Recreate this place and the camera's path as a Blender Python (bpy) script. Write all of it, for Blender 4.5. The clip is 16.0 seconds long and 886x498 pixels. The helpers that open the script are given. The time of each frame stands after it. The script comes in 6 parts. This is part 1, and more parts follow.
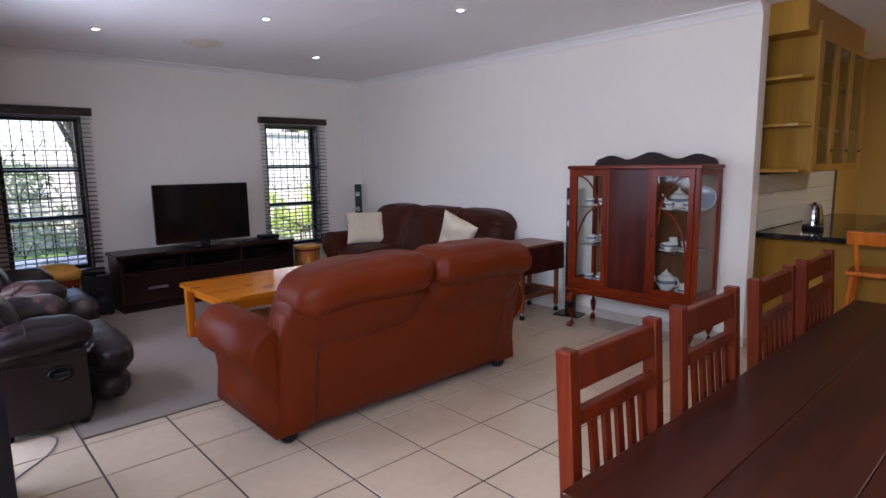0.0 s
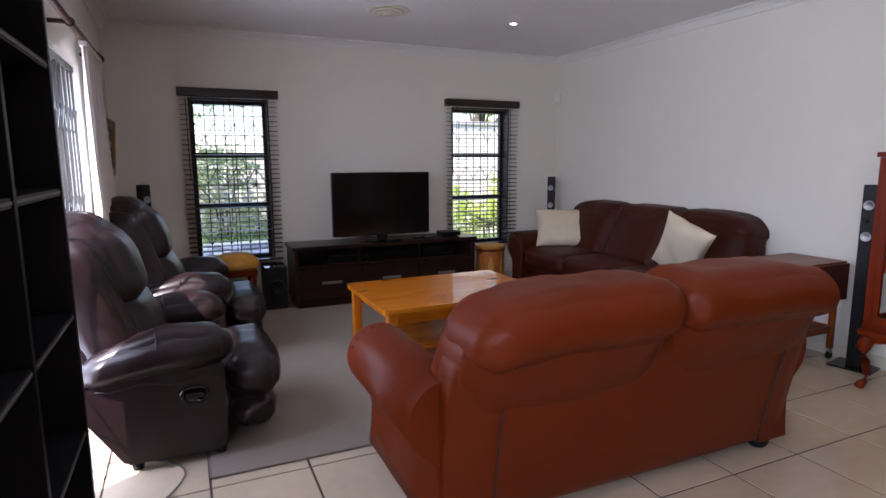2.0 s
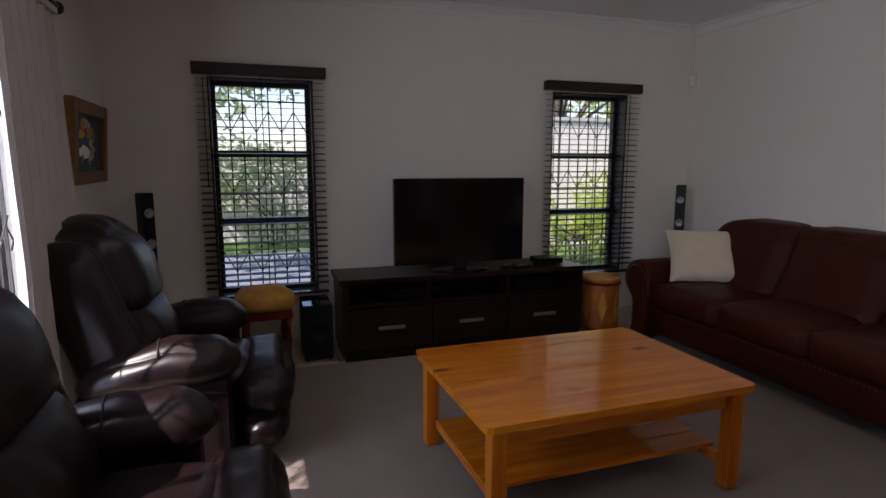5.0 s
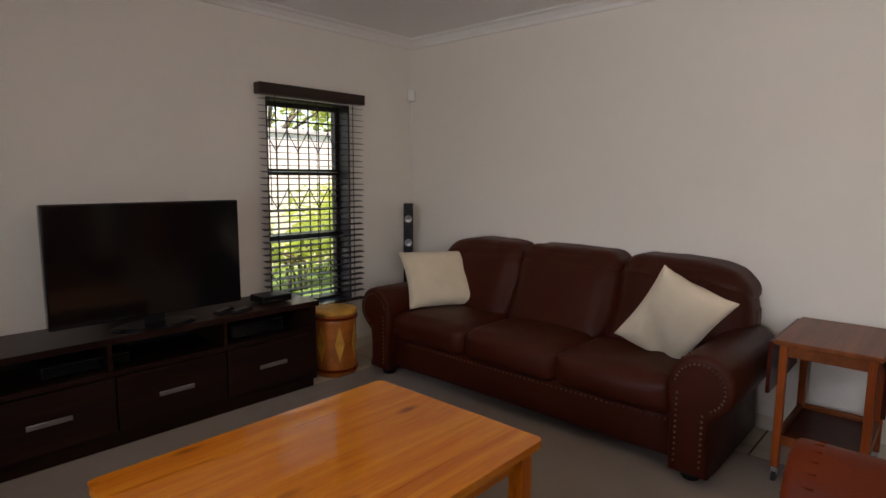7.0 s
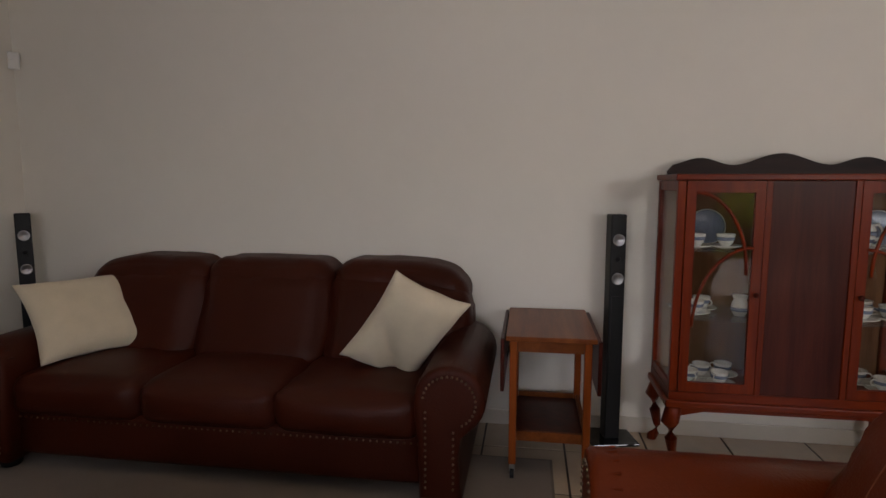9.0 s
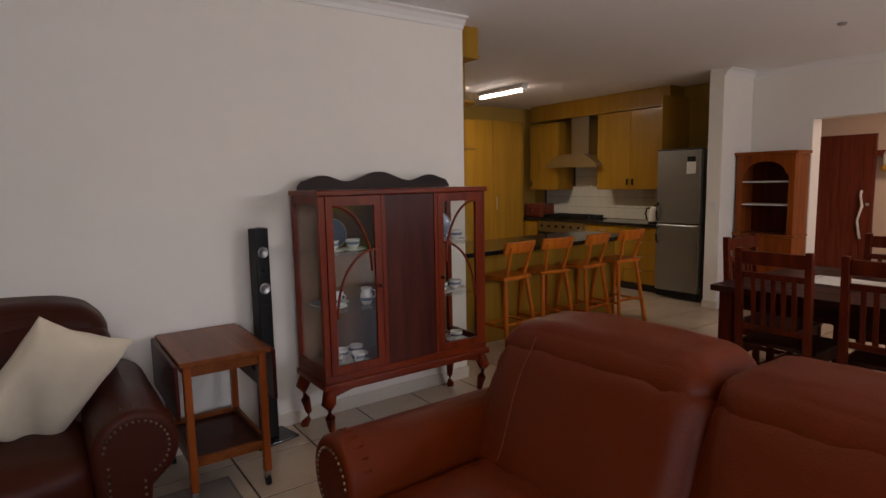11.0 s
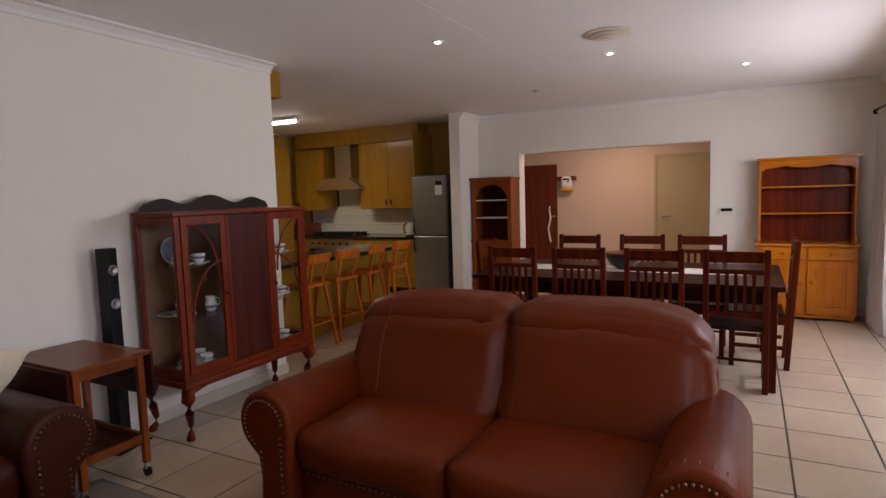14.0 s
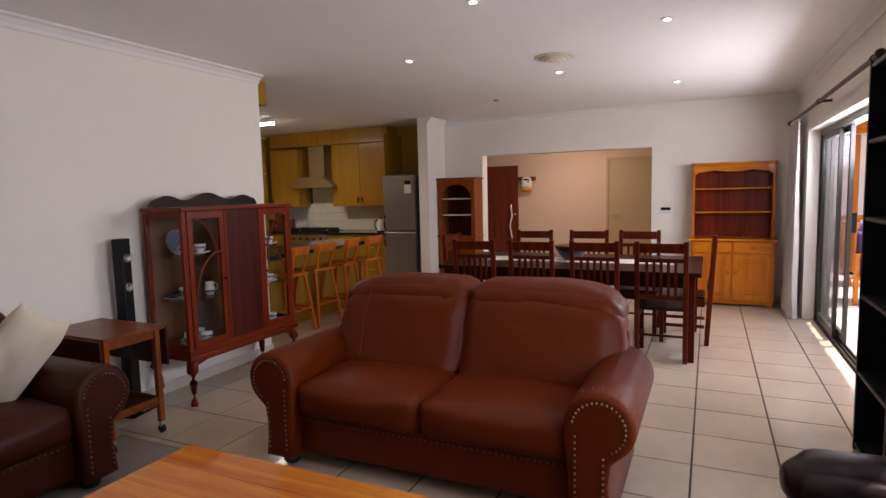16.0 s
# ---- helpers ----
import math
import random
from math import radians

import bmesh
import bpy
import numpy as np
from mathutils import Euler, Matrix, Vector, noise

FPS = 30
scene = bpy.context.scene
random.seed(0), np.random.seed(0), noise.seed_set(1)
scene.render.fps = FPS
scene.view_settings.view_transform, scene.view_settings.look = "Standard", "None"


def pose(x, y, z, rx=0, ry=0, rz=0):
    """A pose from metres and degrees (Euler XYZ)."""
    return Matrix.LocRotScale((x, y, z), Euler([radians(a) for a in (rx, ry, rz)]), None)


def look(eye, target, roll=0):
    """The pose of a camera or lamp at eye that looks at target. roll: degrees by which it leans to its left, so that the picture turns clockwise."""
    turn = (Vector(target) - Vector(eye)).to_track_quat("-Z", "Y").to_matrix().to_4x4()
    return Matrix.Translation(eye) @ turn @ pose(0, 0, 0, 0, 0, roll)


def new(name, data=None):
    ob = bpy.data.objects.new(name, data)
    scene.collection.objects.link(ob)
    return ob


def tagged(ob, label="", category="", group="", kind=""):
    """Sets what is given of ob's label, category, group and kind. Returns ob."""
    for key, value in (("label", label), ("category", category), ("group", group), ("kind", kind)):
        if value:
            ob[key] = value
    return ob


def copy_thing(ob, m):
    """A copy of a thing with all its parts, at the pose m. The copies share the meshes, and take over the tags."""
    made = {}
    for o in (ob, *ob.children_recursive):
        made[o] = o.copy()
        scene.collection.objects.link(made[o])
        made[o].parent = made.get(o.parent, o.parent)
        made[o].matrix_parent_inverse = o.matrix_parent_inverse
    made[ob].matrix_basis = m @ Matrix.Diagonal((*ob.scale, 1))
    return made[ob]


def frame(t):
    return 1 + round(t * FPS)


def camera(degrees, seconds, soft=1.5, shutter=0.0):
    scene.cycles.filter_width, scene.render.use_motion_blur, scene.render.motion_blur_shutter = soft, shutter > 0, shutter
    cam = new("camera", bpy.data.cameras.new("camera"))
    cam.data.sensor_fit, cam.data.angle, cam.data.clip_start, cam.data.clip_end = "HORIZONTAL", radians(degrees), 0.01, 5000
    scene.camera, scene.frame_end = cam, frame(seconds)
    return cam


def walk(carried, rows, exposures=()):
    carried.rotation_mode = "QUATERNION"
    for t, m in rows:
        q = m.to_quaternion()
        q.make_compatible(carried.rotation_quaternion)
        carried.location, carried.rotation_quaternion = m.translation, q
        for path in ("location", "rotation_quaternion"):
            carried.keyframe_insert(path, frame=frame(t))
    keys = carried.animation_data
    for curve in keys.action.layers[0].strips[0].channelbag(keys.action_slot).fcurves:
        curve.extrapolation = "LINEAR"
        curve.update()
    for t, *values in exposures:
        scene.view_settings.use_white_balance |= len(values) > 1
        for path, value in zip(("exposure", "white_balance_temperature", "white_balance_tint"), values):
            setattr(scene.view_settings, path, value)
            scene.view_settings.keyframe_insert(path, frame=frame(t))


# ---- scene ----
cam = camera(75.6, 16.0)
PATH = [
    (0, (0.2, -0.129, 1.428), (1.532, 1.334, 1.137), -0.8),
    (0.5, (0.344, 0.056, 1.434), (1.589, 1.594, 1.143), -0.4),
    (1, (0.463, 0.286, 1.401), (1.62, 1.889, 1.099), -0.5),
    (1.5, (0.582, 0.534, 1.379), (1.574, 2.244, 1.078), -0.4),
    (2, (0.685, 0.784, 1.363), (1.494, 2.588, 1.061), -0.3),
    (2.5, (0.769, 1.044, 1.363), (1.452, 2.9, 1.059), -0.3),
    (3, (0.842, 1.306, 1.377), (1.428, 3.192, 1.067), -0.1),
    (5.5, (1.039, 2.461, 1.378), (1.712, 4.322, 1.086), 0.3),
    (6, (1.089, 2.62, 1.391), (2.039, 4.358, 1.11), 0.2),
    (6.5, (1.151, 2.801, 1.401), (2.401, 4.339, 1.134), 0.5),
    (7, (1.243, 2.938, 1.415), (2.709, 4.276, 1.161), 0.4),
    (7.5, (1.285, 3.145, 1.410), (2.949, 4.230, 1.172), 0.6),
    (8, (1.355, 3.285, 1.400), (3.176, 4.081, 1.173), 0.4),
    (8.5, (1.545, 3.340, 1.385), (3.448, 3.908, 1.150), 0.2),
    (9, (1.630, 3.430, 1.372), (3.594, 3.727, 1.137), 0.0),
    (9.5, (1.690, 3.585, 1.352), (3.673, 3.445, 1.129), -0.1),
    (10, (1.646, 3.712, 1.394), (3.548, 3.144, 1.158), -0.6),
    (12.5, (1.41, 4.425, 1.462), (2.645, 2.863, 1.271), -1.7),
    (13, (1.384, 4.61, 1.462), (2.514, 2.97, 1.278), -1.9),
    (13.5, (1.361, 4.822, 1.456), (2.383, 3.113, 1.272), -1.8),
    (14, (1.326, 4.988, 1.45), (2.273, 3.237, 1.265), -1.8),
    (14.5, (1.272, 5.164, 1.45), (2.172, 3.387, 1.264), -1.7),
    (15, (1.206, 5.284, 1.446), (2.086, 3.498, 1.255), -1.6),
    (15.5, (1.145, 5.41, 1.457), (1.994, 3.609, 1.268), -1.6),
    (16, (1.061, 5.554, 1.46), (1.903, 3.751, 1.265), -1.4),
]
EXPOSURE = [
    (0.0, 1.92, 6000, 24), (1.5, 1.78, 6150, 23), (2.2, 1.86, 6150, 23), (3.0, 1.74, 6150, 25), (4.4, 1.15, 6400, 24), (5.5, 0.72, 6600, 24), (6.3, 1.12, 7200, 23),
    (7.0, 1.53, 7450, 22), (7.8, 1.62, 7200, 19), (8.5, 1.08, 7300, 20), (9.0, 1.15, 7500, 21), (9.5, 1.38, 7500, 22), (10.0, 1.28, 7450, 23), (12.5, 1.32, 7100, 26), (14.5, 1.5, 7000, 26), (16.0, 1.7, 6950, 26),
]
walk(cam, [(t, look(eye, target, roll)) for t, eye, target, roll in PATH], EXPOSURE)

# ---- world, sun, exposure ----
SUN_EL, SUN_AZ = 52.0, 238.0  # azimuth clockwise from +y
world = bpy.data.worlds.new("sky")
scene.world = world
world.use_nodes = True
wn = world.node_tree
sky = wn.nodes.new("ShaderNodeTexSky")
sky.sky_type, sky.sun_disc = "NISHITA", False
sky.sun_elevation, sky.sun_rotation = radians(SUN_EL), radians(SUN_AZ)
wn.nodes["Background"].inputs["Strength"].default_value = 0.15
wn.links.new(sky.outputs[0], wn.nodes["Background"].inputs["Color"])
sun = new("sun", bpy.data.lights.new("sun", "SUN"))
sun.data.energy, sun.data.angle, sun.data.color = 4.2, radians(0.6), (1.0, 0.95, 0.87)
sd = Vector((math.sin(radians(SUN_AZ)) * math.cos(radians(SUN_EL)), math.cos(radians(SUN_AZ)) * math.cos(radians(SUN_EL)), math.sin(radians(SUN_EL))))
sun.matrix_world = look(sd * 30, (0, 0, 0))


def sky_window(name, at, target, w, h, power):
    """The sky's light in an opening."""
    d = bpy.data.lights.new(name, "AREA")
    d.shape, d.size, d.size_y, d.energy, d.color = "RECTANGLE", w, h, power, (0.78, 0.88, 1.0)
    ob = new(name, d)
    ob.matrix_world = look(at, target)
    return ob


sky_window("daylight_north_door", (-0.12, 4.1, 1.15), (3, 4.1, 1.0), 2.0, 1.9, 40)
sky_window("daylight_south_door", (-0.13, -0.1, 1.80), (3, -0.1, 1.2), 2.8, 0.36, 24)

# ---- materials ----
def mat(name, color, rough=0.6, metal=0.0, var=0.12, scale=8.0, bump=0.0, bscale=60.0, spec=0.5, coat=0.0, rand=0.0, stretch=(1, 1, 1), rvar=0.0, sheen=0.0, world=False):
    """A surface with colour drift at two scales, grain relief and gloss that varies."""
    m = bpy.data.materials.new(name)
    m.use_nodes = True
    t = m.node_tree
    b = t.nodes["Principled BSDF"]
    b.inputs["Roughness"].default_value, b.inputs["Metallic"].default_value = rough, metal
    b.inputs["Specular IOR Level"].default_value, b.inputs["Coat Weight"].default_value = spec, coat
    b.inputs["Coat Roughness"].default_value = 0.15
    b.inputs["Sheen Weight"].default_value = sheen
    co = t.nodes.new("ShaderNodeTexCoord")
    mp = t.nodes.new("ShaderNodeMapping")
    mp.inputs["Scale"].default_value = stretch
    src0 = t.nodes.new("ShaderNodeNewGeometry").outputs["Position"] if world else co.outputs["Object"]
    t.links.new(src0, mp.inputs["Vector"])
    n1, n2 = t.nodes.new("ShaderNodeTexNoise"), t.nodes.new("ShaderNodeTexNoise")
    n1.inputs["Scale"].default_value, n1.inputs["Detail"].default_value = scale, 3
    n2.inputs["Scale"].default_value, n2.inputs["Detail"].default_value = scale * 9, 2
    for n in (n1, n2):
        t.links.new(mp.outputs[0], n.inputs["Vector"])
    add = t.nodes.new("ShaderNodeMath")
    add.operation = "MULTIPLY_ADD"
    add.inputs[1].default_value = 0.4
    t.links.new(n2.outputs["Fac"], add.inputs[0])
    t.links.new(n1.outputs["Fac"], add.inputs[2])
    src = add.outputs[0]
    if rand:
        oi = t.nodes.new("ShaderNodeObjectInfo")
        ra = t.nodes.new("ShaderNodeMath")
        ra.operation = "MULTIPLY_ADD"
        ra.inputs[1].default_value = rand
        t.links.new(oi.outputs["Random"], ra.inputs[0])
        t.links.new(src, ra.inputs[2])
        src = ra.outputs[0]
    ramp = t.nodes.new("ShaderNodeMapRange")
    mid = 0.7 + rand * 0.5
    ramp.inputs["From Min"].default_value, ramp.inputs["From Max"].default_value = mid - 0.35 - rand * 0.5, mid + 0.35 + rand * 0.5
    ramp.inputs["To Min"].default_value, ramp.inputs["To Max"].default_value = 1 - var - rand * 0.2, 1 + var + rand * 0.2
    t.links.new(src, ramp.inputs["Value"])
    mul = t.nodes.new("ShaderNodeVectorMath")
    mul.operation = "SCALE"
    mul.inputs[0].default_value = color
    t.links.new(ramp.outputs[0], mul.inputs["Scale"])
    t.links.new(mul.outputs[0], b.inputs["Base Color"])
    if rvar:
        rr = t.nodes.new("ShaderNodeMapRange")
        rr.inputs["From Min"].default_value, rr.inputs["From Max"].default_value = 0.3, 0.7
        rr.inputs["To Min"].default_value, rr.inputs["To Max"].default_value = max(0.02, rough - rvar), rough + rvar
        t.links.new(n1.outputs["Fac"], rr.inputs["Value"])
        t.links.new(rr.outputs[0], b.inputs["Roughness"])
    if bump:
        n3 = t.nodes.new("ShaderNodeTexNoise")
        n3.inputs["Scale"].default_value, n3.inputs["Detail"].default_value = bscale, 4
        t.links.new(mp.outputs[0], n3.inputs["Vector"])
        bp = t.nodes.new("ShaderNodeBump")
        bp.inputs["Strength"].default_value, bp.inputs["Distance"].default_value = bump, 0.004
        t.links.new(n3.outputs["Fac"], bp.inputs["Height"])
        t.links.new(bp.outputs[0], b.inputs["Normal"])
    return m


def wood(name, dark, light, rough=0.4, axis=0, scale=3.0, coat=0.0, knots=0.0, rand=0.0, coat_rough=0.12):
    """Wood with grain along one axis (0 x, 1 y, 2 z), and knots if wanted."""
    m = bpy.data.materials.new(name)
    m.use_nodes = True
    t = m.node_tree
    b = t.nodes["Principled BSDF"]
    b.inputs["Roughness"].default_value, b.inputs["Coat Weight"].default_value, b.inputs["Coat Roughness"].default_value = rough, coat, coat_rough
    b.inputs["Specular IOR Level"].default_value = 0.13
    co, mp = t.nodes.new("ShaderNodeTexCoord"), t.nodes.new("ShaderNodeMapping")
    s = [scale * 5] * 3
    s[axis] = scale * 0.35
    mp.inputs["Scale"].default_value = s
    t.links.new(co.outputs["Object"], mp.inputs["Vector"])
    if rand:
        oi, sc = t.nodes.new("ShaderNodeObjectInfo"), t.nodes.new("ShaderNodeVectorMath")
        sc.operation = "SCALE"
        sc.inputs[0].default_value = (7, 5, 3)
        t.links.new(oi.outputs["Random"], sc.inputs["Scale"])
        t.links.new(sc.outputs[0], mp.inputs["Location"])
    n1, n2 = t.nodes.new("ShaderNodeTexNoise"), t.nodes.new("ShaderNodeTexNoise")
    n1.inputs["Scale"].default_value, n1.inputs["Detail"].default_value, n1.inputs["Distortion"].default_value = 1.0, 5, 0.6
    n2.inputs["Scale"].default_value, n2.inputs["Detail"].default_value = 7.0, 3
    t.links.new(mp.outputs[0], n1.inputs["Vector"])
    t.links.new(mp.outputs[0], n2.inputs["Vector"])
    mixn = t.nodes.new("ShaderNodeMath")
    mixn.operation = "MULTIPLY_ADD"
    mixn.inputs[1].default_value = 0.35
    t.links.new(n2.outputs["Fac"], mixn.inputs[0])
    t.links.new(n1.outputs["Fac"], mixn.inputs[2])
    ramp = t.nodes.new("ShaderNodeValToRGB")
    ramp.color_ramp.elements[0].position, ramp.color_ramp.elements[1].position = 0.45, 0.9
    ramp.color_ramp.elements[0].color, ramp.color_ramp.elements[1].color = (*dark, 1), (*light, 1)
    t.links.new(mixn.outputs[0], ramp.inputs["Fac"])
    out = ramp.outputs["Color"]
    if knots:
        mk = t.nodes.new("ShaderNodeMapping")
        ks = [6.0] * 3
        ks[axis] = 2.2
        mk.inputs["Scale"].default_value = ks
        vo, kr, mx = t.nodes.new("ShaderNodeTexVoronoi"), t.nodes.new("ShaderNodeMapRange"), t.nodes.new("ShaderNodeMix")
        vo.inputs["Scale"].default_value = 1.0
        kr.inputs["From Min"].default_value, kr.inputs["From Max"].default_value = 0.05, 0.16
        kr.inputs["To Min"].default_value, kr.inputs["To Max"].default_value = knots, 0.0
        mx.data_type = "RGBA"
        mx.inputs[7].default_value = (dark[0] * 0.35, dark[1] * 0.3, dark[2] * 0.3, 1)
        t.links.new(co.outputs["Object"], mk.inputs["Vector"])
        t.links.new(mk.outputs[0], vo.inputs["Vector"])
        t.links.new(vo.outputs["Distance"], kr.inputs["Value"])
        t.links.new(kr.outputs[0], mx.inputs[0])
        t.links.new(out, mx.inputs[6])
        out = mx.outputs[2]
    t.links.new(out, b.inputs["Base Color"])
    bp = t.nodes.new("ShaderNodeBump")
    bp.inputs["Strength"].default_value, bp.inputs["Distance"].default_value = 0.15, 0.002
    t.links.new(mixn.outputs[0], bp.inputs["Height"])
    t.links.new(bp.outputs[0], b.inputs["Normal"])
    return m


def glass_mat(name, tint=(1, 1, 1), rough=0.0, gloss=0.08):
    """A thin pane: clear, with a mirror share."""
    m = bpy.data.materials.new(name)
    m.use_nodes = True
    t = m.node_tree
    t.nodes.remove(t.nodes["Principled BSDF"])
    tr, gl, mx = t.nodes.new("ShaderNodeBsdfTransparent"), t.nodes.new("ShaderNodeBsdfGlossy"), t.nodes.new("ShaderNodeMixShader")
    fr, pw, ad = t.nodes.new("ShaderNodeLayerWeight"), t.nodes.new("ShaderNodeMath"), t.nodes.new("ShaderNodeMath")
    fr.inputs["Blend"].default_value = 0.5
    pw.operation, pw.inputs[1].default_value = "POWER", 5.0
    ad.operation, ad.inputs[1].default_value, ad.inputs[2].default_value = "MULTIPLY_ADD", 0.6, gloss / 2
    tr.inputs["Color"].default_value = (*tint, 1)
    gl.inputs["Roughness"].default_value = rough
    t.links.new(fr.outputs["Facing"], pw.inputs[0])
    t.links.new(pw.outputs[0], ad.inputs[0])
    t.links.new(ad.outputs[0], mx.inputs[0])
    t.links.new(tr.outputs[0], mx.inputs[1])
    t.links.new(gl.outputs[0], mx.inputs[2])
    t.links.new(mx.outputs[0], t.nodes["Material Output"].inputs["Surface"])
    return m


def glow(name, color, strength):
    m = bpy.data.materials.new(name)
    m.use_nodes = True
    b = m.node_tree.nodes["Principled BSDF"]
    b.inputs["Base Color"].default_value = (*color, 1)
    b.inputs["Emission Color"].default_value, b.inputs["Emission Strength"].default_value = (*color, 1), strength
    return m


M_WALL = mat("cream_wall_paint", (0.80, 0.76, 0.68), 0.75, var=0.03, scale=1.2, bump=0.08, bscale=90)
M_CEIL = mat("white_ceiling_paint", (0.84, 0.83, 0.82), 0.8, var=0.025, scale=1.0, bump=0.05, bscale=60)
M_CORNICE = mat("white_cornice", (0.80, 0.78, 0.74), 0.7, var=0.02)
M_TILE = mat("cream_floor_tile", (0.50, 0.40, 0.295), 0.18, var=0.10, scale=2.2, bump=0.02, bscale=25, rand=0.2, rvar=0.04, world=True)
M_GROUT = mat("dark_grout", (0.055, 0.040, 0.032), 0.9, var=0.2, scale=20)
M_SKIRT = mat("tile_skirting", (0.62, 0.56, 0.47), 0.3, var=0.05)
M_RUG = mat("taupe_carpet", (0.19, 0.150, 0.118), 0.95, var=0.10, scale=6, bump=0.6, bscale=380, sheen=0.2)
M_RUGEDGE = mat("rug_binding", (0.17, 0.14, 0.115), 0.9, var=0.1)
M_TAN = mat("tan_leather", (0.116, 0.0158, 0.0020), 0.42, var=0.14, scale=2.2, bump=0.35, bscale=130, rvar=0.06, spec=0.15)
M_CHOC = mat("chocolate_leather", (0.048, 0.0078, 0.0028), 0.44, var=0.14, scale=2.5, bump=0.35, bscale=130, rvar=0.08, spec=0.18)
M_DARKLEATHER = mat("dark_brown_leather", (0.014, 0.0070, 0.0078), 0.32, var=0.12, scale=9, bump=0.07, bscale=200, rvar=0.03, spec=0.36)
M_SEAM = mat("leather_seam", (0.02, 0.011, 0.008), 0.7)
M_STITCH = mat("tan_stitching", (0.17, 0.040, 0.010), 0.7)
M_STUD = mat("brass_stud", (0.20, 0.15, 0.10), 0.32, metal=1.0)
M_PINE = wood("honey_pine", (0.42, 0.10, 0.004), (0.63, 0.215, 0.012), 0.25, axis=0, coat=0.5, knots=0.85, coat_rough=0.05)
M_PINE_Z = wood("honey_pine_upright", (0.40, 0.094, 0.005), (0.60, 0.185, 0.012), 0.3, axis=2, coat=0.2, knots=0.5)
M_PINE_Y = wood("honey_pine_crosswise", (0.40, 0.094, 0.005), (0.60, 0.185, 0.012), 0.3, axis=1, coat=0.2, knots=0.3)
M_REDPINE = wood("reddish_stained_pine", (0.17, 0.034, 0.006), (0.29, 0.070, 0.011), 0.35, axis=2, coat=0.15)
M_STOOL = wood("orange_pine_stool", (0.40, 0.085, 0.008), (0.60, 0.165, 0.014), 0.38, axis=2, coat=0.1)
M_MAHOG = wood("red_mahogany", (0.095, 0.0085, 0.0018), (0.205, 0.026, 0.004), 0.34, axis=2, coat=0.1)
M_MAHOG_Y = wood("red_mahogany_crosswise", (0.095, 0.0085, 0.0018), (0.205, 0.026, 0.004), 0.34, axis=1, coat=0.1)
M_MAHOG_DK = wood("figured_dark_mahogany", (0.035, 0.005, 0.003), (0.08, 0.013, 0.007), 0.36, axis=2, coat=0.08)
M_CABBACK = wood("brown_cabinet_back", (0.13, 0.055, 0.022), (0.22, 0.10, 0.042), 0.5, axis=2)
M_CREST = wood("black_stained_crest", (0.012, 0.007, 0.006), (0.035, 0.018, 0.014), 0.45, axis=1)
M_DINING = wood("dark_red_dining_wood", (0.050, 0.0046, 0.0010), (0.115, 0.0150, 0.0024), 0.40, axis=2, coat=0.04)
M_DINING_X = wood("dark_red_dining_top", (0.016, 0.003, 0.002), (0.040, 0.008, 0.003), 0.36, axis=0, coat=0.08)
M_TEAK = wood("teak_trolley", (0.12, 0.030, 0.008), (0.24, 0.068, 0.018), 0.35, axis=0, coat=0.15)
M_TEAK_Z = wood("teak_trolley_upright", (0.18, 0.034, 0.007), (0.32, 0.075, 0.014), 0.35, axis=2, coat=0.15)
M_WENGE = wood("wenge_veneer", (0.010, 0.0045, 0.0035), (0.026, 0.010, 0.007), 0.32, axis=0, coat=0.15)
M_BLACKWOOD = wood("black_bookcase_veneer", (0.006, 0.006, 0.008), (0.016, 0.015, 0.018), 0.4, axis=2)
M_WHITESTRIP = mat("pale_edge_strip", (0.13, 0.13, 0.14), 0.5)
M_BLACK = mat("black_plastic", (0.008, 0.008, 0.009), 0.45, var=0.1, spec=0.25)
M_BLACKGLOSS = mat("gloss_black_plastic", (0.006, 0.006, 0.007), 0.08, var=0.05)
M_SCREEN = mat("tv_screen", (0.004, 0.004, 0.005), 0.12, var=0.02)
M_STEEL = mat("brushed_steel", (0.42, 0.42, 0.43), 0.32, metal=1.0, var=0.06, scale=5, stretch=(1, 1, 12))
M_CHROME = mat("chrome", (0.75, 0.75, 0.76), 0.12, metal=1.0, var=0.02)
M_BLIND = wood("dark_blind_slat", (0.016, 0.007, 0.005), (0.040, 0.018, 0.012), 0.35, axis=0, coat=0.35)
M_FRAME = mat("dark_window_frame", (0.016, 0.014, 0.014), 0.4, var=0.1)
M_BARS = mat("black_burglar_bar", (0.008, 0.008, 0.009), 0.45)
M_GLASS = glass_mat("window_glass", (0.97, 0.98, 1.0))
M_CABGLASS = glass_mat("cabinet_glass", (0.96, 0.97, 0.96), gloss=0.045)
M_ALU = mat("bronze_aluminium", (0.055, 0.052, 0.048), 0.38, metal=0.6, var=0.08)
M_CURTAIN = mat("pale_curtain_cloth", (0.62, 0.56, 0.52), 0.85, var=0.05, scale=10, bump=0.3, bscale=300, sheen=0.2)
M_ROD = wood("dark_curtain_rod", (0.030, 0.012, 0.007), (0.075, 0.030, 0.016), 0.35, axis=1)
M_CUSHION = mat("cream_linen", (0.66, 0.57, 0.42), 0.9, var=0.06, scale=12, bump=0.4, bscale=320, sheen=0.2)
M_CHINA = mat("white_china", (0.78, 0.77, 0.72), 0.12, var=0.03)
M_CHINABLUE = mat("painted_china_band", (0.20, 0.24, 0.33), 0.15, var=0.3, scale=60)
M_KITCHEN = wood("yellow_maple_kitchen", (0.28, 0.138, 0.014), (0.36, 0.185, 0.021), 0.38, axis=2, coat=0.1, scale=2.0)
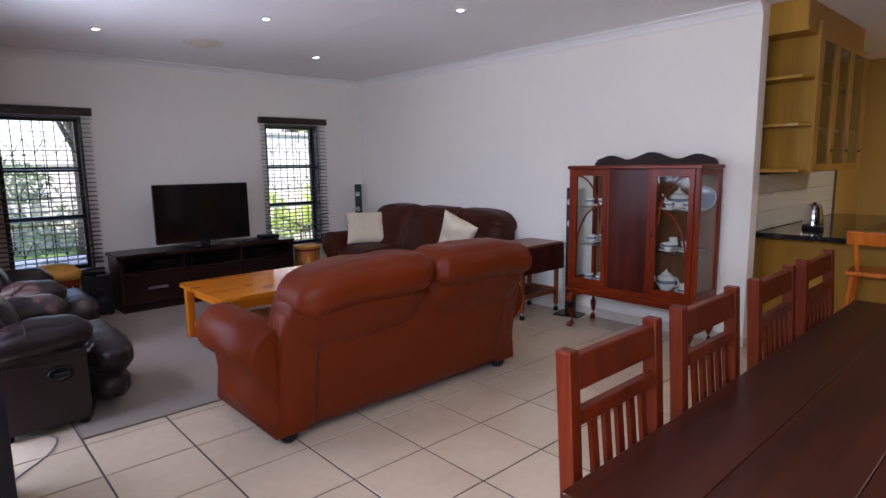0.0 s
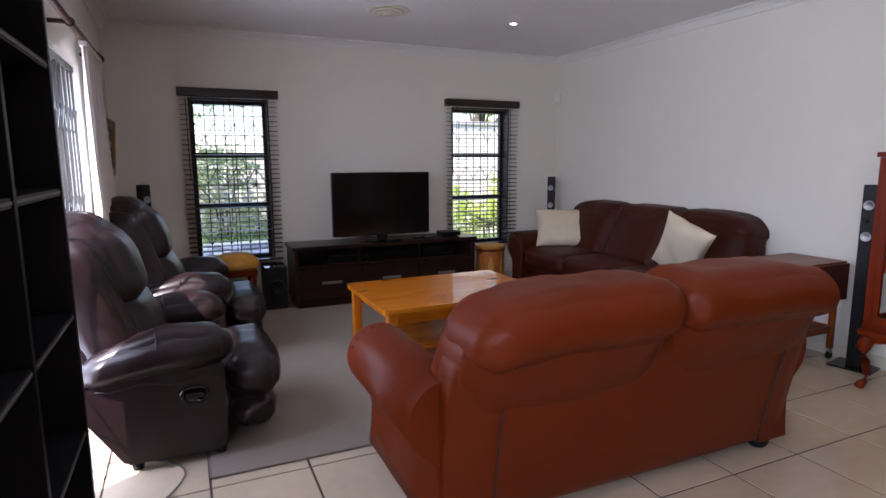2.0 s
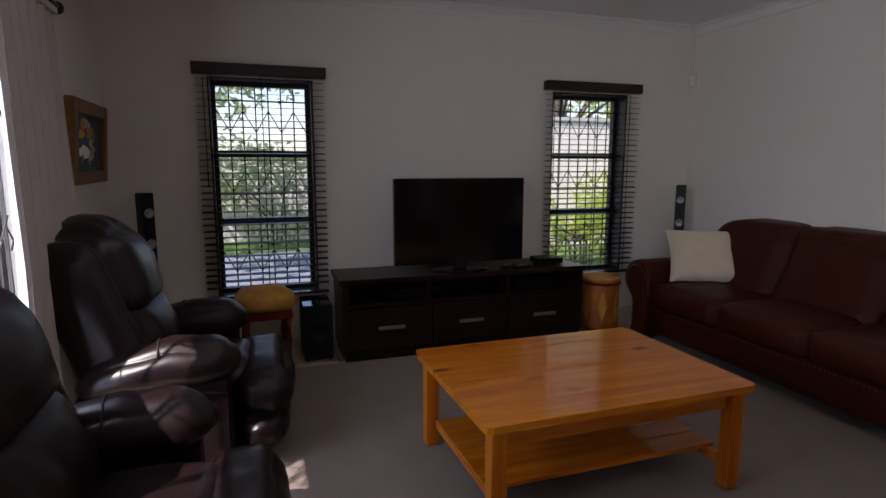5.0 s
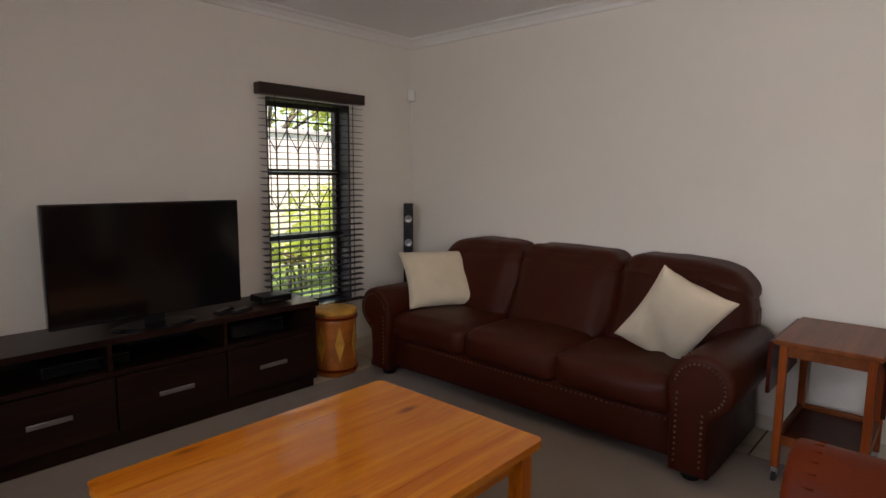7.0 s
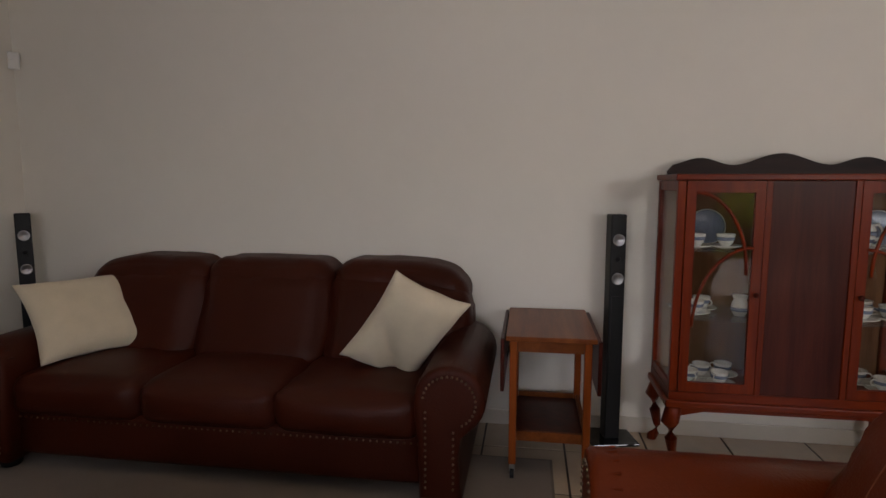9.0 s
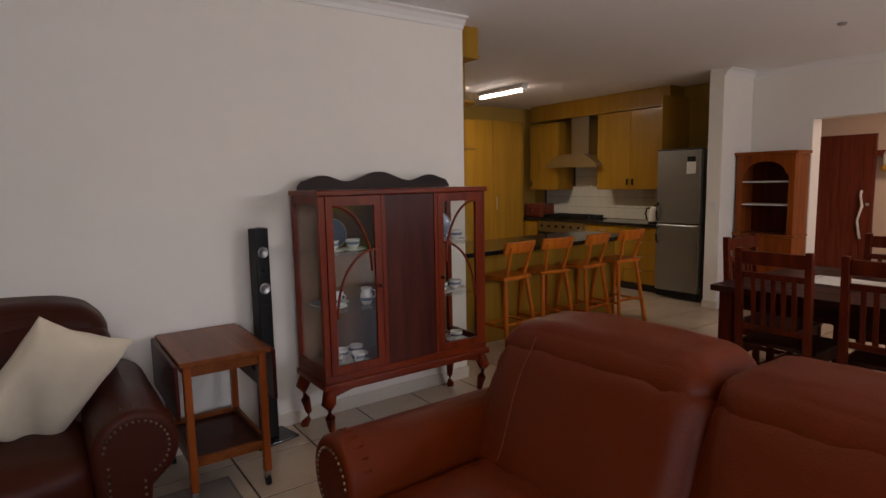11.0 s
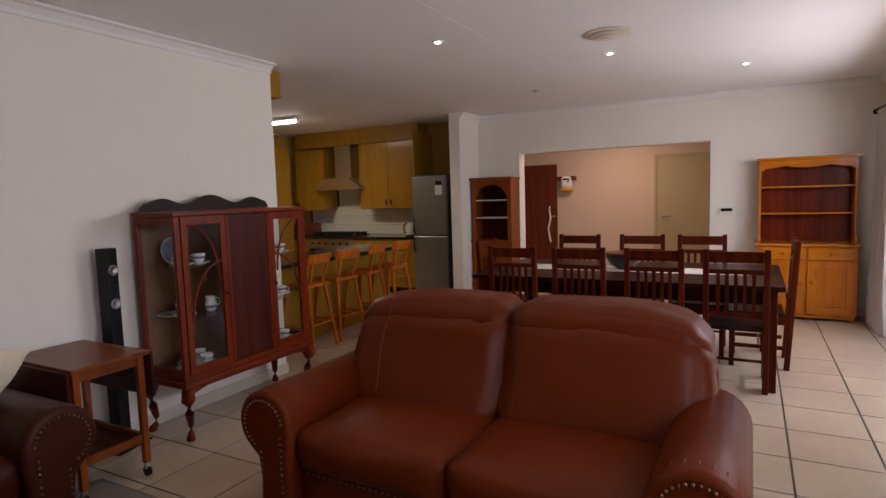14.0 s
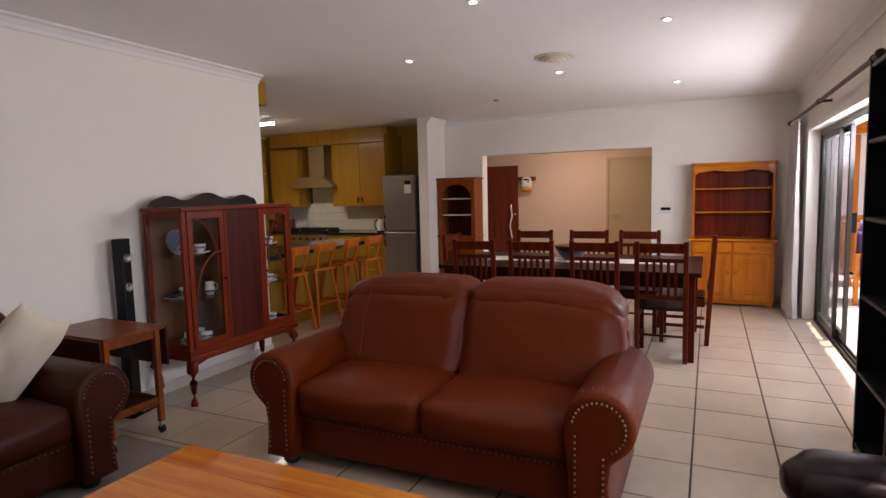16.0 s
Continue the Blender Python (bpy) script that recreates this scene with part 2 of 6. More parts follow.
M_KWALL = mat("yellow_kitchen_paint", (0.42, 0.25, 0.045), 0.7, var=0.04, scale=1.5, bump=0.05)
M_GRANITE = mat("black_granite", (0.014, 0.013, 0.013), 0.12, var=0.5, scale=60)
M_SPLASH = mat("white_splash_tile", (0.66, 0.65, 0.56), 0.15, var=0.03, rand=0.1)
M_HALL = mat("peach_hall_paint", (0.60, 0.46, 0.36), 0.75, var=0.03, scale=1.2)
M_DOORBEIGE = mat("beige_door_paint", (0.42, 0.34, 0.20), 0.5, var=0.03)
M_FRONTDOOR = wood("red_front_door", (0.10, 0.020, 0.012), (0.19, 0.042, 0.022), 0.3, axis=2, coat=0.2)
M_FRIDGE = mat("silver_fridge_steel", (0.30, 0.31, 0.31), 0.36, metal=0.85, var=0.05, scale=3, stretch=(1, 1, 8))
M_FRIDGESIDE = mat("dark_fridge_side", (0.045, 0.045, 0.045), 0.5)
M_PAPER = mat("white_paper", (0.75, 0.74, 0.70), 0.8)
M_RUNNER = mat("cream_table_runner", (0.66, 0.62, 0.54), 0.9, var=0.06, scale=14, bump=0.4, bscale=250)
M_BOWL = mat("charcoal_bowl", (0.022, 0.018, 0.018), 0.35, var=0.2)
M_PLASTIC = mat("white_plastic", (0.74, 0.73, 0.69), 0.4, var=0.02)
M_DRUMSKIN = mat("amber_drum_cloth", (0.55, 0.27, 0.035), 0.6, var=0.35, scale=9, bump=0.2)
M_DRUMBODY = mat("orange_painted_drum", (0.40, 0.115, 0.015), 0.5, var=0.55, scale=6, bump=0.2)
M_LAMP = glow("downlight_bulb", (1.0, 0.93, 0.80), 30.0)
M_VENT = mat("cream_vent_enamel", (0.72, 0.66, 0.52), 0.5, var=0.03)
M_TUBE = glow("fluorescent_tube", (1.0, 0.98, 0.90), 9.0)
M_PATIO = mat("patio_paving", (0.46, 0.43, 0.40), 0.85, var=0.15, scale=4, bump=0.2, bscale=80)
M_BRICKY = mat("patio_plaster", (0.74, 0.68, 0.60), 0.85, var=0.08, scale=2)
M_GRASS = mat("lawn", (0.085, 0.15, 0.025), 0.95, var=0.4, scale=6, bump=0.8, bscale=120)


def leaf_mat(name, color, through_color):
    """Leaves: dull green that lets the sun shine through."""
    m = mat(name, color, 0.55, var=0.5, scale=1.5)
    t = m.node_tree
    tr, mx = t.nodes.new("ShaderNodeBsdfTranslucent"), t.nodes.new("ShaderNodeMixShader")
    tr.inputs["Color"].default_value = (*through_color, 1)
    mx.inputs[0].default_value = 0.5
    t.links.new(t.nodes["Principled BSDF"].outputs[0], mx.inputs[1])
    t.links.new(tr.outputs[0], mx.inputs[2])
    t.links.new(mx.outputs[0], t.nodes["Material Output"].inputs["Surface"])
    return m


M_LEAF = leaf_mat("garden_leaf", (0.12, 0.17, 0.08), (0.50, 0.60, 0.32))
# brighter copy of the leaf: sunlight is put into its yellow-green colour
M_LEAF2 = leaf_mat("sunlight_tinted_leaf", (0.20, 0.26, 0.045), (0.80, 0.88, 0.16))
M_BARK = mat("tree_bark", (0.10, 0.075, 0.055), 0.9, var=0.3, scale=6, bump=0.8, bscale=30)
M_PURPLE = mat("purple_cushion_cloth", (0.055, 0.035, 0.14), 0.9, var=0.1)
M_GOLD = mat("gilt_frame", (0.20, 0.095, 0.02), 0.45, metal=0.3, var=0.3, scale=30, bump=0.5, bscale=90)
# dark blue-grey carries the drive's shade; nothing casts it
M_SOIL = mat("shade_tinted_drive", (0.17, 0.19, 0.23), 0.9, var=0.15, scale=3, bump=0.3)

# ---- mesh helpers ----
from mathutils.bvhtree import BVHTree


def mesh_of(bm, name):
    me = bpy.data.meshes.new(name)
    bm.normal_update()
    bm.to_mesh(me)
    bm.free()
    return me


def smooth(me, on=True):
    me.polygons.foreach_set("use_smooth", [on] * len(me.polygons))
    return me


def solid(name, bm, material, label="", category="", group="", kind="", soft=False, at=None):
    """A bmesh as a top-level object."""
    me = mesh_of(bm, name)
    if soft:
        smooth(me)
    me.materials.append(material)
    ob = new(name, me)
    if at is not None:
        ob.matrix_world = at
    return tagged(ob, label, category, group, kind)


def part(name, bm, material, parent, label="", soft=False, at=None):
    """A bmesh as one mesh object under a thing or a part."""
    me = mesh_of(bm, name)
    if soft:
        smooth(me)
    me.materials.append(material)
    ob = new(name, me)
    ob.parent = parent
    if at is not None:
        ob.matrix_basis = at
    if label:
        tagged(ob, label)
    return ob


def share(name, me, parent, m, label=""):
    ob = new(name, me)
    ob.parent, ob.matrix_basis = parent, m
    if label:
        tagged(ob, label)
    return ob


def thing(name, m, label, category, group="", kind=""):
    ob = new(name)
    ob.empty_display_size = 0.1
    ob.matrix_world = m
    return tagged(ob, label, category, group, kind)


def box(x0, x1, y0, y1, z0, z1, bev=0.0, seg=2, bm=None):
    """A box, with bevelled edges; added to bm if one is given."""
    b = bmesh.new()
    bmesh.ops.create_cube(b, size=1)
    bmesh.ops.scale(b, vec=(x1 - x0, y1 - y0, z1 - z0), verts=b.verts)
    bmesh.ops.translate(b, vec=((x0 + x1) / 2, (y0 + y1) / 2, (z0 + z1) / 2), verts=b.verts)
    if bev:
        bmesh.ops.bevel(b, geom=b.edges[:], offset=bev, segments=seg, profile=0.5, affect="EDGES", clamp_overlap=True)
    return join(bm, b)


def join(bm, b):
    if bm is None:
        return b
    me = bpy.data.meshes.new("tmp")
    b.to_mesh(me)
    b.free()
    bm.from_mesh(me)
    bpy.data.meshes.remove(me)
    return bm


def tube(p, q, r, seg=10, bm=None, r2=None):
    """A rod from p to q."""
    p, q = Vector(p), Vector(q)
    b = bmesh.new()
    bmesh.ops.create_cone(b, cap_ends=True, segments=seg, radius1=r, radius2=r if r2 is None else r2, depth=(q - p).length)
    m = Matrix.Translation((p + q) / 2) @ (q - p).to_track_quat("Z", "Y").to_matrix().to_4x4()
    bmesh.ops.transform(b, matrix=m, verts=b.verts)
    return join(bm, b)


def lathe(profile, seg=20, bm=None, at=(0, 0, 0)):
    """Turns (radius, height) pairs about z."""
    b = bmesh.new()
    rings = []
    for r, z in profile:
        rings.append([b.verts.new((at[0] + max(r, 1e-4) * math.cos(2 * math.pi * k / seg), at[1] + max(r, 1e-4) * math.sin(2 * math.pi * k / seg), at[2] + z)) for k in range(seg)])
    for a, c in zip(rings, rings[1:]):
        for k in range(seg):
            b.faces.new((a[k], a[(k + 1) % seg], c[(k + 1) % seg], c[k]))
    if profile[0][0] > 1e-3:
        b.faces.new(rings[0][::-1])
    if profile[-1][0] > 1e-3:
        b.faces.new(rings[-1])
    return join(bm, b)


def prism(outline, depth, axis="y", bm=None, bev=0.0):
    """Extrudes a closed outline of (a, b) pairs: axis y gives (a, 0..depth, b), axis x gives (0..depth, a, b), axis z gives (a, b, 0..depth)."""
    b = bmesh.new()
    put = {"y": lambda a, c, d: (a, d, c), "x": lambda a, c, d: (d, a, c), "z": lambda a, c, d: (a, c, d)}[axis]
    f = [b.verts.new(put(a, c, 0.0)) for a, c in outline]
    g = [b.verts.new(put(a, c, depth)) for a, c in outline]
    n = len(f)
    b.faces.new(f)
    b.faces.new(g[::-1])
    for k in range(n):
        b.faces.new((f[k], g[k], g[(k + 1) % n], f[(k + 1) % n]))
    bmesh.ops.recalc_face_normals(b, faces=b.faces)
    if bev:
        bmesh.ops.bevel(b, geom=b.edges[:], offset=bev, segments=2, affect="EDGES", clamp_overlap=True)
    return join(bm, b)


def sweep(points, radii, seg=10, bm=None):
    """A bent round bar through points; a radius or (a, b) pair for each."""
    b = bmesh.new()
    pts = [Vector(p) for p in points]
    rings = []
    for i, p in enumerate(pts):
        d = (pts[min(i + 1, len(pts) - 1)] - pts[max(i - 1, 0)]).normalized()
        q = d.to_track_quat("Z", "Y").to_matrix()
        r = radii[i] if isinstance(radii, (list, tuple)) else radii
        rings.append([b.verts.new(p + q @ Vector((r * math.cos(2 * math.pi * k / seg), r * math.sin(2 * math.pi * k / seg), 0))) for k in range(seg)])
    for a, c in zip(rings, rings[1:]):
        for k in range(seg):
            b.faces.new((a[k], a[(k + 1) % seg], c[(k + 1) % seg], c[k]))
    b.faces.new(rings[0][::-1])
    b.faces.new(rings[-1])
    return join(bm, b)


def pad(x0, x1, y0, y1, z0, z1, r=0.06, puff=0.02, n=8, wrinkle=0.0, bm=None, seed=0):
    """A stuffed block: rounded edges, swollen faces, soft creases."""
    b = bmesh.new()
    bmesh.ops.create_cube(b, size=2)
    bmesh.ops.subdivide_edges(b, edges=b.edges[:], cuts=n, use_grid_fill=True)
    hx, hy, hz = (x1 - x0) / 2, (y1 - y0) / 2, (z1 - z0) / 2
    c = Vector(((x0 + x1) / 2, (y0 + y1) / 2, (z0 + z1) / 2))
    for v in b.verts:
        # move the subdivision lines towards the edges
        u = [math.copysign(abs(a) ** 0.7, a) for a in v.co]
        q = Vector((u[0] * hx, u[1] * hy, u[2] * hz))
        inner = Vector((max(-hx + r, min(hx - r, q.x)), max(-hy + r, min(hy - r, q.y)), max(-hz + r, min(hz - r, q.z))))
        d = q - inner
        if d.length > 1e-6:
            q = inner + d.normalized() * r
        fx, fy, fz = (1 - u[0] ** 2), (1 - u[1] ** 2), (1 - u[2] ** 2)
        q.x += math.copysign(puff * fy * fz, u[0]) * (abs(u[0]) > 0.98)
        q.y += math.copysign(puff * fx * fz, u[1]) * (abs(u[1]) > 0.98)
        q.z += math.copysign(puff * fx * fy, u[2]) * (abs(u[2]) > 0.98)
        if wrinkle:
            q += Vector((1, 1, 1)) * wrinkle * (noise.noise((q + c + Vector((seed, 0, 0))) * 9.0) + 0.5 * noise.noise((q + c) * 23.0))
        v.co = c + q
    return join(bm, b)


def bend(bm, f):
    for v in bm.verts:
        v.co = Vector(f(v.co.x, v.co.y, v.co.z))
    return bm

# ---- structure: room ----
WX, EX, NY, SY, CZ, TH = 0.12, 4.77, 6.54, -2.55, 2.55, 0.22
KX1, KS, KN = 8.35, -2.75, 1.56      # kitchen: east wall, south wall, north wall
HY = -5.1                           # hall's far wall
OPEN = (1.76, 4.16, 2.0)            # opening to the hall
NDOOR, SDOOR = (3.12, 5.12, 1.97), (-1.65, 1.35, 2.02)   # west doors: y0, y1, head
WINS = ((0.755, 1.455, 0.42, 1.95), (3.375, 4.10, 0.42, 1.95))  # north windows: x0, x1, sill, head


def wall_with_holes(name, axis, u0, u1, d0, d1, z1, holes, material, label):
    """A wall along x or y as one mesh, with openings through it. Holes: (u0, u1, z0, z1)."""
    us = sorted({u0, u1, *[h[0] for h in holes], *[h[1] for h in holes]})
    zs = sorted({0.0, z1, *[h[2] for h in holes], *[h[3] for h in holes]})
    bm = bmesh.new()
    solidc = [[not any(h[0] - 1e-6 <= a and c <= h[1] + 1e-6 and h[2] - 1e-6 <= e and g <= h[3] + 1e-6 for h in holes) for e, g in zip(zs, zs[1:])] for a, c in zip(us, us[1:])]

    def P(u, d, z):
        return bm.verts.new((u, d, z) if axis == "x" else (d, u, z))

    for i, (a, c) in enumerate(zip(us, us[1:])):
        for k, (e, g) in enumerate(zip(zs, zs[1:])):
            if not solidc[i][k]:
                continue
            for d in (d0, d1):
                bm.faces.new((P(a, d, e), P(c, d, e), P(c, d, g), P(a, d, g)))
            for (di, dk, q) in ((-1, 0, ((a, e), (a, g))), (1, 0, ((c, e), (c, g))), (0, -1, ((a, e), (c, e))), (0, 1, ((a, g), (c, g)))):
                ii, kk = i + di, k + dk
                if not (0 <= ii < len(us) - 1 and 0 <= kk < len(zs) - 1 and solidc[ii][kk]):
                    (m0, m1), (m2, m3) = q
                    bm.faces.new((P(m0, d0, m1), P(m2, d0, m3), P(m2, d1, m3), P(m0, d1, m1)))
    bmesh.ops.remove_doubles(bm, verts=bm.verts, dist=1e-5)
    bmesh.ops.recalc_face_normals(bm, faces=bm.faces)
    return solid(name, bm, material, label, "wall", kind="structure")


wall_north = wall_with_holes("wall_north", "x", WX - TH, EX + TH, NY, NY + TH, CZ, [(w[0], w[1], w[2], w[3]) for w in WINS], M_WALL, "cream painted plaster wall with two tall windows")
wall_west = wall_with_holes("wall_west", "y", SY, NY, WX - TH, WX, CZ, [(NDOOR[0], NDOOR[1], 0.0, NDOOR[2]), (SDOOR[0], SDOOR[1], 0.0, SDOOR[2])], M_WALL, "cream painted plaster wall with two sliding doors")
wall_east = wall_with_holes("wall_east", "y", 1.47, NY, EX, EX + 0.13, CZ, [], M_WALL, "plain cream painted plaster wall of the lounge")
wall_south = wall_with_holes("wall_south", "x", WX - TH, EX + 0.16, SY - 0.2, SY, CZ, [(OPEN[0], OPEN[1], 0.0, OPEN[2])], M_WALL, "cream painted plaster wall with a wide opening to the hall")
solid("wall_nib", box(4.775, 4.93, SY + 0.002, -1.95, 0, CZ), M_WALL, "narrow cream wall end between kitchen and dining area", "wall", kind="structure")
solid("wall_kitchen_south", box(4.93, KX1, KS - 0.2, KS, 0, CZ), M_KWALL, "yellow painted kitchen wall", "wall", kind="structure")
solid("wall_kitchen_east", box(KX1, KX1 + 0.2, KS - 0.2, KN + 0.2, 0, CZ), M_KWALL, "yellow painted kitchen wall", "wall", kind="structure")
solid("wall_kitchen_north", box(EX + 0.13, KX1, KN, KN + 0.2, 0, CZ), M_KWALL, "yellow painted kitchen wall behind the glazed wall units", "wall", kind="structure")
floor = solid("floor", box(WX - TH, KX1, HY, NY, -0.1, -0.004), M_GROUT, "cream ceramic tiles with dark grout lines", "floor", kind="structure")
solid("ceiling", box(WX - TH, KX1 + 0.2, HY - 0.2, NY + TH, CZ, CZ + 0.1), M_CEIL, "white painted ceiling with faint board joints", "ceiling", kind="structure")
solid("wall_hall_south", box(0.12, 6.2, HY - 0.2, HY, 0, CZ), M_HALL, "peach painted wall of the entrance hall", "wall", kind="structure")
solid("wall_hall_west", box(0.0, 0.12, HY, SY - 0.2, 0, CZ), M_HALL, "peach painted wall of the entrance hall", "wall", kind="structure")
solid("wall_hall_east", box(6.1, 6.2, HY, KS - 0.2, 0, CZ), M_HALL, "peach painted wall of the entrance hall", "wall", kind="structure")
solid("wall_hall_north", box(4.93, 6.1, SY - 0.4, KS - 0.2, 0, CZ), M_HALL, "peach painted wall of the entrance hall", "wall", kind="structure")

# cornices: a small cove along the ceiling
COVE = [(0, 0), (0, -0.075), (0.012, -0.075), (0.02, -0.05), (0.045, -0.022), (0.072, -0.012), (0.072, 0)]


def cornice(name, p, q, turn):
    length = (Vector(q) - Vector(p)).length
    bm = prism([(a, c) for a, c in COVE], length, "y")
    m = Matrix.Translation((*p, CZ - 0.001)) @ pose(0, 0, 0, 0, 0, turn)
    return solid(name, bm, M_CORNICE, "white moulded plaster cornice under the ceiling", "cornice", kind="structure", at=m)


cornice("trim_cornice_east", (EX - 0.001, NY), (EX - 0.001, 1.47), 180)
cornice("trim_cornice_north", (WX, NY - 0.001), (EX, NY - 0.001), -90)
cornice("trim_cornice_west", (WX + 0.001, SY), (WX + 0.001, NY), 0)
cornice("trim_cornice_south", (4.775, SY + 0.001), (WX, SY + 0.001), 90)
cornice("trim_cornice_nib", (4.774, -1.95), (4.774, SY), 180)

# tile skirting
for n, b in (("baseboard_east", (EX - 0.012, EX - 0.001, 1.47, NY, 0, 0.085)), ("baseboard_north", (WX, EX - 0.012, NY - 0.012, NY - 0.001, 0, 0.085)),
             ("baseboard_end", (EX - 0.012, EX + 0.13, 1.458, 1.469, 0, 0.085)), ("baseboard_south", (OPEN[1], 4.775, SY + 0.001, SY + 0.012, 0, 0.085)),
             ("baseboard_south_west", (WX, OPEN[0], SY + 0.001, SY + 0.012, 0, 0.085)), ("baseboard_nib", (4.763, 4.935, -1.949, -1.938, 0, 0.085)),
             ("baseboard_west", (WX + 0.001, WX + 0.012, 1.35, 3.12, 0, 0.085))):
    solid(n, box(*b, bev=0.003), M_SKIRT, "low cream tile skirting along the wall", "skirting", kind="structure")

# ---- lounge ----
def bun_foot():
    return lathe([(0.0, 0.0), (0.035, 0.0), (0.048, 0.02), (0.05, 0.04), (0.04, 0.065), (0.03, 0.085)], 14)


def sofa(name, at, W, seats, leather, label, group=""):
    """A roll-arm sofa; x along its width, back at y 0, front at +y."""
    root = thing(name, at, label, "sofa", group)
    h = W / 2
    inner = h - 0.25
    part("base", pad(-inner - 0.06, inner + 0.06, 0.06, 0.72, 0.075, 0.31, r=0.025, puff=0.004, n=6), leather, root, soft=True)
    lean = lambda x, y, z: (x, y - 0.20 * max(0, z - 0.05) ** 1.15, z)
    bk = bend(pad(-h + 0.10, h - 0.10, 0.0, 0.17, 0.06, 0.74, r=0.05, puff=0.012, n=12, wrinkle=0.002), lean)
    part("back_panel", bk, leather, root, soft=True)
    cw = 2 * (inner + 0.12) / seats
    for k in range(seats):
        a, c = -inner - 0.12 + k * cw, -inner - 0.12 + (k + 1) * cw
        bm = pad(a + 0.006, c - 0.006, 0.0, 0.345, 0.40, 0.90, r=0.10, puff=0.035, n=14, wrinkle=0.009, seed=k * 3.1)

        def f(x, y, z, a=a, c=c, k=k):
            e = 0.0
            if k == 0:
                e = max(0.0, (a + 0.34 - x) / 0.34)
            if k == seats - 1:
                e = max(e, (x - c + 0.34) / 0.34)
            e = max(0.0, e)
            z2 = z - 0.06 * e * e * max(0, (z - 0.45) / 0.5)
            return (x, y - 0.47 * (z - 0.42) - 0.03 * math.sin(math.pi * min(1, max(0, (z - 0.4) / 0.5))), z2)
        bend(bm, f)
        roll = pad(a + 0.003, c - 0.003, -0.262, 0.115, 0.722, 0.945, r=0.105, puff=0.012, n=18, wrinkle=0.006, seed=k * 2.3 + 9)
        roll = bend(roll, lambda x, y, z, f=f: (x, y, f(x, 0, z)[2]))
        body = join(bm, roll)
        tree_ = BVHTree.FromBMesh(body)
        bc = part("back_cushion", body, leather, root, soft=True)
        # stitched seams from the crown down the front
        for q in ((0.73,) if k == seats - 1 and seats == 2 else ()):
            sx = a + (c - a) * q
            line = []
            for k2 in range(15):
                z = 0.50 + 0.028 * k2
                at_, nrm, idx, dist = tree_.ray_cast(Vector((sx + 0.012 * math.sin(z * 9 + k), 1.2, z)), Vector((0, -1, 0)))
                if at_ is not None:
                    line.append(tuple(at_ + Vector((0, 0.0005, 0))))
            if len(line) > 3:
                part("seam", sweep(line, 0.002, 6), M_STITCH, bc, "stitched leather seam", soft=True)
        sw = 2 * inner / seats
        s0, s1 = -inner + k * sw, -inner + (k + 1) * sw
        part("seat_cushion", pad(s0 + 0.003, s1 - 0.003, 0.16, 0.765, 0.285, 0.475, r=0.055, puff=0.028, n=10, wrinkle=0.006, seed=k * 1.7), leather, root, soft=True)
    cz, r = 0.485, 0.148
    for s in (-1, 1):
        o = [(-0.115, 0.06), (-0.12, 0.30), (-0.135, 0.42)]
        o += [(0.012 + r * math.cos(radians(g)), cz + r * math.sin(radians(g))) for g in range(170, -61, -14)]
        o += [(0.06, 0.33), (0.048, 0.24), (0.055, 0.14), (0.065, 0.06)]
        o = [(s * a, b) for a, b in o]
        bm = prism(o, 0.80, "y")
        rim = [e for e in bm.edges if all(abs(v.co.y - e.verts[0].co.y) < 1e-5 for v in e.verts) and abs(e.verts[0].co.y - 0.8) < 1e-4]
        bmesh.ops.bevel(bm, geom=rim, offset=0.028, segments=3, profile=0.6, affect="EDGES", clamp_overlap=True)
        arm = part("arm", bm, leather, root, soft=True, at=Matrix.Translation((s * (h - 0.135), 0.0, 0)))
        # sharpen the flat front
        arm.data.polygons.foreach_set("use_smooth", [len(p.vertices) <= 4 for p in arm.data.polygons])
        st = bmesh.new()
        path = [(s * (0.012 + (r - 0.04) * math.cos(radians(g))), cz + (r - 0.04) * math.sin(radians(g))) for g in range(-60, 176, 11)]
        path += [(s * -0.085, 0.44 - 0.027 * q) for q in range(13)] + [(s * 0.03, 0.36 - 0.027 * q) for q in range(10)]
        for a, b in path:
            bmesh.ops.create_uvsphere(st, u_segments=6, v_segments=4, radius=0.0062, matrix=Matrix.Translation((a, 0.801, b)))
        tagged(part("stud_trim", st, M_STUD, arm, "rows of small brass upholstery studs", soft=True), kind="stuff")
        # pleats gathered at the top of the scroll
        pl = bmesh.new()
        for q in range(9):
            g = radians(25 + q * 16)
            c0, c1 = r - 0.012, r + 0.002
            tube((s * (0.012 + c0 * math.cos(g)), 0.79, cz + c0 * math.sin(g)), (s * (0.012 + c1 * math.cos(g)), 0.72, cz + c1 * math.sin(g)), 0.004, 5, pl)
        tagged(part("pleat_gather", pl, leather, arm, soft=True), kind="stuff")
    st = bmesh.new()
    for q in range(int(2 * inner / 0.03)):
        bmesh.ops.create_uvsphere(st, u_segments=6, v_segments=4, radius=0.0055, matrix=Matrix.Translation((-inner + 0.015 + q * 0.03, 0.722, 0.265)))
    tagged(part("stud_row", st, M_STUD, root, "row of small brass studs under the seat", soft=True), kind="stuff")
    # stitched seams on the outside of the back
    for s in (-1, 1):
        part("seam", sweep([lean(s * (h - 0.30) + s * 0.02 * math.sin(z * 3), -0.012, z) for z in (0.09, 0.2, 0.35, 0.5, 0.62, 0.7)], 0.0035, 6), M_SEAM, root, soft=True)
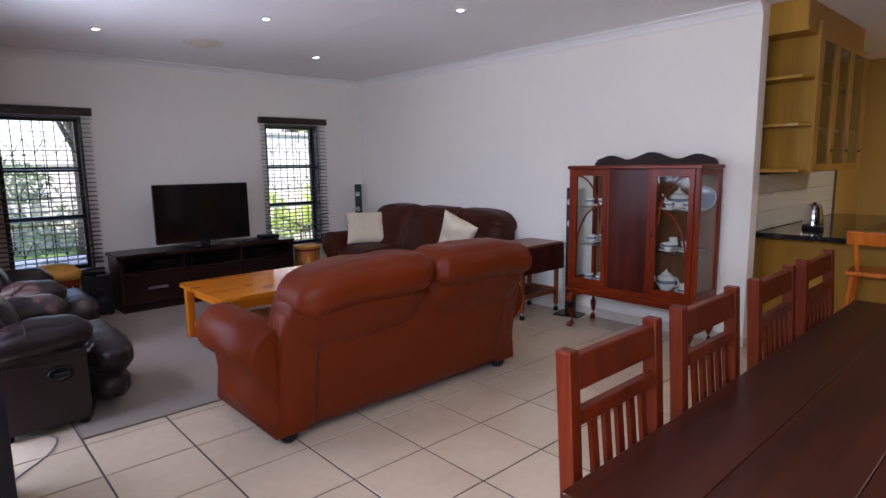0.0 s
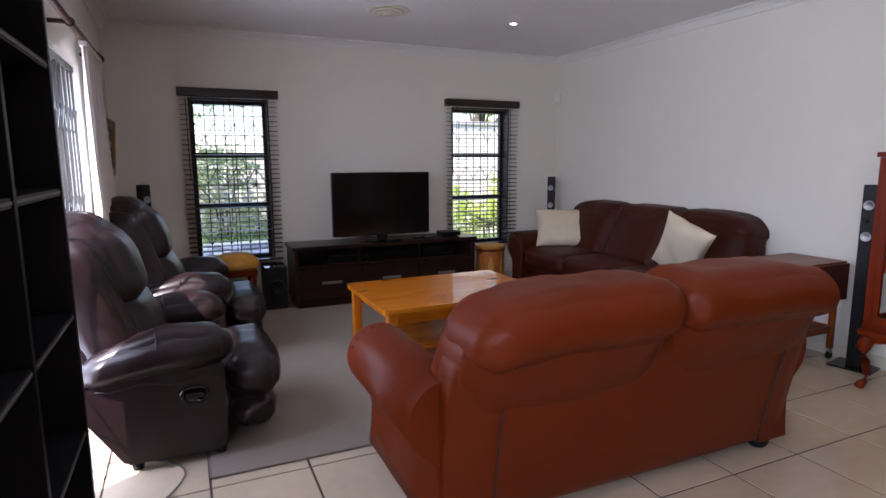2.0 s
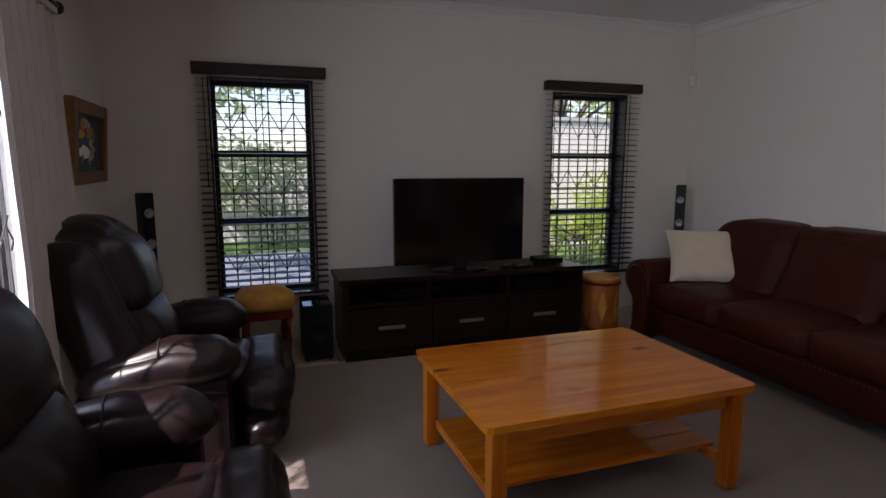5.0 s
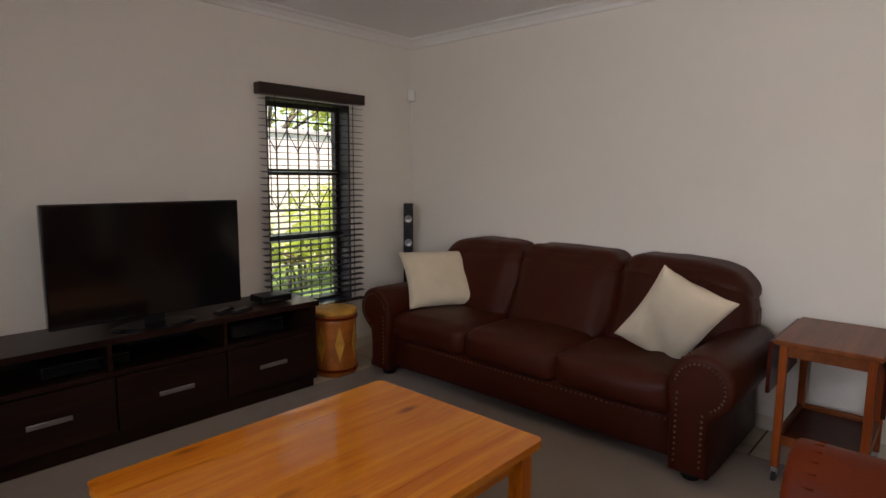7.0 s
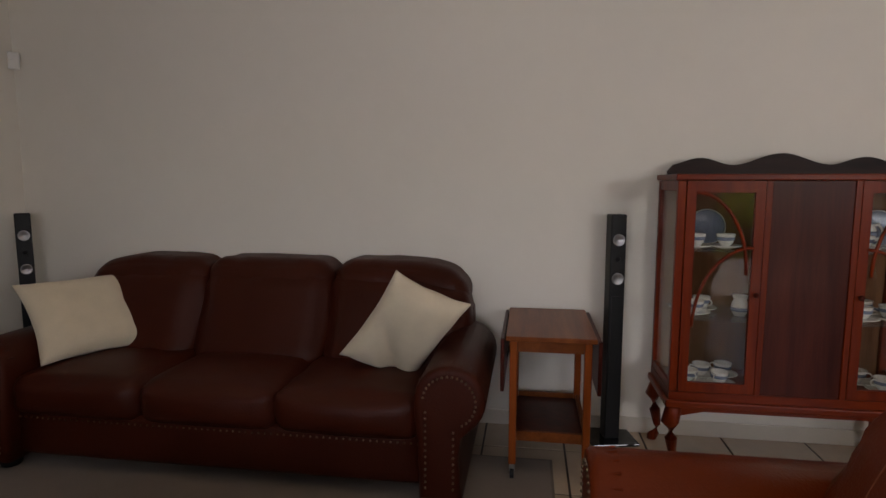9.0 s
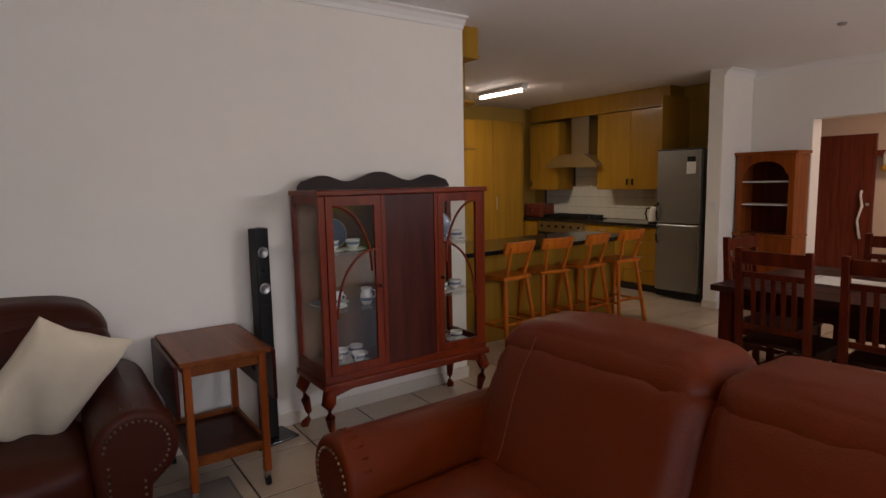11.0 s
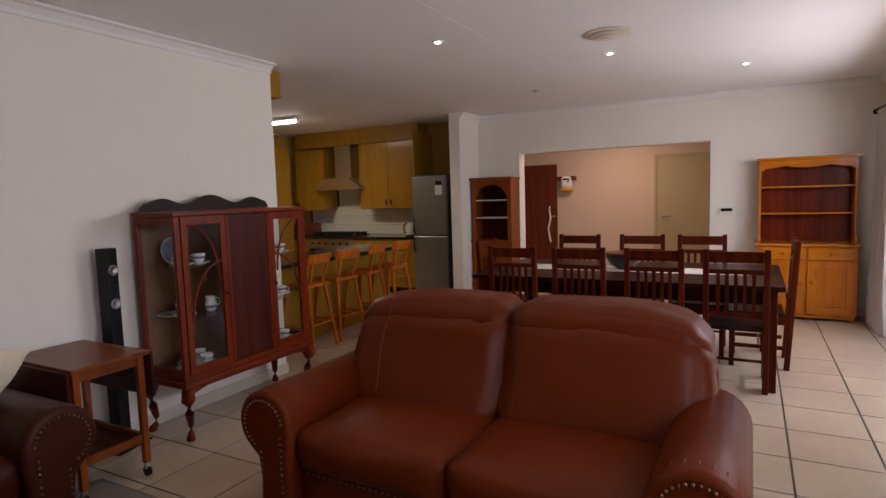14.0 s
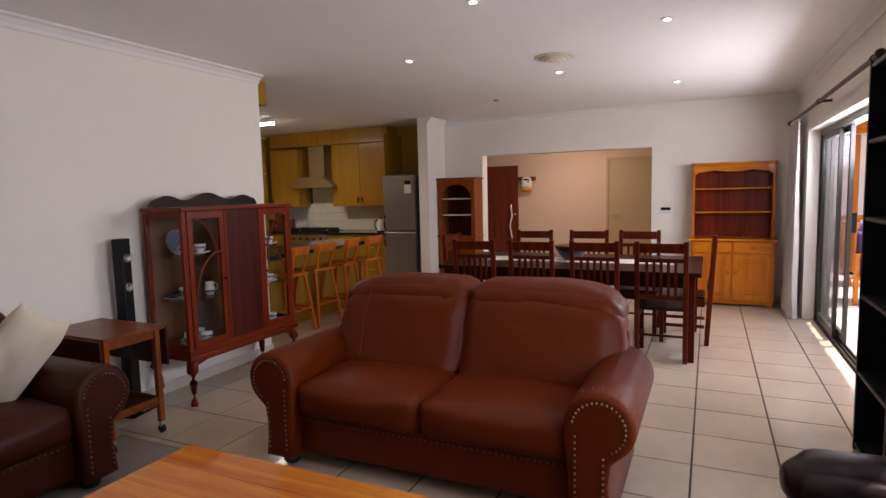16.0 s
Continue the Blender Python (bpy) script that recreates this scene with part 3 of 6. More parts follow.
    for x in (-h + 0.17, h - 0.17):
        for y in (0.07, 0.70):
            part("foot", bun_foot(), M_BLACK, root, "dark turned bun foot", soft=True, at=Matrix.Translation((x, y, 0)))
    return root


sofa("loveseat", pose(2.315, 2.46, 0), 1.97, 2, M_TAN, "tan brown leather two-seater sofa with rolled studded arms, on tiles")
sofa("three_seat_sofa", pose(4.62, 4.84, 0, 0, 0, 90), 2.45, 3, M_CHOC, "chocolate brown leather three-seater sofa with rolled studded arms against the wall")


def scatter_cushion(at, label, hw, hd, fold=0.0):
    """hw, hd: half its sides; fold: how far one corner creases forward."""
    bm = bmesh.new()
    bmesh.ops.create_grid(bm, x_segments=24, y_segments=24, size=1)
    top = bm.verts[:]
    for v in top:
        a, b = v.co.x, v.co.y
        pinch = 1 - 0.10 * (1 - a * a * b * b) * max(abs(a), abs(b)) ** 4
        dent = fold * math.exp(-((a - b - 0.5) / 0.28) ** 2) * max(0.0, a + 0.5)
        v.co = Vector((hw * a * pinch, hd * b * pinch, 0.005 + 0.07 * ((1 - a ** 4) * (1 - b ** 4)) ** 0.6 * (1 - min(0.8, dent)) + 0.007 * noise.noise(Vector((a * 2.3, b * 2.3, 1)))))
    g = bmesh.ops.duplicate(bm, geom=bm.verts[:] + bm.edges[:] + bm.faces[:])
    fl = [f for f in g["geom"] if isinstance(f, bmesh.types.BMFace)]
    for v in {v for f in fl for v in f.verts}:
        v.co.z = -v.co.z
    bmesh.ops.reverse_faces(bm, faces=fl)
    # close the rim
    bnd = [e for e in bm.edges if e.is_boundary]
    bmesh.ops.bridge_loops(bm, edges=bnd)
    bmesh.ops.recalc_face_normals(bm, faces=bm.faces)
    return solid("scatter_cushion", bm, M_CUSHION, label, "cushion", "cream cushions on the sofa", soft=True, at=at)


scatter_cushion(pose(4.265, 5.74, 0.672, 0, -46, 60), "square cream linen cushion leaning on the sofa arm", 0.245, 0.26)
scatter_cushion(pose(4.133, 3.991, 0.695, 0, -116, 11.5) @ pose(0, 0, 0, 0, 0, 150), "square cream linen cushion with a folded crease against the sofa arm", 0.275, 0.19, 0.7)


def recliner(at, label):
    """A padded recliner; front towards +x, width along y."""
    L = M_DARKLEATHER
    root = thing("recliner", at, label, "recliner", "pair of leather recliners")
    side = [(-0.37, 0.30), (-0.21, 0.045), (0.20, 0.045), (0.215, 0.10), (0.215, 0.47), (-0.22, 0.47), (-0.40, 0.40)]
    for s in (-1, 1):
        yc = s * 0.355
        bm = bend(prism(side, 0.13, "y", bev=0.012), lambda x, yy, z, yc=yc: (x, yy + yc - 0.065, z))
        panel = part("side_panel", bm, L, root)
        tuft = [(-0.30 + 0.05 * q, yc + s * 0.068, 0.405 - 0.010 * math.sin(q * 1.3)) for q in range(11)]
        part("seam", sweep(tuft, 0.004, 6), M_SEAM, panel, soft=True)
        # the rolled arm: fat and high in front, sinking towards the back, with a gathered lower hem
        bm = pad(-0.36, 0.245, yc - 0.11, yc + 0.11, 0.425, 0.63, r=0.095, puff=0.018, n=18, wrinkle=0.007, seed=s * 2.7)

        def roll(x, yy, z, yc=yc, s=s):
            back = max(0.0, (0.02 - x) / 0.38)
            out = s * (yy - yc) / 0.115
            low = max(0.0, (0.51 - z) / 0.10)
            hem = 0.007 * math.sin(x * 75 + 1.5 * math.sin(x * 21)) * low * max(0.0, out)
            return (x, yy - s * 0.035 * low * max(0.0, out) + s * hem, z - 0.085 * back ** 1.4 * (z - 0.30) / 0.3 + 0.045 * low * (x > 0.1) * (x - 0.1) / 0.17)
        arm = part("arm_pad", bend(bm, roll), L, root, soft=True)
        band = [(-0.055 + 0.004 * math.sin(q), yc + 0.1165 * math.cos(radians(-25 + 23 * q)), 0.53 + 0.112 * math.sin(radians(-25 + 23 * q))) for q in range(11)]
        part("arm_seam", sweep(band, 0.0035, 6), M_SEAM, arm, soft=True)
    part("lever_cup", bend(lathe([(0.0, 0.002), (0.036, 0.004), (0.046, 0.014), (0.054, 0.010), (0.056, 0.0)], 22), lambda x, y, z: (x * 1.15, y * 0.8, z)), M_BLACKGLOSS, root, "oval black plastic cup", soft=True, at=pose(0.085, -0.4205, 0.335, 90, 0, 0))
    part("recline_lever", box(0.045, 0.125, -0.444, -0.4345, 0.322, 0.348, 0.004), M_BLACKGLOSS, root, "black plastic recline handle")
    part("seat", pad(-0.25, 0.31, -0.245, 0.245, 0.27, 0.455, r=0.075, puff=0.035, n=16, wrinkle=0.008), L, root, soft=True)
    tilt = lambda x, y, z: (x - 0.34 * (z - 0.42), y, z)
    part("back_shell", bend(pad(-0.36, -0.17, -0.345, 0.345, 0.26, 1.02, r=0.05, puff=0.012, n=10, wrinkle=0.003), tilt), L, root, soft=True)

    def shape(x, y, z):
        x, y, z = tilt(x, y, z)
        w = 1 - 0.30 * max(0, (z - 0.93) / 0.2) ** 2
        crease = 0.006 * math.sin(y * 46 + 2 * math.sin(z * 17)) * max(0.0, 1 - abs(z - 0.52) / 0.14)
        return (x + crease, y * w, z)
    for nm, z0, z1, x1, sd in (("lumbar_cushion", 0.43, 0.80, -0.025, 1), ("head_cushion", 0.70, 1.10, -0.005, 2)):
        bm = pad(-0.29, x1, -0.265, 0.265, z0, z1, r=0.11, puff=0.045, n=20, wrinkle=0.008, seed=sd * 5.3)
        part(nm, bend(bm, shape), L, root, soft=True)
    for s in (-1, 1):
        wing = part("back_wing", bend(pad(-0.31, -0.075, s * 0.305 - 0.062, s * 0.305 + 0.062, 0.40, 1.045, r=0.055, puff=0.014, n=16, wrinkle=0.008, seed=s), shape), L, root, soft=True)
        part("wing_seam", sweep([shape(-0.20, s * 0.372 + s * 0.003 * math.sin(q), 0.44 + 0.055 * q) for q in range(10)], 0.0035, 6), M_SEAM, wing, soft=True)
    for z0, z1, x1, sd in ((0.235, 0.440, 0.470, 4), (0.075, 0.255, 0.445, 6)):
        bm = pad(0.225, x1, -0.355, 0.355, z0, z1, r=0.085, puff=0.022, n=20, wrinkle=0.009, seed=sd)

        def gather(x, y, z):
            e = max(0.0, (abs(y) - 0.29) / 0.09)
            return (x + 0.007 * e * math.sin(z * 95 + 2 * math.sin(z * 31)), y, z + 0.005 * e * math.sin(x * 80))
        part("footrest_pad", bend(bm, gather), L, root, soft=True)
    part("base_rail", box(-0.19, 0.20, -0.28, 0.28, 0.02, 0.10, 0.01), M_BLACK, root)
    for x in (-0.17, 0.18):
        for y in (-0.36, 0.36):
            part("foot", lathe([(0.022, 0), (0.026, 0.02), (0.02, 0.05)], 10), M_BLACK, root, at=Matrix.Translation((x, y, 0)))
    return root


recliner(pose(0.585, 3.90, 0, 0, 0, -1), "dark brown leather recliner with padded arms, closed footrest")
recliner(pose(0.68, 5.20, 0, 0, 0, -2), "dark brown leather recliner beside the drum and window")


def coffee_table(at):
    root = thing("coffee_table", at, "honey pine coffee table with lower shelf on the carpet", "coffee table")
    w, d, H = 1.215, 0.885, 0.465
    n = 6
    for k in range(n):
        y0 = -d / 2 + k * d / n
        cut = 0.028
        if k in (0, n - 1):
            q = -1 if k == 0 else 1
            e, f = (y0, y0 + d / n - 0.0001) if k == 0 else (y0 + d / n, y0 + 0.0001)
            o = [(-w / 2, f), (-w / 2, e - q * cut), (-w / 2 + 0.008, e - q * 0.008), (-w / 2 + cut, e), (w / 2 - cut, e), (w / 2 - 0.008, e - q * 0.008), (w / 2, e - q * cut), (w / 2, f)]
            bm = bend(prism(o, 0.03, "z", bev=0.001), lambda x, y, z: (x, y, z + H - 0.03))
        else:
            bm = box(-w / 2, w / 2, y0 + 0.0001, y0 + d / n - 0.0001, H - 0.03, H, 0.0008)
        part("plank", bm, M_PINE, root)
    for y in (-d / 2 + 0.075, d / 2 - 0.075):
        part("apron", box(-w / 2 + 0.10, w / 2 - 0.10, y - 0.011, y + 0.011, H - 0.115, H - 0.031), M_PINE, root)
    for x in (-w / 2 + 0.10, w / 2 - 0.10):
        part("apron", box(x - 0.011, x + 0.011, -d / 2 + 0.11, d / 2 - 0.11, H - 0.115, H - 0.031), M_PINE_Y, root)
    for x in (-w / 2 + 0.065, w / 2 - 0.065):
        for y in (-d / 2 + 0.06, d / 2 - 0.06):
            part("leg", box(x - 0.031, x + 0.031, y - 0.031, y + 0.031, 0, H - 0.031, 0.004), M_PINE_Z, root)
    for k in range(5):
        y0 = -0.30 + k * 0.12
        part("shelf_slat", box(-w / 2 + 0.065, w / 2 - 0.065, y0 + 0.001, y0 + 0.119, 0.135, 0.155, 0.003), M_PINE, root)
    for x in (-w / 2 + 0.09, w / 2 - 0.09):
        part("shelf_rail", box(x - 0.012, x + 0.012, -d / 2 + 0.10, d / 2 - 0.10, 0.095, 0.134), M_PINE_Y, root)
    return root


coffee_table(pose(2.332, 4.422, 0.012, 0, 0, 0.5))


def rug():
    root = thing("rug", pose(0, 0, 0), "flat taupe carpet with a darker bound edge on the tiles", "rug")
    x0, x1, y0, y1 = 0.71, 4.34, 3.31, 6.06
    bm = bmesh.new()
    bmesh.ops.create_grid(bm, x_segments=40, y_segments=30, size=0.5)
    for v in bm.verts:
        v.co = Vector((x0 + (v.co.x + 0.5) * (x1 - x0), y0 + (v.co.y + 0.5) * (y1 - y0), 0.011 + 0.0012 * noise.noise(v.co * 14)))
    part("woven_field", bm, M_RUG, root)
    for b in ((x0, x1, y0 - 0.012, y0, 0.001, 0.0115), (x0, x1, y1, y1 + 0.012, 0.001, 0.0115), (x0 - 0.012, x0, y0 - 0.012, y1 + 0.012, 0.001, 0.0115), (x1, x1 + 0.012, y0 - 0.012, y1 + 0.012, 0.001, 0.0115)):
        part("binding", box(*b, bev=0.003), M_RUGEDGE, root, "dark stitched binding")


rug()


def tv_unit(at):
    """Low media unit, front at -y; x along its width."""
    root = thing("tv_unit", at, "dark wenge media unit with open slot and three drawers", "media unit")
    W, D, H = 1.90, 0.45, 0.59
    part("top", box(-W / 2, W / 2, 0, D, H - 0.035, H, 0.003), M_WENGE, root)
    for x in (-W / 2 + 0.02, W / 2 - 0.06):
        part("side", box(x, x + 0.04, 0.012, D, 0.06, H - 0.036, 0.002), M_WENGE, root)
    part("shelf", box(-W / 2 + 0.061, W / 2 - 0.061, 0.02, D, 0.385, 0.41), M_WENGE, root)
    for x in (-0.31, 0.31):
        part("divider", box(x - 0.011, x + 0.011, 0.03, D, 0.411, H - 0.036), M_WENGE, root)
    part("back", box(-W / 2 + 0.061, W / 2 - 0.061, D - 0.012, D - 0.002, 0.08, H - 0.036), M_BLACK, root)
    part("plinth", box(-W / 2 + 0.035, W / 2 - 0.035, 0.035, D - 0.02, 0.0, 0.059), M_WENGE, root)
    part("carcass_base", box(-W / 2 + 0.061, W / 2 - 0.061, 0.03, D - 0.013, 0.06, 0.085), M_WENGE, root)
    for k, x in enumerate((-0.595, 0.0, 0.595)):
        dr = part("drawer", box(x - 0.293, x + 0.293, 0.004, 0.30, 0.092, 0.378, 0.002), M_WENGE, root)
        part("handle", box(x - 0.095, x + 0.095, -0.014, -0.006, 0.226, 0.252, 0.003), M_STEEL, dr, "flat brushed steel bar handle")
        for q in (-0.07, 0.07):
            part("handle_post", tube((x + q, -0.008, 0.239), (x + q, 0.005, 0.239), 0.005, 8), M_STEEL, dr)
    return root


tv_unit(pose(2.49, 6.055, 0))


def box_device(name, at, w, d, h, label, category, knobs=True):
    root = thing(name, at, label, category)
    part("case", box(-w / 2, w / 2, -d / 2, d / 2, 0.006, h, 0.004), M_BLACK, root)
    part("front_panel", box(-w / 2 + 0.008, w / 2 - 0.008, -d / 2 - 0.003, -d / 2 - 0.0005, 0.012, h - 0.006), M_BLACKGLOSS, root)
    for x in (-w / 2 + 0.03, w / 2 - 0.03):
        part("foot", lathe([(0.012, 0), (0.012, 0.006)], 8), M_BLACK, root, at=Matrix.Translation((x, 0, 0)))
    return root


box_device("media_player", pose(2.10, 6.29, 0.411), 0.40, 0.25, 0.065, "black media player inside the unit's open slot", "media player")
box_device("media_player", pose(3.05, 6.29, 0.411), 0.36, 0.25, 0.085, "black amplifier inside the unit's open slot", "amplifier")
box_device("set_top_box", pose(3.20, 6.25, 0.591), 0.21, 0.16, 0.05, "small black set-top box on the media unit", "set-top box")


def remote(at):
    root = thing("remote_control", at, "black remote control lying on the media unit", "remote control")
    part("shell", box(-0.02, 0.02, -0.08, 0.08, 0, 0.018, 0.005), M_BLACK, root)
    for k in range(5):
        part("button", box(-0.012, 0.012, -0.055 + k * 0.022, -0.045 + k * 0.022, 0.0185, 0.0205), M_STEEL, root)


remote(pose(2.92, 6.12, 0.591, 0, 0, -70))
remote(pose(2.84, 6.18, 0.591, 0, 0, -60))


def television(at):
    root = thing("television", at, "black flat-screen television, switched off, on a stand", "television")
    part("casing", box(-0.50, 0.50, 0.0, 0.05, 0.06, 0.675, 0.008), M_BLACKGLOSS, root)
    part("screen", box(-0.478, 0.478, -0.003, -0.0005, 0.09, 0.655), M_SCREEN, root, "dark glossy screen")
    part("neck", box(-0.05, 0.05, 0.01, 0.04, 0.015, 0.075, 0.004), M_BLACK, root)
    bm = lathe([(0.0, 0.0), (0.15, 0.0), (0.15, 0.008), (0.13, 0.015), (0, 0.016)], 28)
    part("base", bend(bm, lambda x, y, z: (x * 1.5, y * 0.85 + 0.02, z)), M_BLACKGLOSS, root, soft=False)
    return root


television(pose(2.443, 6.15, 0.591, 0, 0, 0.5))


def tower_speaker(at, H, label, front=-90):
    """A slim column speaker on a square foot; faces -y before turning."""
    root = thing("tower_speaker", at, label, "speaker", "slim black tower speakers")
    part("foot_plate", box(-0.125, 0.125, -0.11, 0.11, 0.0, 0.014, 0.004), M_BLACKGLOSS, root)
    part("column", box(-0.04, 0.04, -0.04, 0.04, 0.014, H, 0.006), M_BLACK, root)
    for z in (H - 0.13, H - 0.33):
        d = part("driver", lathe([(0.0, -0.004), (0.012, -0.002), (0.026, 0.006), (0.031, 0.006), (0.031, 0.0)], 18), M_STEEL, root, "small silver speaker cone", soft=True, at=pose(0, -0.0402, z, 90, 0, 0))
    part("tweeter", lathe([(0.0, 0.006), (0.010, 0.004), (0.014, 0.0)], 14), M_BLACK, root, soft=True, at=pose(0, -0.0402, H - 0.23, 90, 0, 0))
    part("grille", box(-0.028, 0.028, -0.043, -0.0405, 0.30, H - 0.42), M_BLACK, root)
    return root


tower_speaker(pose(4.60, 6.40, 0, 0, 0, -45), 1.185, "slim black tower speaker in the corner behind the sofa")
tower_speaker(pose(0.35, 6.39, 0, 0, 0, 40), 1.18, "slim black tower speaker in the corner behind the recliner")
tower_speaker(pose(4.665, 2.985, 0, 0, 0, -78), 1.205, "slim black tower speaker on a square foot beside the trolley")


def subwoofer(at):
    root = thing("subwoofer", at, "black subwoofer box on the floor beside the media unit", "subwoofer")
    part("cabinet", box(-0.10, 0.10, -0.16, 0.16, 0.015, 0.40, 0.006), M_BLACK, root)
    part("top_panel", box(-0.098, 0.098, -0.158, 0.158, 0.4005, 0.404), M_BLACKGLOSS, root, "gloss black top")
    part("driver_ring", lathe([(0.0, 0.0), (0.04, -0.004), (0.07, 0.008), (0.08, 0.008), (0.082, 0.0)], 22), M_BLACK, root, soft=True, at=pose(0, -0.1605, 0.2, 90, 0, 0))
    for x in (-0.08, 0.08):
        for y in (-0.13, 0.13):
            part("foot", lathe([(0.012, 0), (0.012, 0.015)], 8), M_BLACK, root, at=Matrix.Translation((x, y, 0)))


subwoofer(pose(1.405, 6.34, 0))


def drum(at, r, H, label):
    root = thing("drum", at, label, "drum", "painted drums used as side tables")
    part("shell", lathe([(r * 0.94, 0.0), (r, 0.02), (r * 0.97, H * 0.25), (r * 0.95, H * 0.5), (r * 0.98, H * 0.8), (r, H - 0.03)], 26), M_DRUMBODY, root, soft=True)
    part("skin", lathe([(r, H - 0.0298), (r * 1.03, H - 0.02), (r * 1.02, H - 0.004), (r * 0.9, H), (0.0, H + 0.002)], 26), M_DRUMSKIN, root, "amber skin stretched over the rim", soft=True)
    part("hoop", lathe([(r * 1.0, H - 0.065), (r * 1.045, H - 0.062), (r * 1.045, H - 0.045), (r * 1.0, H - 0.042)], 26), M_MAHOG, root)
    part("hoop", lathe([(r * 0.98, 0.03), (r * 1.03, 0.033), (r * 1.03, 0.05), (r * 0.98, 0.053)], 26), M_MAHOG, root)
    for k in range(7):
        o = [(-0.034, 0.0), (0.0, -H * 0.27), (0.034, 0.0), (0.0, H * 0.27)]
        part("painted_diamond", prism(o, 0.006, "y"), M_DRUMSKIN, root, "amber painted diamond", at=pose(0, 0, H * 0.5, 0, 0, 360 * k / 7) @ pose(0, r * 0.955, 0))


drum(pose(3.69, 6.22, 0), 0.155, 0.47, "orange and amber painted drum standing beside the media unit")


def pouf_stool(at):
    root = thing("footstool", at, "small stool with amber patterned cushion and dark turned legs", "stool")
    part("cushion", pad(-0.17, 0.17, -0.17, 0.17, 0.40, 0.53, r=0.05, puff=0.03, n=8, wrinkle=0.006), M_DRUMSKIN, root, "amber patterned cushion top", soft=True)
    part("seat_frame", box(-0.16, 0.16, -0.16, 0.16, 0.355, 0.41, 0.006), M_MAHOG, root)
    for x in (-0.13, 0.13):
        for y in (-0.13, 0.13):
            part("leg", lathe([(0.016, 0), (0.022, 0.05), (0.014, 0.1), (0.024, 0.2), (0.016, 0.27), (0.024, 0.36)], 12), M_MAHOG, root, soft=True, at=Matrix.Translation((x, y, 0)))


pouf_stool(pose(1.06, 6.22, 0, 0, 0, 4))


def tea_trolley(at):
    """Drop-leaf trolley: x from front to wall, y along the front."""
    root = thing("tea_trolley", at, "teak drop-leaf tea trolley on casters beside the sofa", "trolley")
    part("top", box(-0.30, 0.30, -0.20, 0.20, 0.665, 0.688, 0.004), M_TEAK, root)
    for s in (-1, 1):
        part("drop_leaf", box(-0.295, 0.295, s * 0.2135 - 0.0085, s * 0.2135 + 0.0085, 0.43, 0.676, 0.004), M_MAHOG_DK, root, "hinged leaf hanging down")
        part("leaf_bracket", tube((0.0, s * 0.205, 0.50), (0.0, s * 0.17, 0.63), 0.006, 6), M_BLACK, root)
    for x in (-0.255, 0.255):
        for y in (-0.165, 0.165):
            lg = part("leg", box(x - 0.017, x + 0.017, y - 0.017, y + 0.017, 0.075, 0.664, 0.004), M_TEAK_Z, root)
            c = part("caster", tube((x, y - 0.009, 0.027), (x, y + 0.009, 0.027), 0.027, 16), M_BLACK, lg)
            part("caster_fork", box(x - 0.01, x + 0.01, y - 0.013, y + 0.013, 0.04, 0.0745, 0.003), M_STEEL, lg)
    for y in (-0.165, 0.165):
        part("rail", box(-0.237, 0.237, y - 0.009, y + 0.009, 0.61, 0.664), M_TEAK, root)
        part("tray_side", box(-0.237, 0.237, y - 0.009, y + 0.009, 0.19, 0.235), M_TEAK, root)
    for x in (-0.255, 0.255):
        part("rail", box(x - 0.009, x + 0.009, -0.147, 0.147, 0.61, 0.664), M_TEAK, root)
        part("tray_side", box(x - 0.009, x + 0.009, -0.147, 0.147, 0.19, 0.235), M_TEAK, root)
    part("tray", box(-0.245, 0.245, -0.155, 0.155, 0.195, 0.21), M_MAHOG_DK, root, "dark lower tray")
    return root


tea_trolley(pose(4.42, 3.325, 0))


def floor_cable():
    root = thing("power_cable", pose(0, 0, 0), "thin pale power cable trailing across the floor tiles", "cable")
    pts = [(0.36, 3.62, 0.03), (0.44, 3.60, 0.006), (0.55, 3.52, 0.005), (0.60, 3.40, 0.005), (0.54, 3.24, 0.005), (0.42, 3.10, 0.005), (0.33, 2.98, 0.005), (0.328, 2.90, 0.008)]
    out = []
    for i in range(len(pts) - 1):
        a, b, c, d = (Vector(pts[max(0, min(len(pts) - 1, i + k))]) for k in (-1, 0, 1, 2))
        for q in range(5):
            u = q / 5
            out.append(0.5 * ((2 * b) + (c - a) * u + (2 * a - 5 * b + 4 * c - d) * u * u + (3 * b - a - 3 * c + d) * u ** 3))
    part("lead", sweep(out, 0.0035, 6), M_WHITESTRIP, root, soft=True)


floor_cable()


def cabriole(outx, outy):
    pts = [(0, 0, 0.34), (0.012 * outx, 0.012 * outy, 0.30), (0.026 * outx, 0.026 * outy, 0.25), (0.016 * outx, 0.016 * outy, 0.17), (0.004 * outx, 0.004 * outy, 0.09), (0.008 * outx, 0.008 * outy, 0.045), (0.022 * outx, 0.022 * outy, 0.018), (0.026 * outx, 0.026 * outy, 0.0)]
    return sweep(pts, [0.034, 0.038, 0.040, 0.028, 0.018, 0.018, 0.026, 0.024], 12)


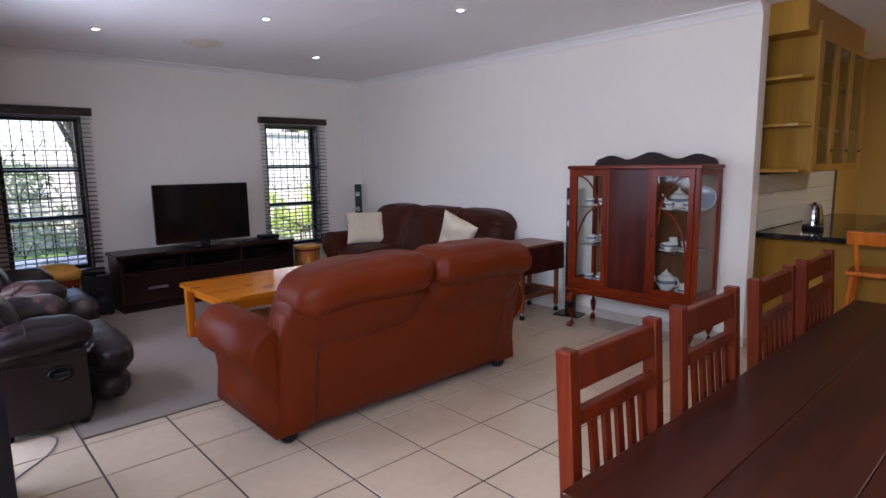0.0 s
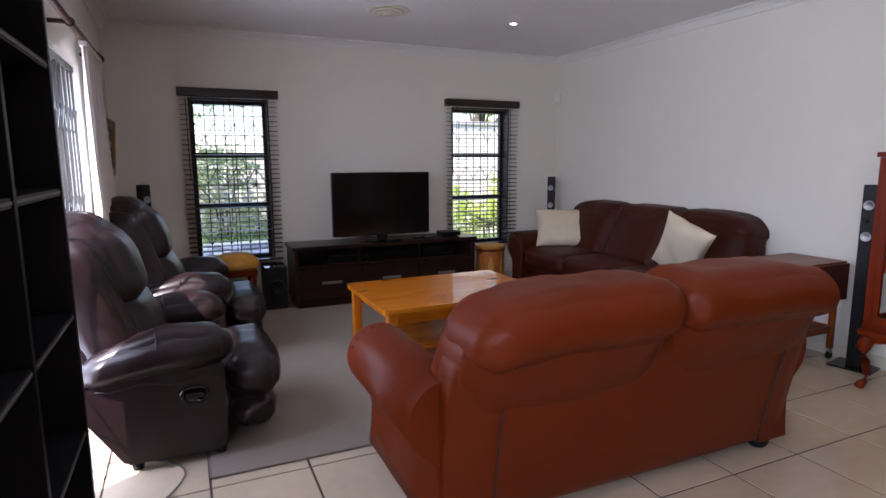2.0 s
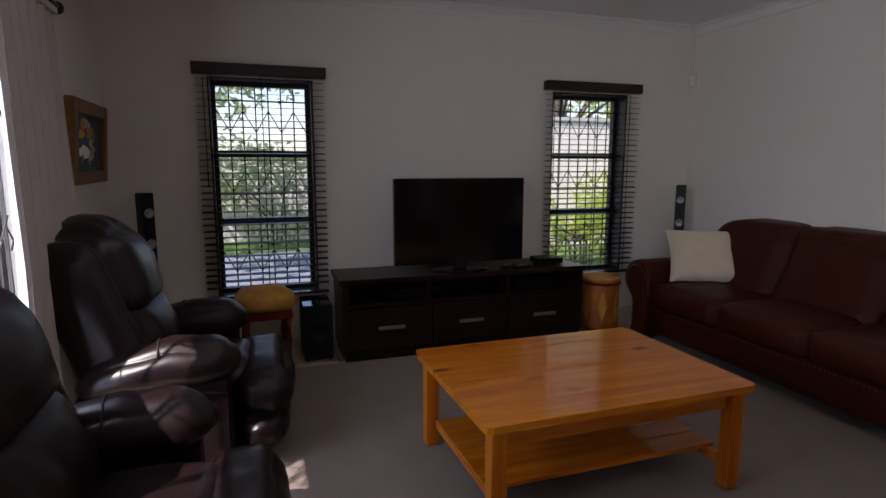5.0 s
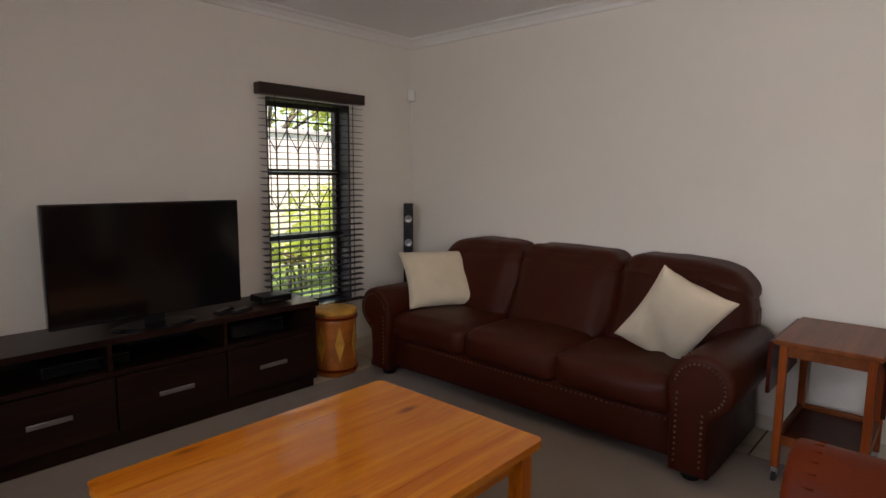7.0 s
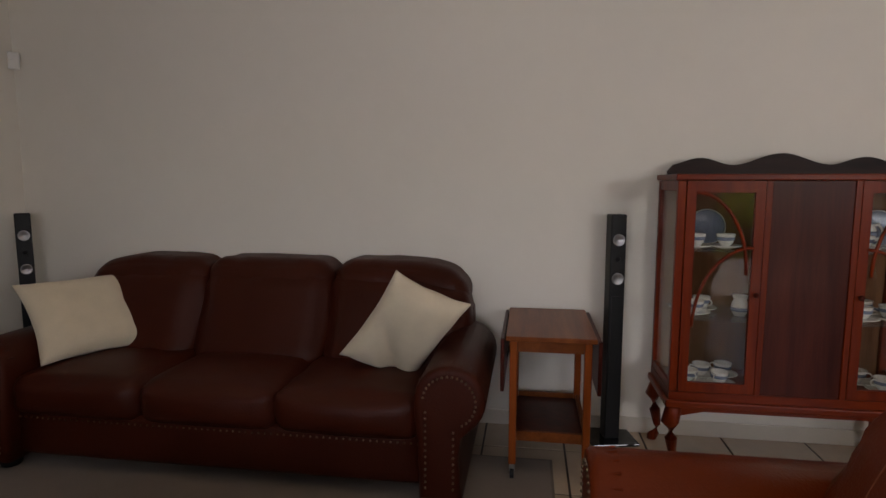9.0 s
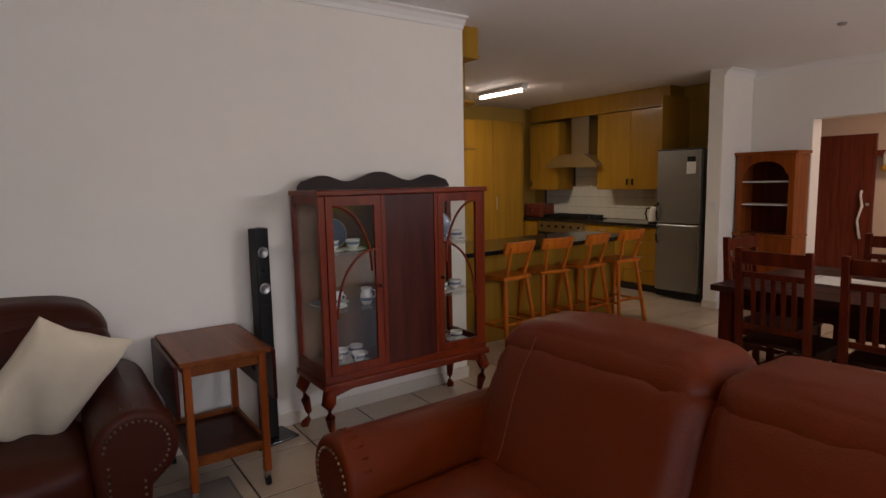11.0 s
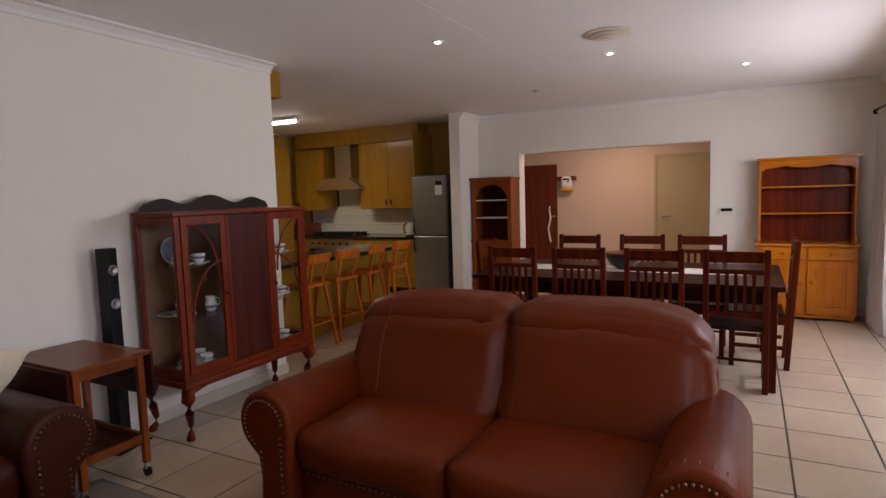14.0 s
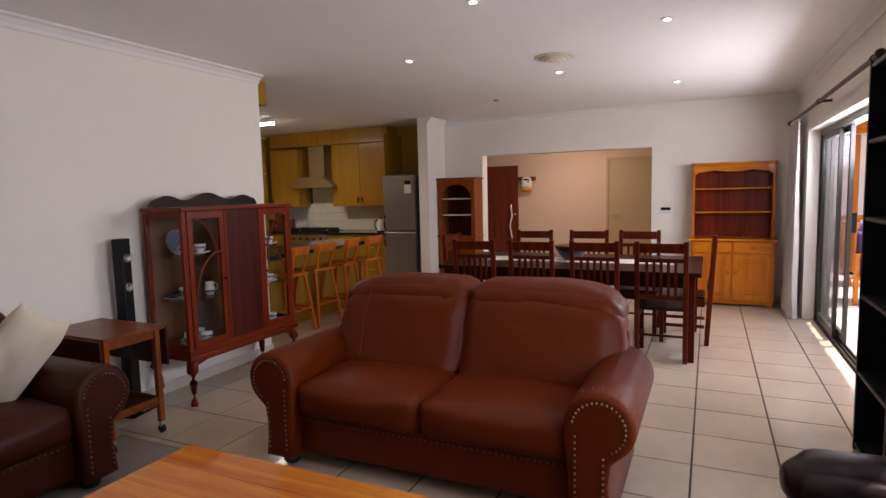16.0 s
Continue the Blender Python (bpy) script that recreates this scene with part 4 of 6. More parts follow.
def display_cabinet(at):
    """Glazed china cabinet; front at -x, width along y."""
    root = thing("display_cabinet", at, "red mahogany china cabinet with glazed doors and cabriole legs", "cabinet")
    X, Y, Z0, Z1 = 0.195, 0.558, 0.345, 1.405
    part("top", box(-X - 0.014, X, -Y - 0.012, Y + 0.012, Z1 - 0.028, Z1, 0.005), M_MAHOG_Y, root)
    part("base_board", box(-X, X, -Y, Y, Z0 + 0.02, Z0 + 0.058), M_MAHOG_Y, root)
    part("base_moulding", box(-X - 0.018, X, -Y - 0.016, Y + 0.016, Z0 - 0.015, Z0 + 0.019, 0.007), M_MAHOG_Y, root)
    apron = [(-Y + 0.03, Z0 - 0.016), (Y - 0.03, Z0 - 0.016), (Y - 0.05, Z0 - 0.06), (Y - 0.16, Z0 - 0.035), (-Y + 0.16, Z0 - 0.035), (-Y + 0.05, Z0 - 0.06)]
    part("apron", bend(prism(apron, 0.016, "x"), lambda x, y, z: (x - X + 0.004, y, z)), M_MAHOG_Y, root)
    part("back", box(X - 0.012, X - 0.002, -Y + 0.03, Y - 0.03, Z0 + 0.059, Z1 - 0.029), M_CABBACK, root, "plain brown back board")
    for sy in (-1, 1):
        for sx in (-1, 1):
            part("post", box(sx * (X - 0.016) - 0.016, sx * (X - 0.016) + 0.016, sy * (Y - 0.018) - 0.018, sy * (Y - 0.018) + 0.018, Z0 + 0.059, Z1 - 0.029, 0.004), M_MAHOG, root)
            part("leg", cabriole(sx, sy), M_MAHOG, root, soft=True, at=Matrix.Translation((sx * (X - 0.035), sy * (Y - 0.04), 0)))
        for z0, z1 in ((Z0 + 0.059, Z0 + 0.095), (Z1 - 0.075, Z1 - 0.029)):
            part("side_rail", box(-X + 0.033, X - 0.033, sy * (Y - 0.012) - 0.009, sy * (Y - 0.012) + 0.009, z0, z1), M_MAHOG, root)
        part("side_pane", box(-X + 0.033, X - 0.033, sy * (Y - 0.012) - 0.002, sy * (Y - 0.012) + 0.002, Z0 + 0.096, Z1 - 0.076), M_CABGLASS, root, "clear glass side pane").visible_shadow = False
    # centre panel and door frames
    part("centre_panel", box(-X - 0.002, -X + 0.016, -0.165, 0.165, Z0 + 0.06, Z1 - 0.03, 0.003), M_MAHOG_DK, root, "figured dark veneer panel")
    for y in (-0.178, 0.178):
        part("mullion", box(-X - 0.007, -X + 0.02, y - 0.013, y + 0.013, Z0 + 0.059, Z1 - 0.029, 0.003), M_MAHOG, root)
    for s in (-1, 1):
        y0, y1 = sorted((s * 0.193, s * (Y - 0.038)))
        z0, z1 = Z0 + 0.062, Z1 - 0.032
        fr = bmesh.new()
        box(-X - 0.006, -X + 0.014, y0, y0 + 0.04, z0, z1, bm=fr)
        box(-X - 0.006, -X + 0.014, y1 - 0.04, y1, z0, z1, bm=fr)
        box(-X - 0.0055, -X + 0.0135, y0 + 0.04, y1 - 0.04, z0, z0 + 0.045, bm=fr)
        box(-X - 0.0055, -X + 0.0135, y0 + 0.04, y1 - 0.04, z1 - 0.05, z1, bm=fr)
        d = part("door", fr, M_MAHOG, root)
        part("door_pane", box(-X + 0.002, -X + 0.006, y0 + 0.0395, y1 - 0.0395, z0 + 0.0445, z1 - 0.0495), M_CABGLASS, d, "clear glass door pane").visible_shadow = False
        out, inn = (y1 - 0.04, y0 + 0.04) if s > 0 else (y0 + 0.04, y1 - 0.04)
        w, hh = inn - out, z1 - z0 - 0.095
        for rev in (0, 1):
            pts = []
            for q in range(13):
                u = q / 12
                g = u * math.pi / 2
                if rev == 0:
                    pts.append((-X - 0.001, out + w * 0.92 * math.sin(g), z1 - 0.05 - hh * 0.42 * (1 - math.cos(g))))
                else:
                    pts.append((-X - 0.001, out + w * (1 - math.sin(g)) + w * 0.03, z1 - 0.05 - hh * (0.28 + 0.42 * (1 - math.cos(g)))))
            part("muntin", sweep(pts, 0.0075, 8), M_MAHOG, d, "curved glazing bar", soft=True)
        part("knob", lathe([(0.006, 0), (0.006, 0.01), (0.012, 0.016), (0.009, 0.024), (0, 0.026)], 12), M_MAHOG_DK, d, soft=True, at=pose(-X - 0.006, inn - math.copysign(0.02, w) * -1, 0.87, 0, -90, 0))
    for z in (0.74, 1.06):
        part("glass_shelf", box(-X + 0.022, X - 0.014, -Y + 0.04, Y - 0.04, z - 0.006, z), M_CABGLASS, root, "clear glass shelf").visible_shadow = False
    o = [(-0.53, 0.0)]
    for k in range(41):
        u = k / 40
        y = -0.53 + 1.06 * u
        c = abs(u - 0.5) * 2
        z = 0.075 + 0.028 * math.cos(min(1, c / 0.42) * math.pi) * (c < 0.42) + (-0.028 + 0.018 * (1 - math.cos((c - 0.42) / 0.58 * 2 * math.pi))) * (c >= 0.42)
        if c > 0.95:
            z -= 0.03 * ((c - 0.95) / 0.05) ** 2
        o.append((y, z))
    o.append((0.53, 0.0))
    part("crest", bend(prism(o, 0.02, "x"), lambda x, y, z: (x + X - 0.05, y, z + Z1 + 0.001)), M_CREST, root, "black wavy carved crest board")
    return root


CAB = pose(4.515, 2.217, 0)
display_cabinet(CAB)


def teacup():
    root = thing("teacup", pose(0, 0, 0), "white china teacup with painted band on a saucer", "teacup", "china tea set in the cabinet")
    part("cup_body", lathe([(0.018, 0.012), (0.022, 0.016), (0.034, 0.035), (0.040, 0.062), (0.042, 0.070), (0.039, 0.069), (0.03, 0.036), (0.0, 0.022)], 18), M_CHINA, root, soft=True)
    part("painted_band", lathe([(0.0372, 0.040), (0.0412, 0.056), (0.0416, 0.056), (0.0376, 0.040)], 18), M_CHINABLUE, root, "blue floral band", soft=True)
    part("handle", sweep([(0.036, 0, 0.058), (0.052, 0, 0.060), (0.060, 0, 0.048), (0.052, 0, 0.034), (0.034, 0, 0.032)], 0.0038, 8), M_CHINA, root, soft=True)
    part("saucer", lathe([(0.026, 0.0), (0.03, 0.003), (0.060, 0.010), (0.071, 0.016), (0.070, 0.019), (0.056, 0.013), (0.026, 0.0115), (0, 0.0115)], 22), M_CHINA, root, soft=True)
    return root


def teapot(at):
    root = thing("teapot", at, "white china teapot with domed lid in the cabinet", "teapot", "china tea set in the cabinet")
    part("pot", lathe([(0.04, 0), (0.045, 0.006), (0.07, 0.04), (0.078, 0.075), (0.066, 0.11), (0.042, 0.125), (0.0, 0.126)], 24), M_CHINA, root, soft=True)
    part("lid", lathe([(0.041, 0.1265), (0.036, 0.138), (0.012, 0.148), (0.008, 0.156), (0.012, 0.164), (0.0, 0.170)], 20), M_CHINA, root, soft=True)
    part("spout", sweep([(0.066, 0, 0.05), (0.098, 0, 0.065), (0.115, 0, 0.095), (0.13, 0, 0.118)], [0.018, 0.014, 0.010, 0.008], 10), M_CHINA, root, soft=True)
    part("handle", sweep([(-0.062, 0, 0.105), (-0.095, 0, 0.112), (-0.115, 0, 0.085), (-0.105, 0, 0.05), (-0.072, 0, 0.035)], 0.007, 8), M_CHINA, root, soft=True)
    part("painted_band", lathe([(0.0765, 0.060), (0.0790, 0.075), (0.0770, 0.086), (0.0765, 0.075)], 24), M_CHINABLUE, root, "painted flower band", soft=True)


def jug(at):
    root = thing("milk_jug", at, "small white china milk jug in the cabinet", "jug", "china tea set in the cabinet")
    part("jug_body", lathe([(0.025, 0), (0.04, 0.03), (0.036, 0.06), (0.028, 0.078), (0.034, 0.098), (0.031, 0.097), (0.024, 0.075), (0, 0.06)], 18), M_CHINA, root, soft=True)
    part("handle", sweep([(-0.028, 0, 0.088), (-0.052, 0, 0.082), (-0.055, 0, 0.05), (-0.036, 0, 0.034)], 0.004, 8), M_CHINA, root, soft=True)
    part("painted_band", lathe([(0.0395, 0.024), (0.0415, 0.032), (0.0400, 0.042), (0.0390, 0.032)], 18), M_CHINABLUE, root, soft=True)


def plate(at, r=0.09):
    root = thing("china_plate", at, "white china plate standing in the cabinet", "plate", "china tea set in the cabinet")
    part("dish", lathe([(r * 0.5, 0), (r * 0.6, 0.003), (r, 0.013), (r * 0.99, 0.017), (r * 0.55, 0.007), (0, 0.006)], 26), M_CHINA, root, soft=True)
    part("rim_band", lathe([(r * 0.86, 0.0140), (r * 0.93, 0.0160), (r * 0.93, 0.0165), (r * 0.86, 0.0146)], 26), M_CHINABLUE, root, soft=True)


first = teacup()
spots = []
for z in (0.4035, 0.7403, 1.0603):
    for x, y, turn in ((-0.06, 0.43, 200), (-0.08, 0.30, 120), (0.04, 0.36, 60), (0.06, 0.25, 10), (-0.06, -0.42, 30), (-0.08, -0.28, 250), (0.05, -0.36, 140)):
        spots.append((x, y, z, turn))
drop = {5, 8, 17, 20, 10, 16}
n = 0
for k, (x, y, z, turn) in enumerate(spots):
    if k in drop:
        continue
    m = CAB @ pose(x + 0.008 * math.sin(k * 3), y + 0.008 * math.cos(k * 5), z, 0, 0, turn + 17 * k)
    if n == 0:
        first.matrix_world = m
    else:
        copy_thing(first, m)
    n += 1
teapot(CAB @ pose(0.06, -0.21, 0.4035, 0, 0, 80))
teapot(CAB @ pose(0.03, -0.30, 1.0603, 0, 0, 95))
jug(CAB @ pose(-0.05, 0.22, 0.7403, 0, 0, 40))
jug(CAB @ pose(0.03, -0.27, 0.7403, 0, 0, 160))
for a, b, c in ((0.06, 0.43, 0.7403), (0.10, -0.40, 0.7403)):
    plate(CAB @ pose(a, b, c))
plate(CAB @ pose(0.155, 0.33, 1.145, 0, -80, 0))
plate(CAB @ pose(0.155, -0.45, 1.145, 0, -80, 0))

# ---- windows, doors, curtains ----
def north_window(n, x0, x1, z0, z1):
    root = thing("window_%d" % n, pose(0, 0, 0), "tall dark-framed window with burglar bars behind a blind", "window", kind="structure")
    yo = NY + 0.13
    fr = bmesh.new()
    t = 0.045
    for a, b, c, d in ((x0, x0 + t, z0, z1), (x1 - t, x1, z0, z1), (x0 + t, x1 - t, z0, z0 + t), (x0 + t, x1 - t, z1 - t, z1)):
        box(a, b, yo, yo + 0.05, c, d, bm=fr)
    part("window_frame", fr, M_FRAME, root)
    for a, b in ((x0 + 0.001, x0 + 0.014), (x1 - 0.014, x1 - 0.001)):
        part("reveal_lining", box(a, b, NY + 0.003, yo - 0.001, z0 + 0.013, z1 - 0.001), M_FRAME, root, "dark painted reveal board")
    part("reveal_lining", box(x0 + 0.0145, x1 - 0.0145, NY + 0.003, yo - 0.001, z1 - 0.014, z1 - 0.001), M_FRAME, root, "dark painted reveal board")
    edges = (z0 + t, 0.955, 1.435, z1 - t)
    for z in edges[1:3]:
        part("transom", box(x0 + t, x1 - t, yo - 0.004, yo + 0.052, z - 0.024, z + 0.024), M_FRAME, root)
    for a, b in zip(edges, edges[1:]):
        part("pane", box(x0 + t, x1 - t, yo + 0.022, yo + 0.026, a, b), M_GLASS, root).visible_shadow = False
    part("window_sill", box(x0 + 0.002, x1 - 0.002, NY - 0.015, yo - 0.001, z0 + 0.0005, z0 + 0.012), M_FRAME, root, "dark sill tile")
    # burglar bars
    yb = yo - 0.035
    nb = 7
    pitch = (x1 - x0 - 2 * t) / nb
    for k in range(1, nb):
        x = x0 + t + k * pitch
        part("bar", tube((x, yb, z0 + 0.02), (x, yb, z1 - 0.01), 0.0052, 6), M_BARS, root)
    for z in (0.66, 0.955, 1.15, 1.435, 1.62, 1.80):
        part("bar", tube((x0 + 0.01, yb - 0.008, z), (x1 - 0.01, yb - 0.008, z), 0.0045, 6), M_BARS, root)
    for zc in (0.66, 1.24, 1.66):
        for k in range(nb):
            xa, xb = x0 + t + k * pitch, x0 + t + (k + 1) * pitch
            s = 0.075 if k % 2 else -0.075
            part("zigzag_bar", tube((xa, yb + 0.008, zc - s), (xb, yb + 0.008, zc + s), 0.004, 5), M_BARS, root)
    return root


for k, w in enumerate(WINS):
    north_window(k + 1, *w)


def venetian_blind(x0, x1, z0, z1, label):
    root = thing("venetian_blind", pose(0, 0, 0), label, "blind", "dark wooden blinds")
    y = NY - 0.045
    part("valance", box(x0 - 0.018, x1 + 0.018, NY - 0.078, NY - 0.004, z1, z1 + 0.075, 0.004), M_BLIND, root, "dark wooden valance board")
    pitch, n = 0.0445, int((z1 - z0 - 0.03) / 0.0445)
    sl = bmesh.new()
    box(x0, x1, -0.024, 0.024, -0.0014, 0.0014, bm=sl)
    me = mesh_of(sl, "slat")
    me.materials.append(M_BLIND)
    for k in range(n):
        share("slat", me, root, pose(0, y, z1 - 0.03 - k * pitch, 7 + 2.0 * math.sin(k * 2.3), 0, 0.12 * math.sin(k * 1.7)))
    part("bottom_rail", box(x0, x1, y - 0.024, y + 0.024, z0, z0 + 0.016, 0.003), M_BLIND, root)
    for x in (x0 + 0.10, (x0 + x1) / 2, x1 - 0.10):
        part("ladder_cord", box(x - 0.003, x + 0.003, y - 0.026, y - 0.0248, z0 + 0.01, z1), M_BLIND, root)
    part("wand", tube((x0 + 0.05, y - 0.03, z1 - 0.02), (x0 + 0.052, y - 0.03, z1 - 0.75), 0.004, 6), M_BLIND, root)


venetian_blind(0.685, 1.522, 0.425, 1.955, "dark wooden venetian blind, slats open, before the window")
venetian_blind(3.305, 4.175, 0.425, 1.955, "dark wooden venetian blind, slats open, before the window near the sofa")


def sliding_panel(root, xc, y0, y1, z1):
    p = bmesh.new()
    t = 0.055
    for a, b, c, d in ((y0, y0 + t, 0.02, z1), (y1 - t, y1, 0.02, z1), (y0 + t, y1 - t, 0.02, 0.10), (y0 + t, y1 - t, z1 - t, z1)):
        box(xc - 0.016, xc + 0.016, a, b, c, d, bm=p)
    d = part("sliding_panel", p, M_ALU, root)
    part("pane", box(xc - 0.003, xc + 0.003, y0 + t, y1 - t, 0.10, z1 - t), M_GLASS, d).visible_shadow = False
    return d


def sliding_door(n, y0, y1, z1, panels, label):
    root = thing("door_%d" % n, pose(0, 0, 0), label, "sliding door", kind="structure")
    xc = WX - 0.16
    f = bmesh.new()
    for a, b, c, d in ((y0 + 0.001, y0 + 0.05, 0.0, z1 - 0.001), (y1 - 0.05, y1 - 0.001, 0.0, z1 - 0.001), (y0 + 0.05, y1 - 0.05, z1 - 0.055, z1 - 0.001)):
        box(xc - 0.05, xc + 0.05, a, b, c, d, bm=f)
    part("door_frame", f, M_ALU, root)
    for x in (-0.03, 0.005, 0.035):
        part("track", box(xc + x - 0.004, xc + x + 0.004, y0 + 0.05, y1 - 0.05, 0.001, 0.022), M_ALU, root)
    part("threshold", box(xc - 0.05, xc + 0.05, y0 + 0.05, y1 - 0.05, -0.003, 0.001), M_ALU, root)
    out = []
    for k, (a, b) in enumerate(panels):
        out.append(sliding_panel(root, xc + (-0.022 if k % 2 else 0.022), a, b, z1 - 0.056))
    return root, out, xc


root, panels, xc = sliding_door(1, SDOOR[0], SDOOR[1], SDOOR[2], [(-1.60, -0.72), (-1.42, -0.50)], "bronze aluminium sliding glass door, slid open")
part("lock_box", box(xc - 0.075, xc - 0.039, -0.56, -0.50, 1.02, 1.20, 0.004), M_BLACK, panels[1], "black lock and handle")
part("handle", box(xc + 0.0165, xc + 0.035, -0.77, -0.73, 1.02, 1.18, 0.004), M_BLACK, panels[0])
root, panels, xc = sliding_door(2, NDOOR[0], NDOOR[1], NDOOR[2], [(3.17, 4.16), (4.09, 5.07)], "bronze aluminium sliding glass door behind a security gate")


def trellis_gate(y0, y1, z1):
    root = thing("security_gate", pose(0, 0, 0), "folding steel security gate across the sliding door", "security gate")
    x = WX - 0.035
    n = 15
    step = (y1 - y0) / n
    for k in range(n + 1):
        for o in ((-0.012, 0.012) if k % 2 else (0.0,)):
            part("upright", box(x - 0.006, x + 0.006, y0 + k * step + o - 0.0045, y0 + k * step + o + 0.0045, 0.03, z1 - 0.04), M_ALU, root)
    for z in (0.55, 1.10, 1.62):
        for k in range(n):
            ya, yb = y0 + k * step, y0 + (k + 1) * step
            for s in (-0.07, 0.07):
                part("lattice_bar", tube((x + 0.012 * (1 if s > 0 else -1), ya, z - s), (x + 0.012 * (1 if s > 0 else -1), yb, z + s), 0.004, 4), M_ALU, root)
    for z in (0.02, z1 - 0.035):
        part("rail", box(x - 0.014, x + 0.014, y0 - 0.01, y1 + 0.01, z - 0.018, z + 0.018), M_ALU, root)


trellis_gate(3.14, 5.06, NDOOR[2])


def curtain(x, y0, y1, z0, z1, folds, label, flare=0.0):
    root = thing("curtain", pose(0, 0, 0), label, "curtain", "pale curtains")
    bm = bmesh.new()
    nu, nv = folds * 10, 16
    grid = []
    for i in range(nu + 1):
        col = []
        for j in range(nv + 1):
            u, v = i / nu, j / nv
            z = z1 + (z0 - z1) * v
            amp = 0.016 + 0.030 * v + 0.008 * noise.noise(Vector((u * 5, v * 2, 3)))
            y = y0 + (y1 - y0) * u + flare * v * (u - 0.5) * 0.3 + 0.012 * math.sin(u * folds * 4 * math.pi + v)
            col.append(bm.verts.new((x + amp * math.sin(u * folds * 2 * math.pi + 0.6 * math.sin(v * 3)) + 0.02 * v * noise.noise(Vector((u * 3, v * 3, 0))), y, z)))
        grid.append(col)
    for i in range(nu):
        for j in range(nv):
            bm.faces.new((grid[i][j], grid[i + 1][j], grid[i + 1][j + 1], grid[i][j + 1]))
    ob = part("drape", bm, M_CURTAIN, root, soft=True)
    part("heading_tape", box(x - 0.022, x + 0.022, y0 + 0.005, y1 - 0.005, z1 - 0.005, z1 + 0.025, 0.006), M_CURTAIN, root)


def curtain_rod(x, y0, y1, z, label):
    root = thing("curtain_rod", pose(0, 0, 0), label, "curtain rod", "dark wooden curtain rods")
    part("pole", tube((x, y0, z), (x, y1, z), 0.017, 14), M_ROD, root, soft=False)
    for y, s in ((y0, -1), (y1, 1)):
        part("finial", lathe([(0.018, 0), (0.026, 0.008), (0.03, 0.025), (0.022, 0.045), (0, 0.055)], 14), M_ROD, root, soft=True, at=pose(x, y, z, -90 * s, 0, 0))
    for y in (y0 + 0.12, (y0 + y1) / 2, y1 - 0.12):
        part("bracket", tube((WX + 0.001, y, z), (x - 0.016, y, z), 0.012, 10), M_ROD, root)
        part("bracket_cup", tube((x, y - 0.012, z), (x, y + 0.012, z), 0.024, 14), M_ROD, root)


curtain_rod(0.215, -2.32, 1.55, 2.17, "dark wooden curtain rod with finials above the sliding door")
curtain_rod(0.215, 3.15, 5.36, 2.06, "dark wooden curtain rod with finials above the security gate")
curtain(0.215, -2.14, -1.62, 0.012, 2.13, 6, "pale pleated full-length curtain drawn aside by the door", 0.5)
curtain(0.215, 4.64, 5.32, 0.012, 2.02, 7, "pale pleated full-length curtain drawn aside near the recliner", 0.4)


def bookcase():
    root = thing("bookcase", pose(0, 0, 0), "tall black veneer shelf unit with pale shelf edges", "bookcase")
    x0, x1, y0, y1, H = 0.122, 0.315, 1.84, 3.04, 2.08
    for y in (y0, (y0 + y1) / 2 - 0.014, y1 - 0.028):
        part("upright", box(x0, x1, y, y + 0.028, 0, H, 0.002), M_BLACKWOOD, root)
    part("back", box(x0 + 0.001, x0 + 0.008, y0 + 0.0285, y1 - 0.0285, 0.05, H - 0.03), M_BLACKWOOD, root)
    for z in (0.02, 0.42, 0.84, 1.26, 1.66, H - 0.03):
        for a, b in ((y0 + 0.029, (y0 + y1) / 2 - 0.015), ((y0 + y1) / 2 + 0.015, y1 - 0.029)):
            s = part("shelf", box(x0 + 0.009, x1 - 0.006, a, b, z, z + 0.024), M_BLACKWOOD, root)
            part("edge_strip", box(x1 - 0.0055, x1 - 0.003, a, b, z + 0.008, z + 0.016), M_WHITESTRIP, s, "pale edge strip")


bookcase()


def picture():
    root = thing("framed_painting", pose(0.121, 6.02, 1.485, 0, 4, 0), "dark flower still life in a deep gilt frame", "painting")
    w, h = 0.36, 0.225
    f = bmesh.new()
    for a, b, c, d in ((-w, -w + 0.07, -h, h), (w - 0.07, w, -h, h), (-w + 0.07, w - 0.07, -h, -h + 0.07), (-w + 0.07, w - 0.07, h - 0.07, h)):
        box(0.0, 0.05, a, b, c, d, 0.008, bm=f)
    part("frame", f, M_GOLD, root)
    part("canvas", box(0.004, 0.022, -w + 0.06, w - 0.06, -h + 0.06, h - 0.06), mat("painted_canvas", (0.05, 0.07, 0.09), 0.6, var=0.5, scale=9), root)
    rnd = random.Random(5)
    for k in range(16):
        yy, zz, r = rnd.uniform(-0.17, 0.10), rnd.uniform(-0.10, 0.11), rnd.uniform(0.018, 0.04)
        bm = bmesh.new()
        bmesh.ops.create_circle(bm, cap_ends=True, segments=9, radius=r)
        part("bloom", bm, M_PAPER if k % 3 else M_DRUMSKIN, root, at=pose(0.0232 + 0.0002 * k, yy, zz, 0, 90, rnd.uniform(0, 360)))


picture()


def motion_sensor():
    root = thing("alarm_sensor", pose(4.735, 6.50, 2.09, 0, 0, -45), "small white alarm sensor in the ceiling corner", "sensor")
    part("housing", box(-0.03, 0.03, -0.02, 0.02, -0.05, 0.05, 0.008), M_PLASTIC, root)
    part("lens", box(-0.022, 0.022, -0.0235, -0.0195, -0.035, 0.005, 0.002), M_CHINA, root)


motion_sensor()


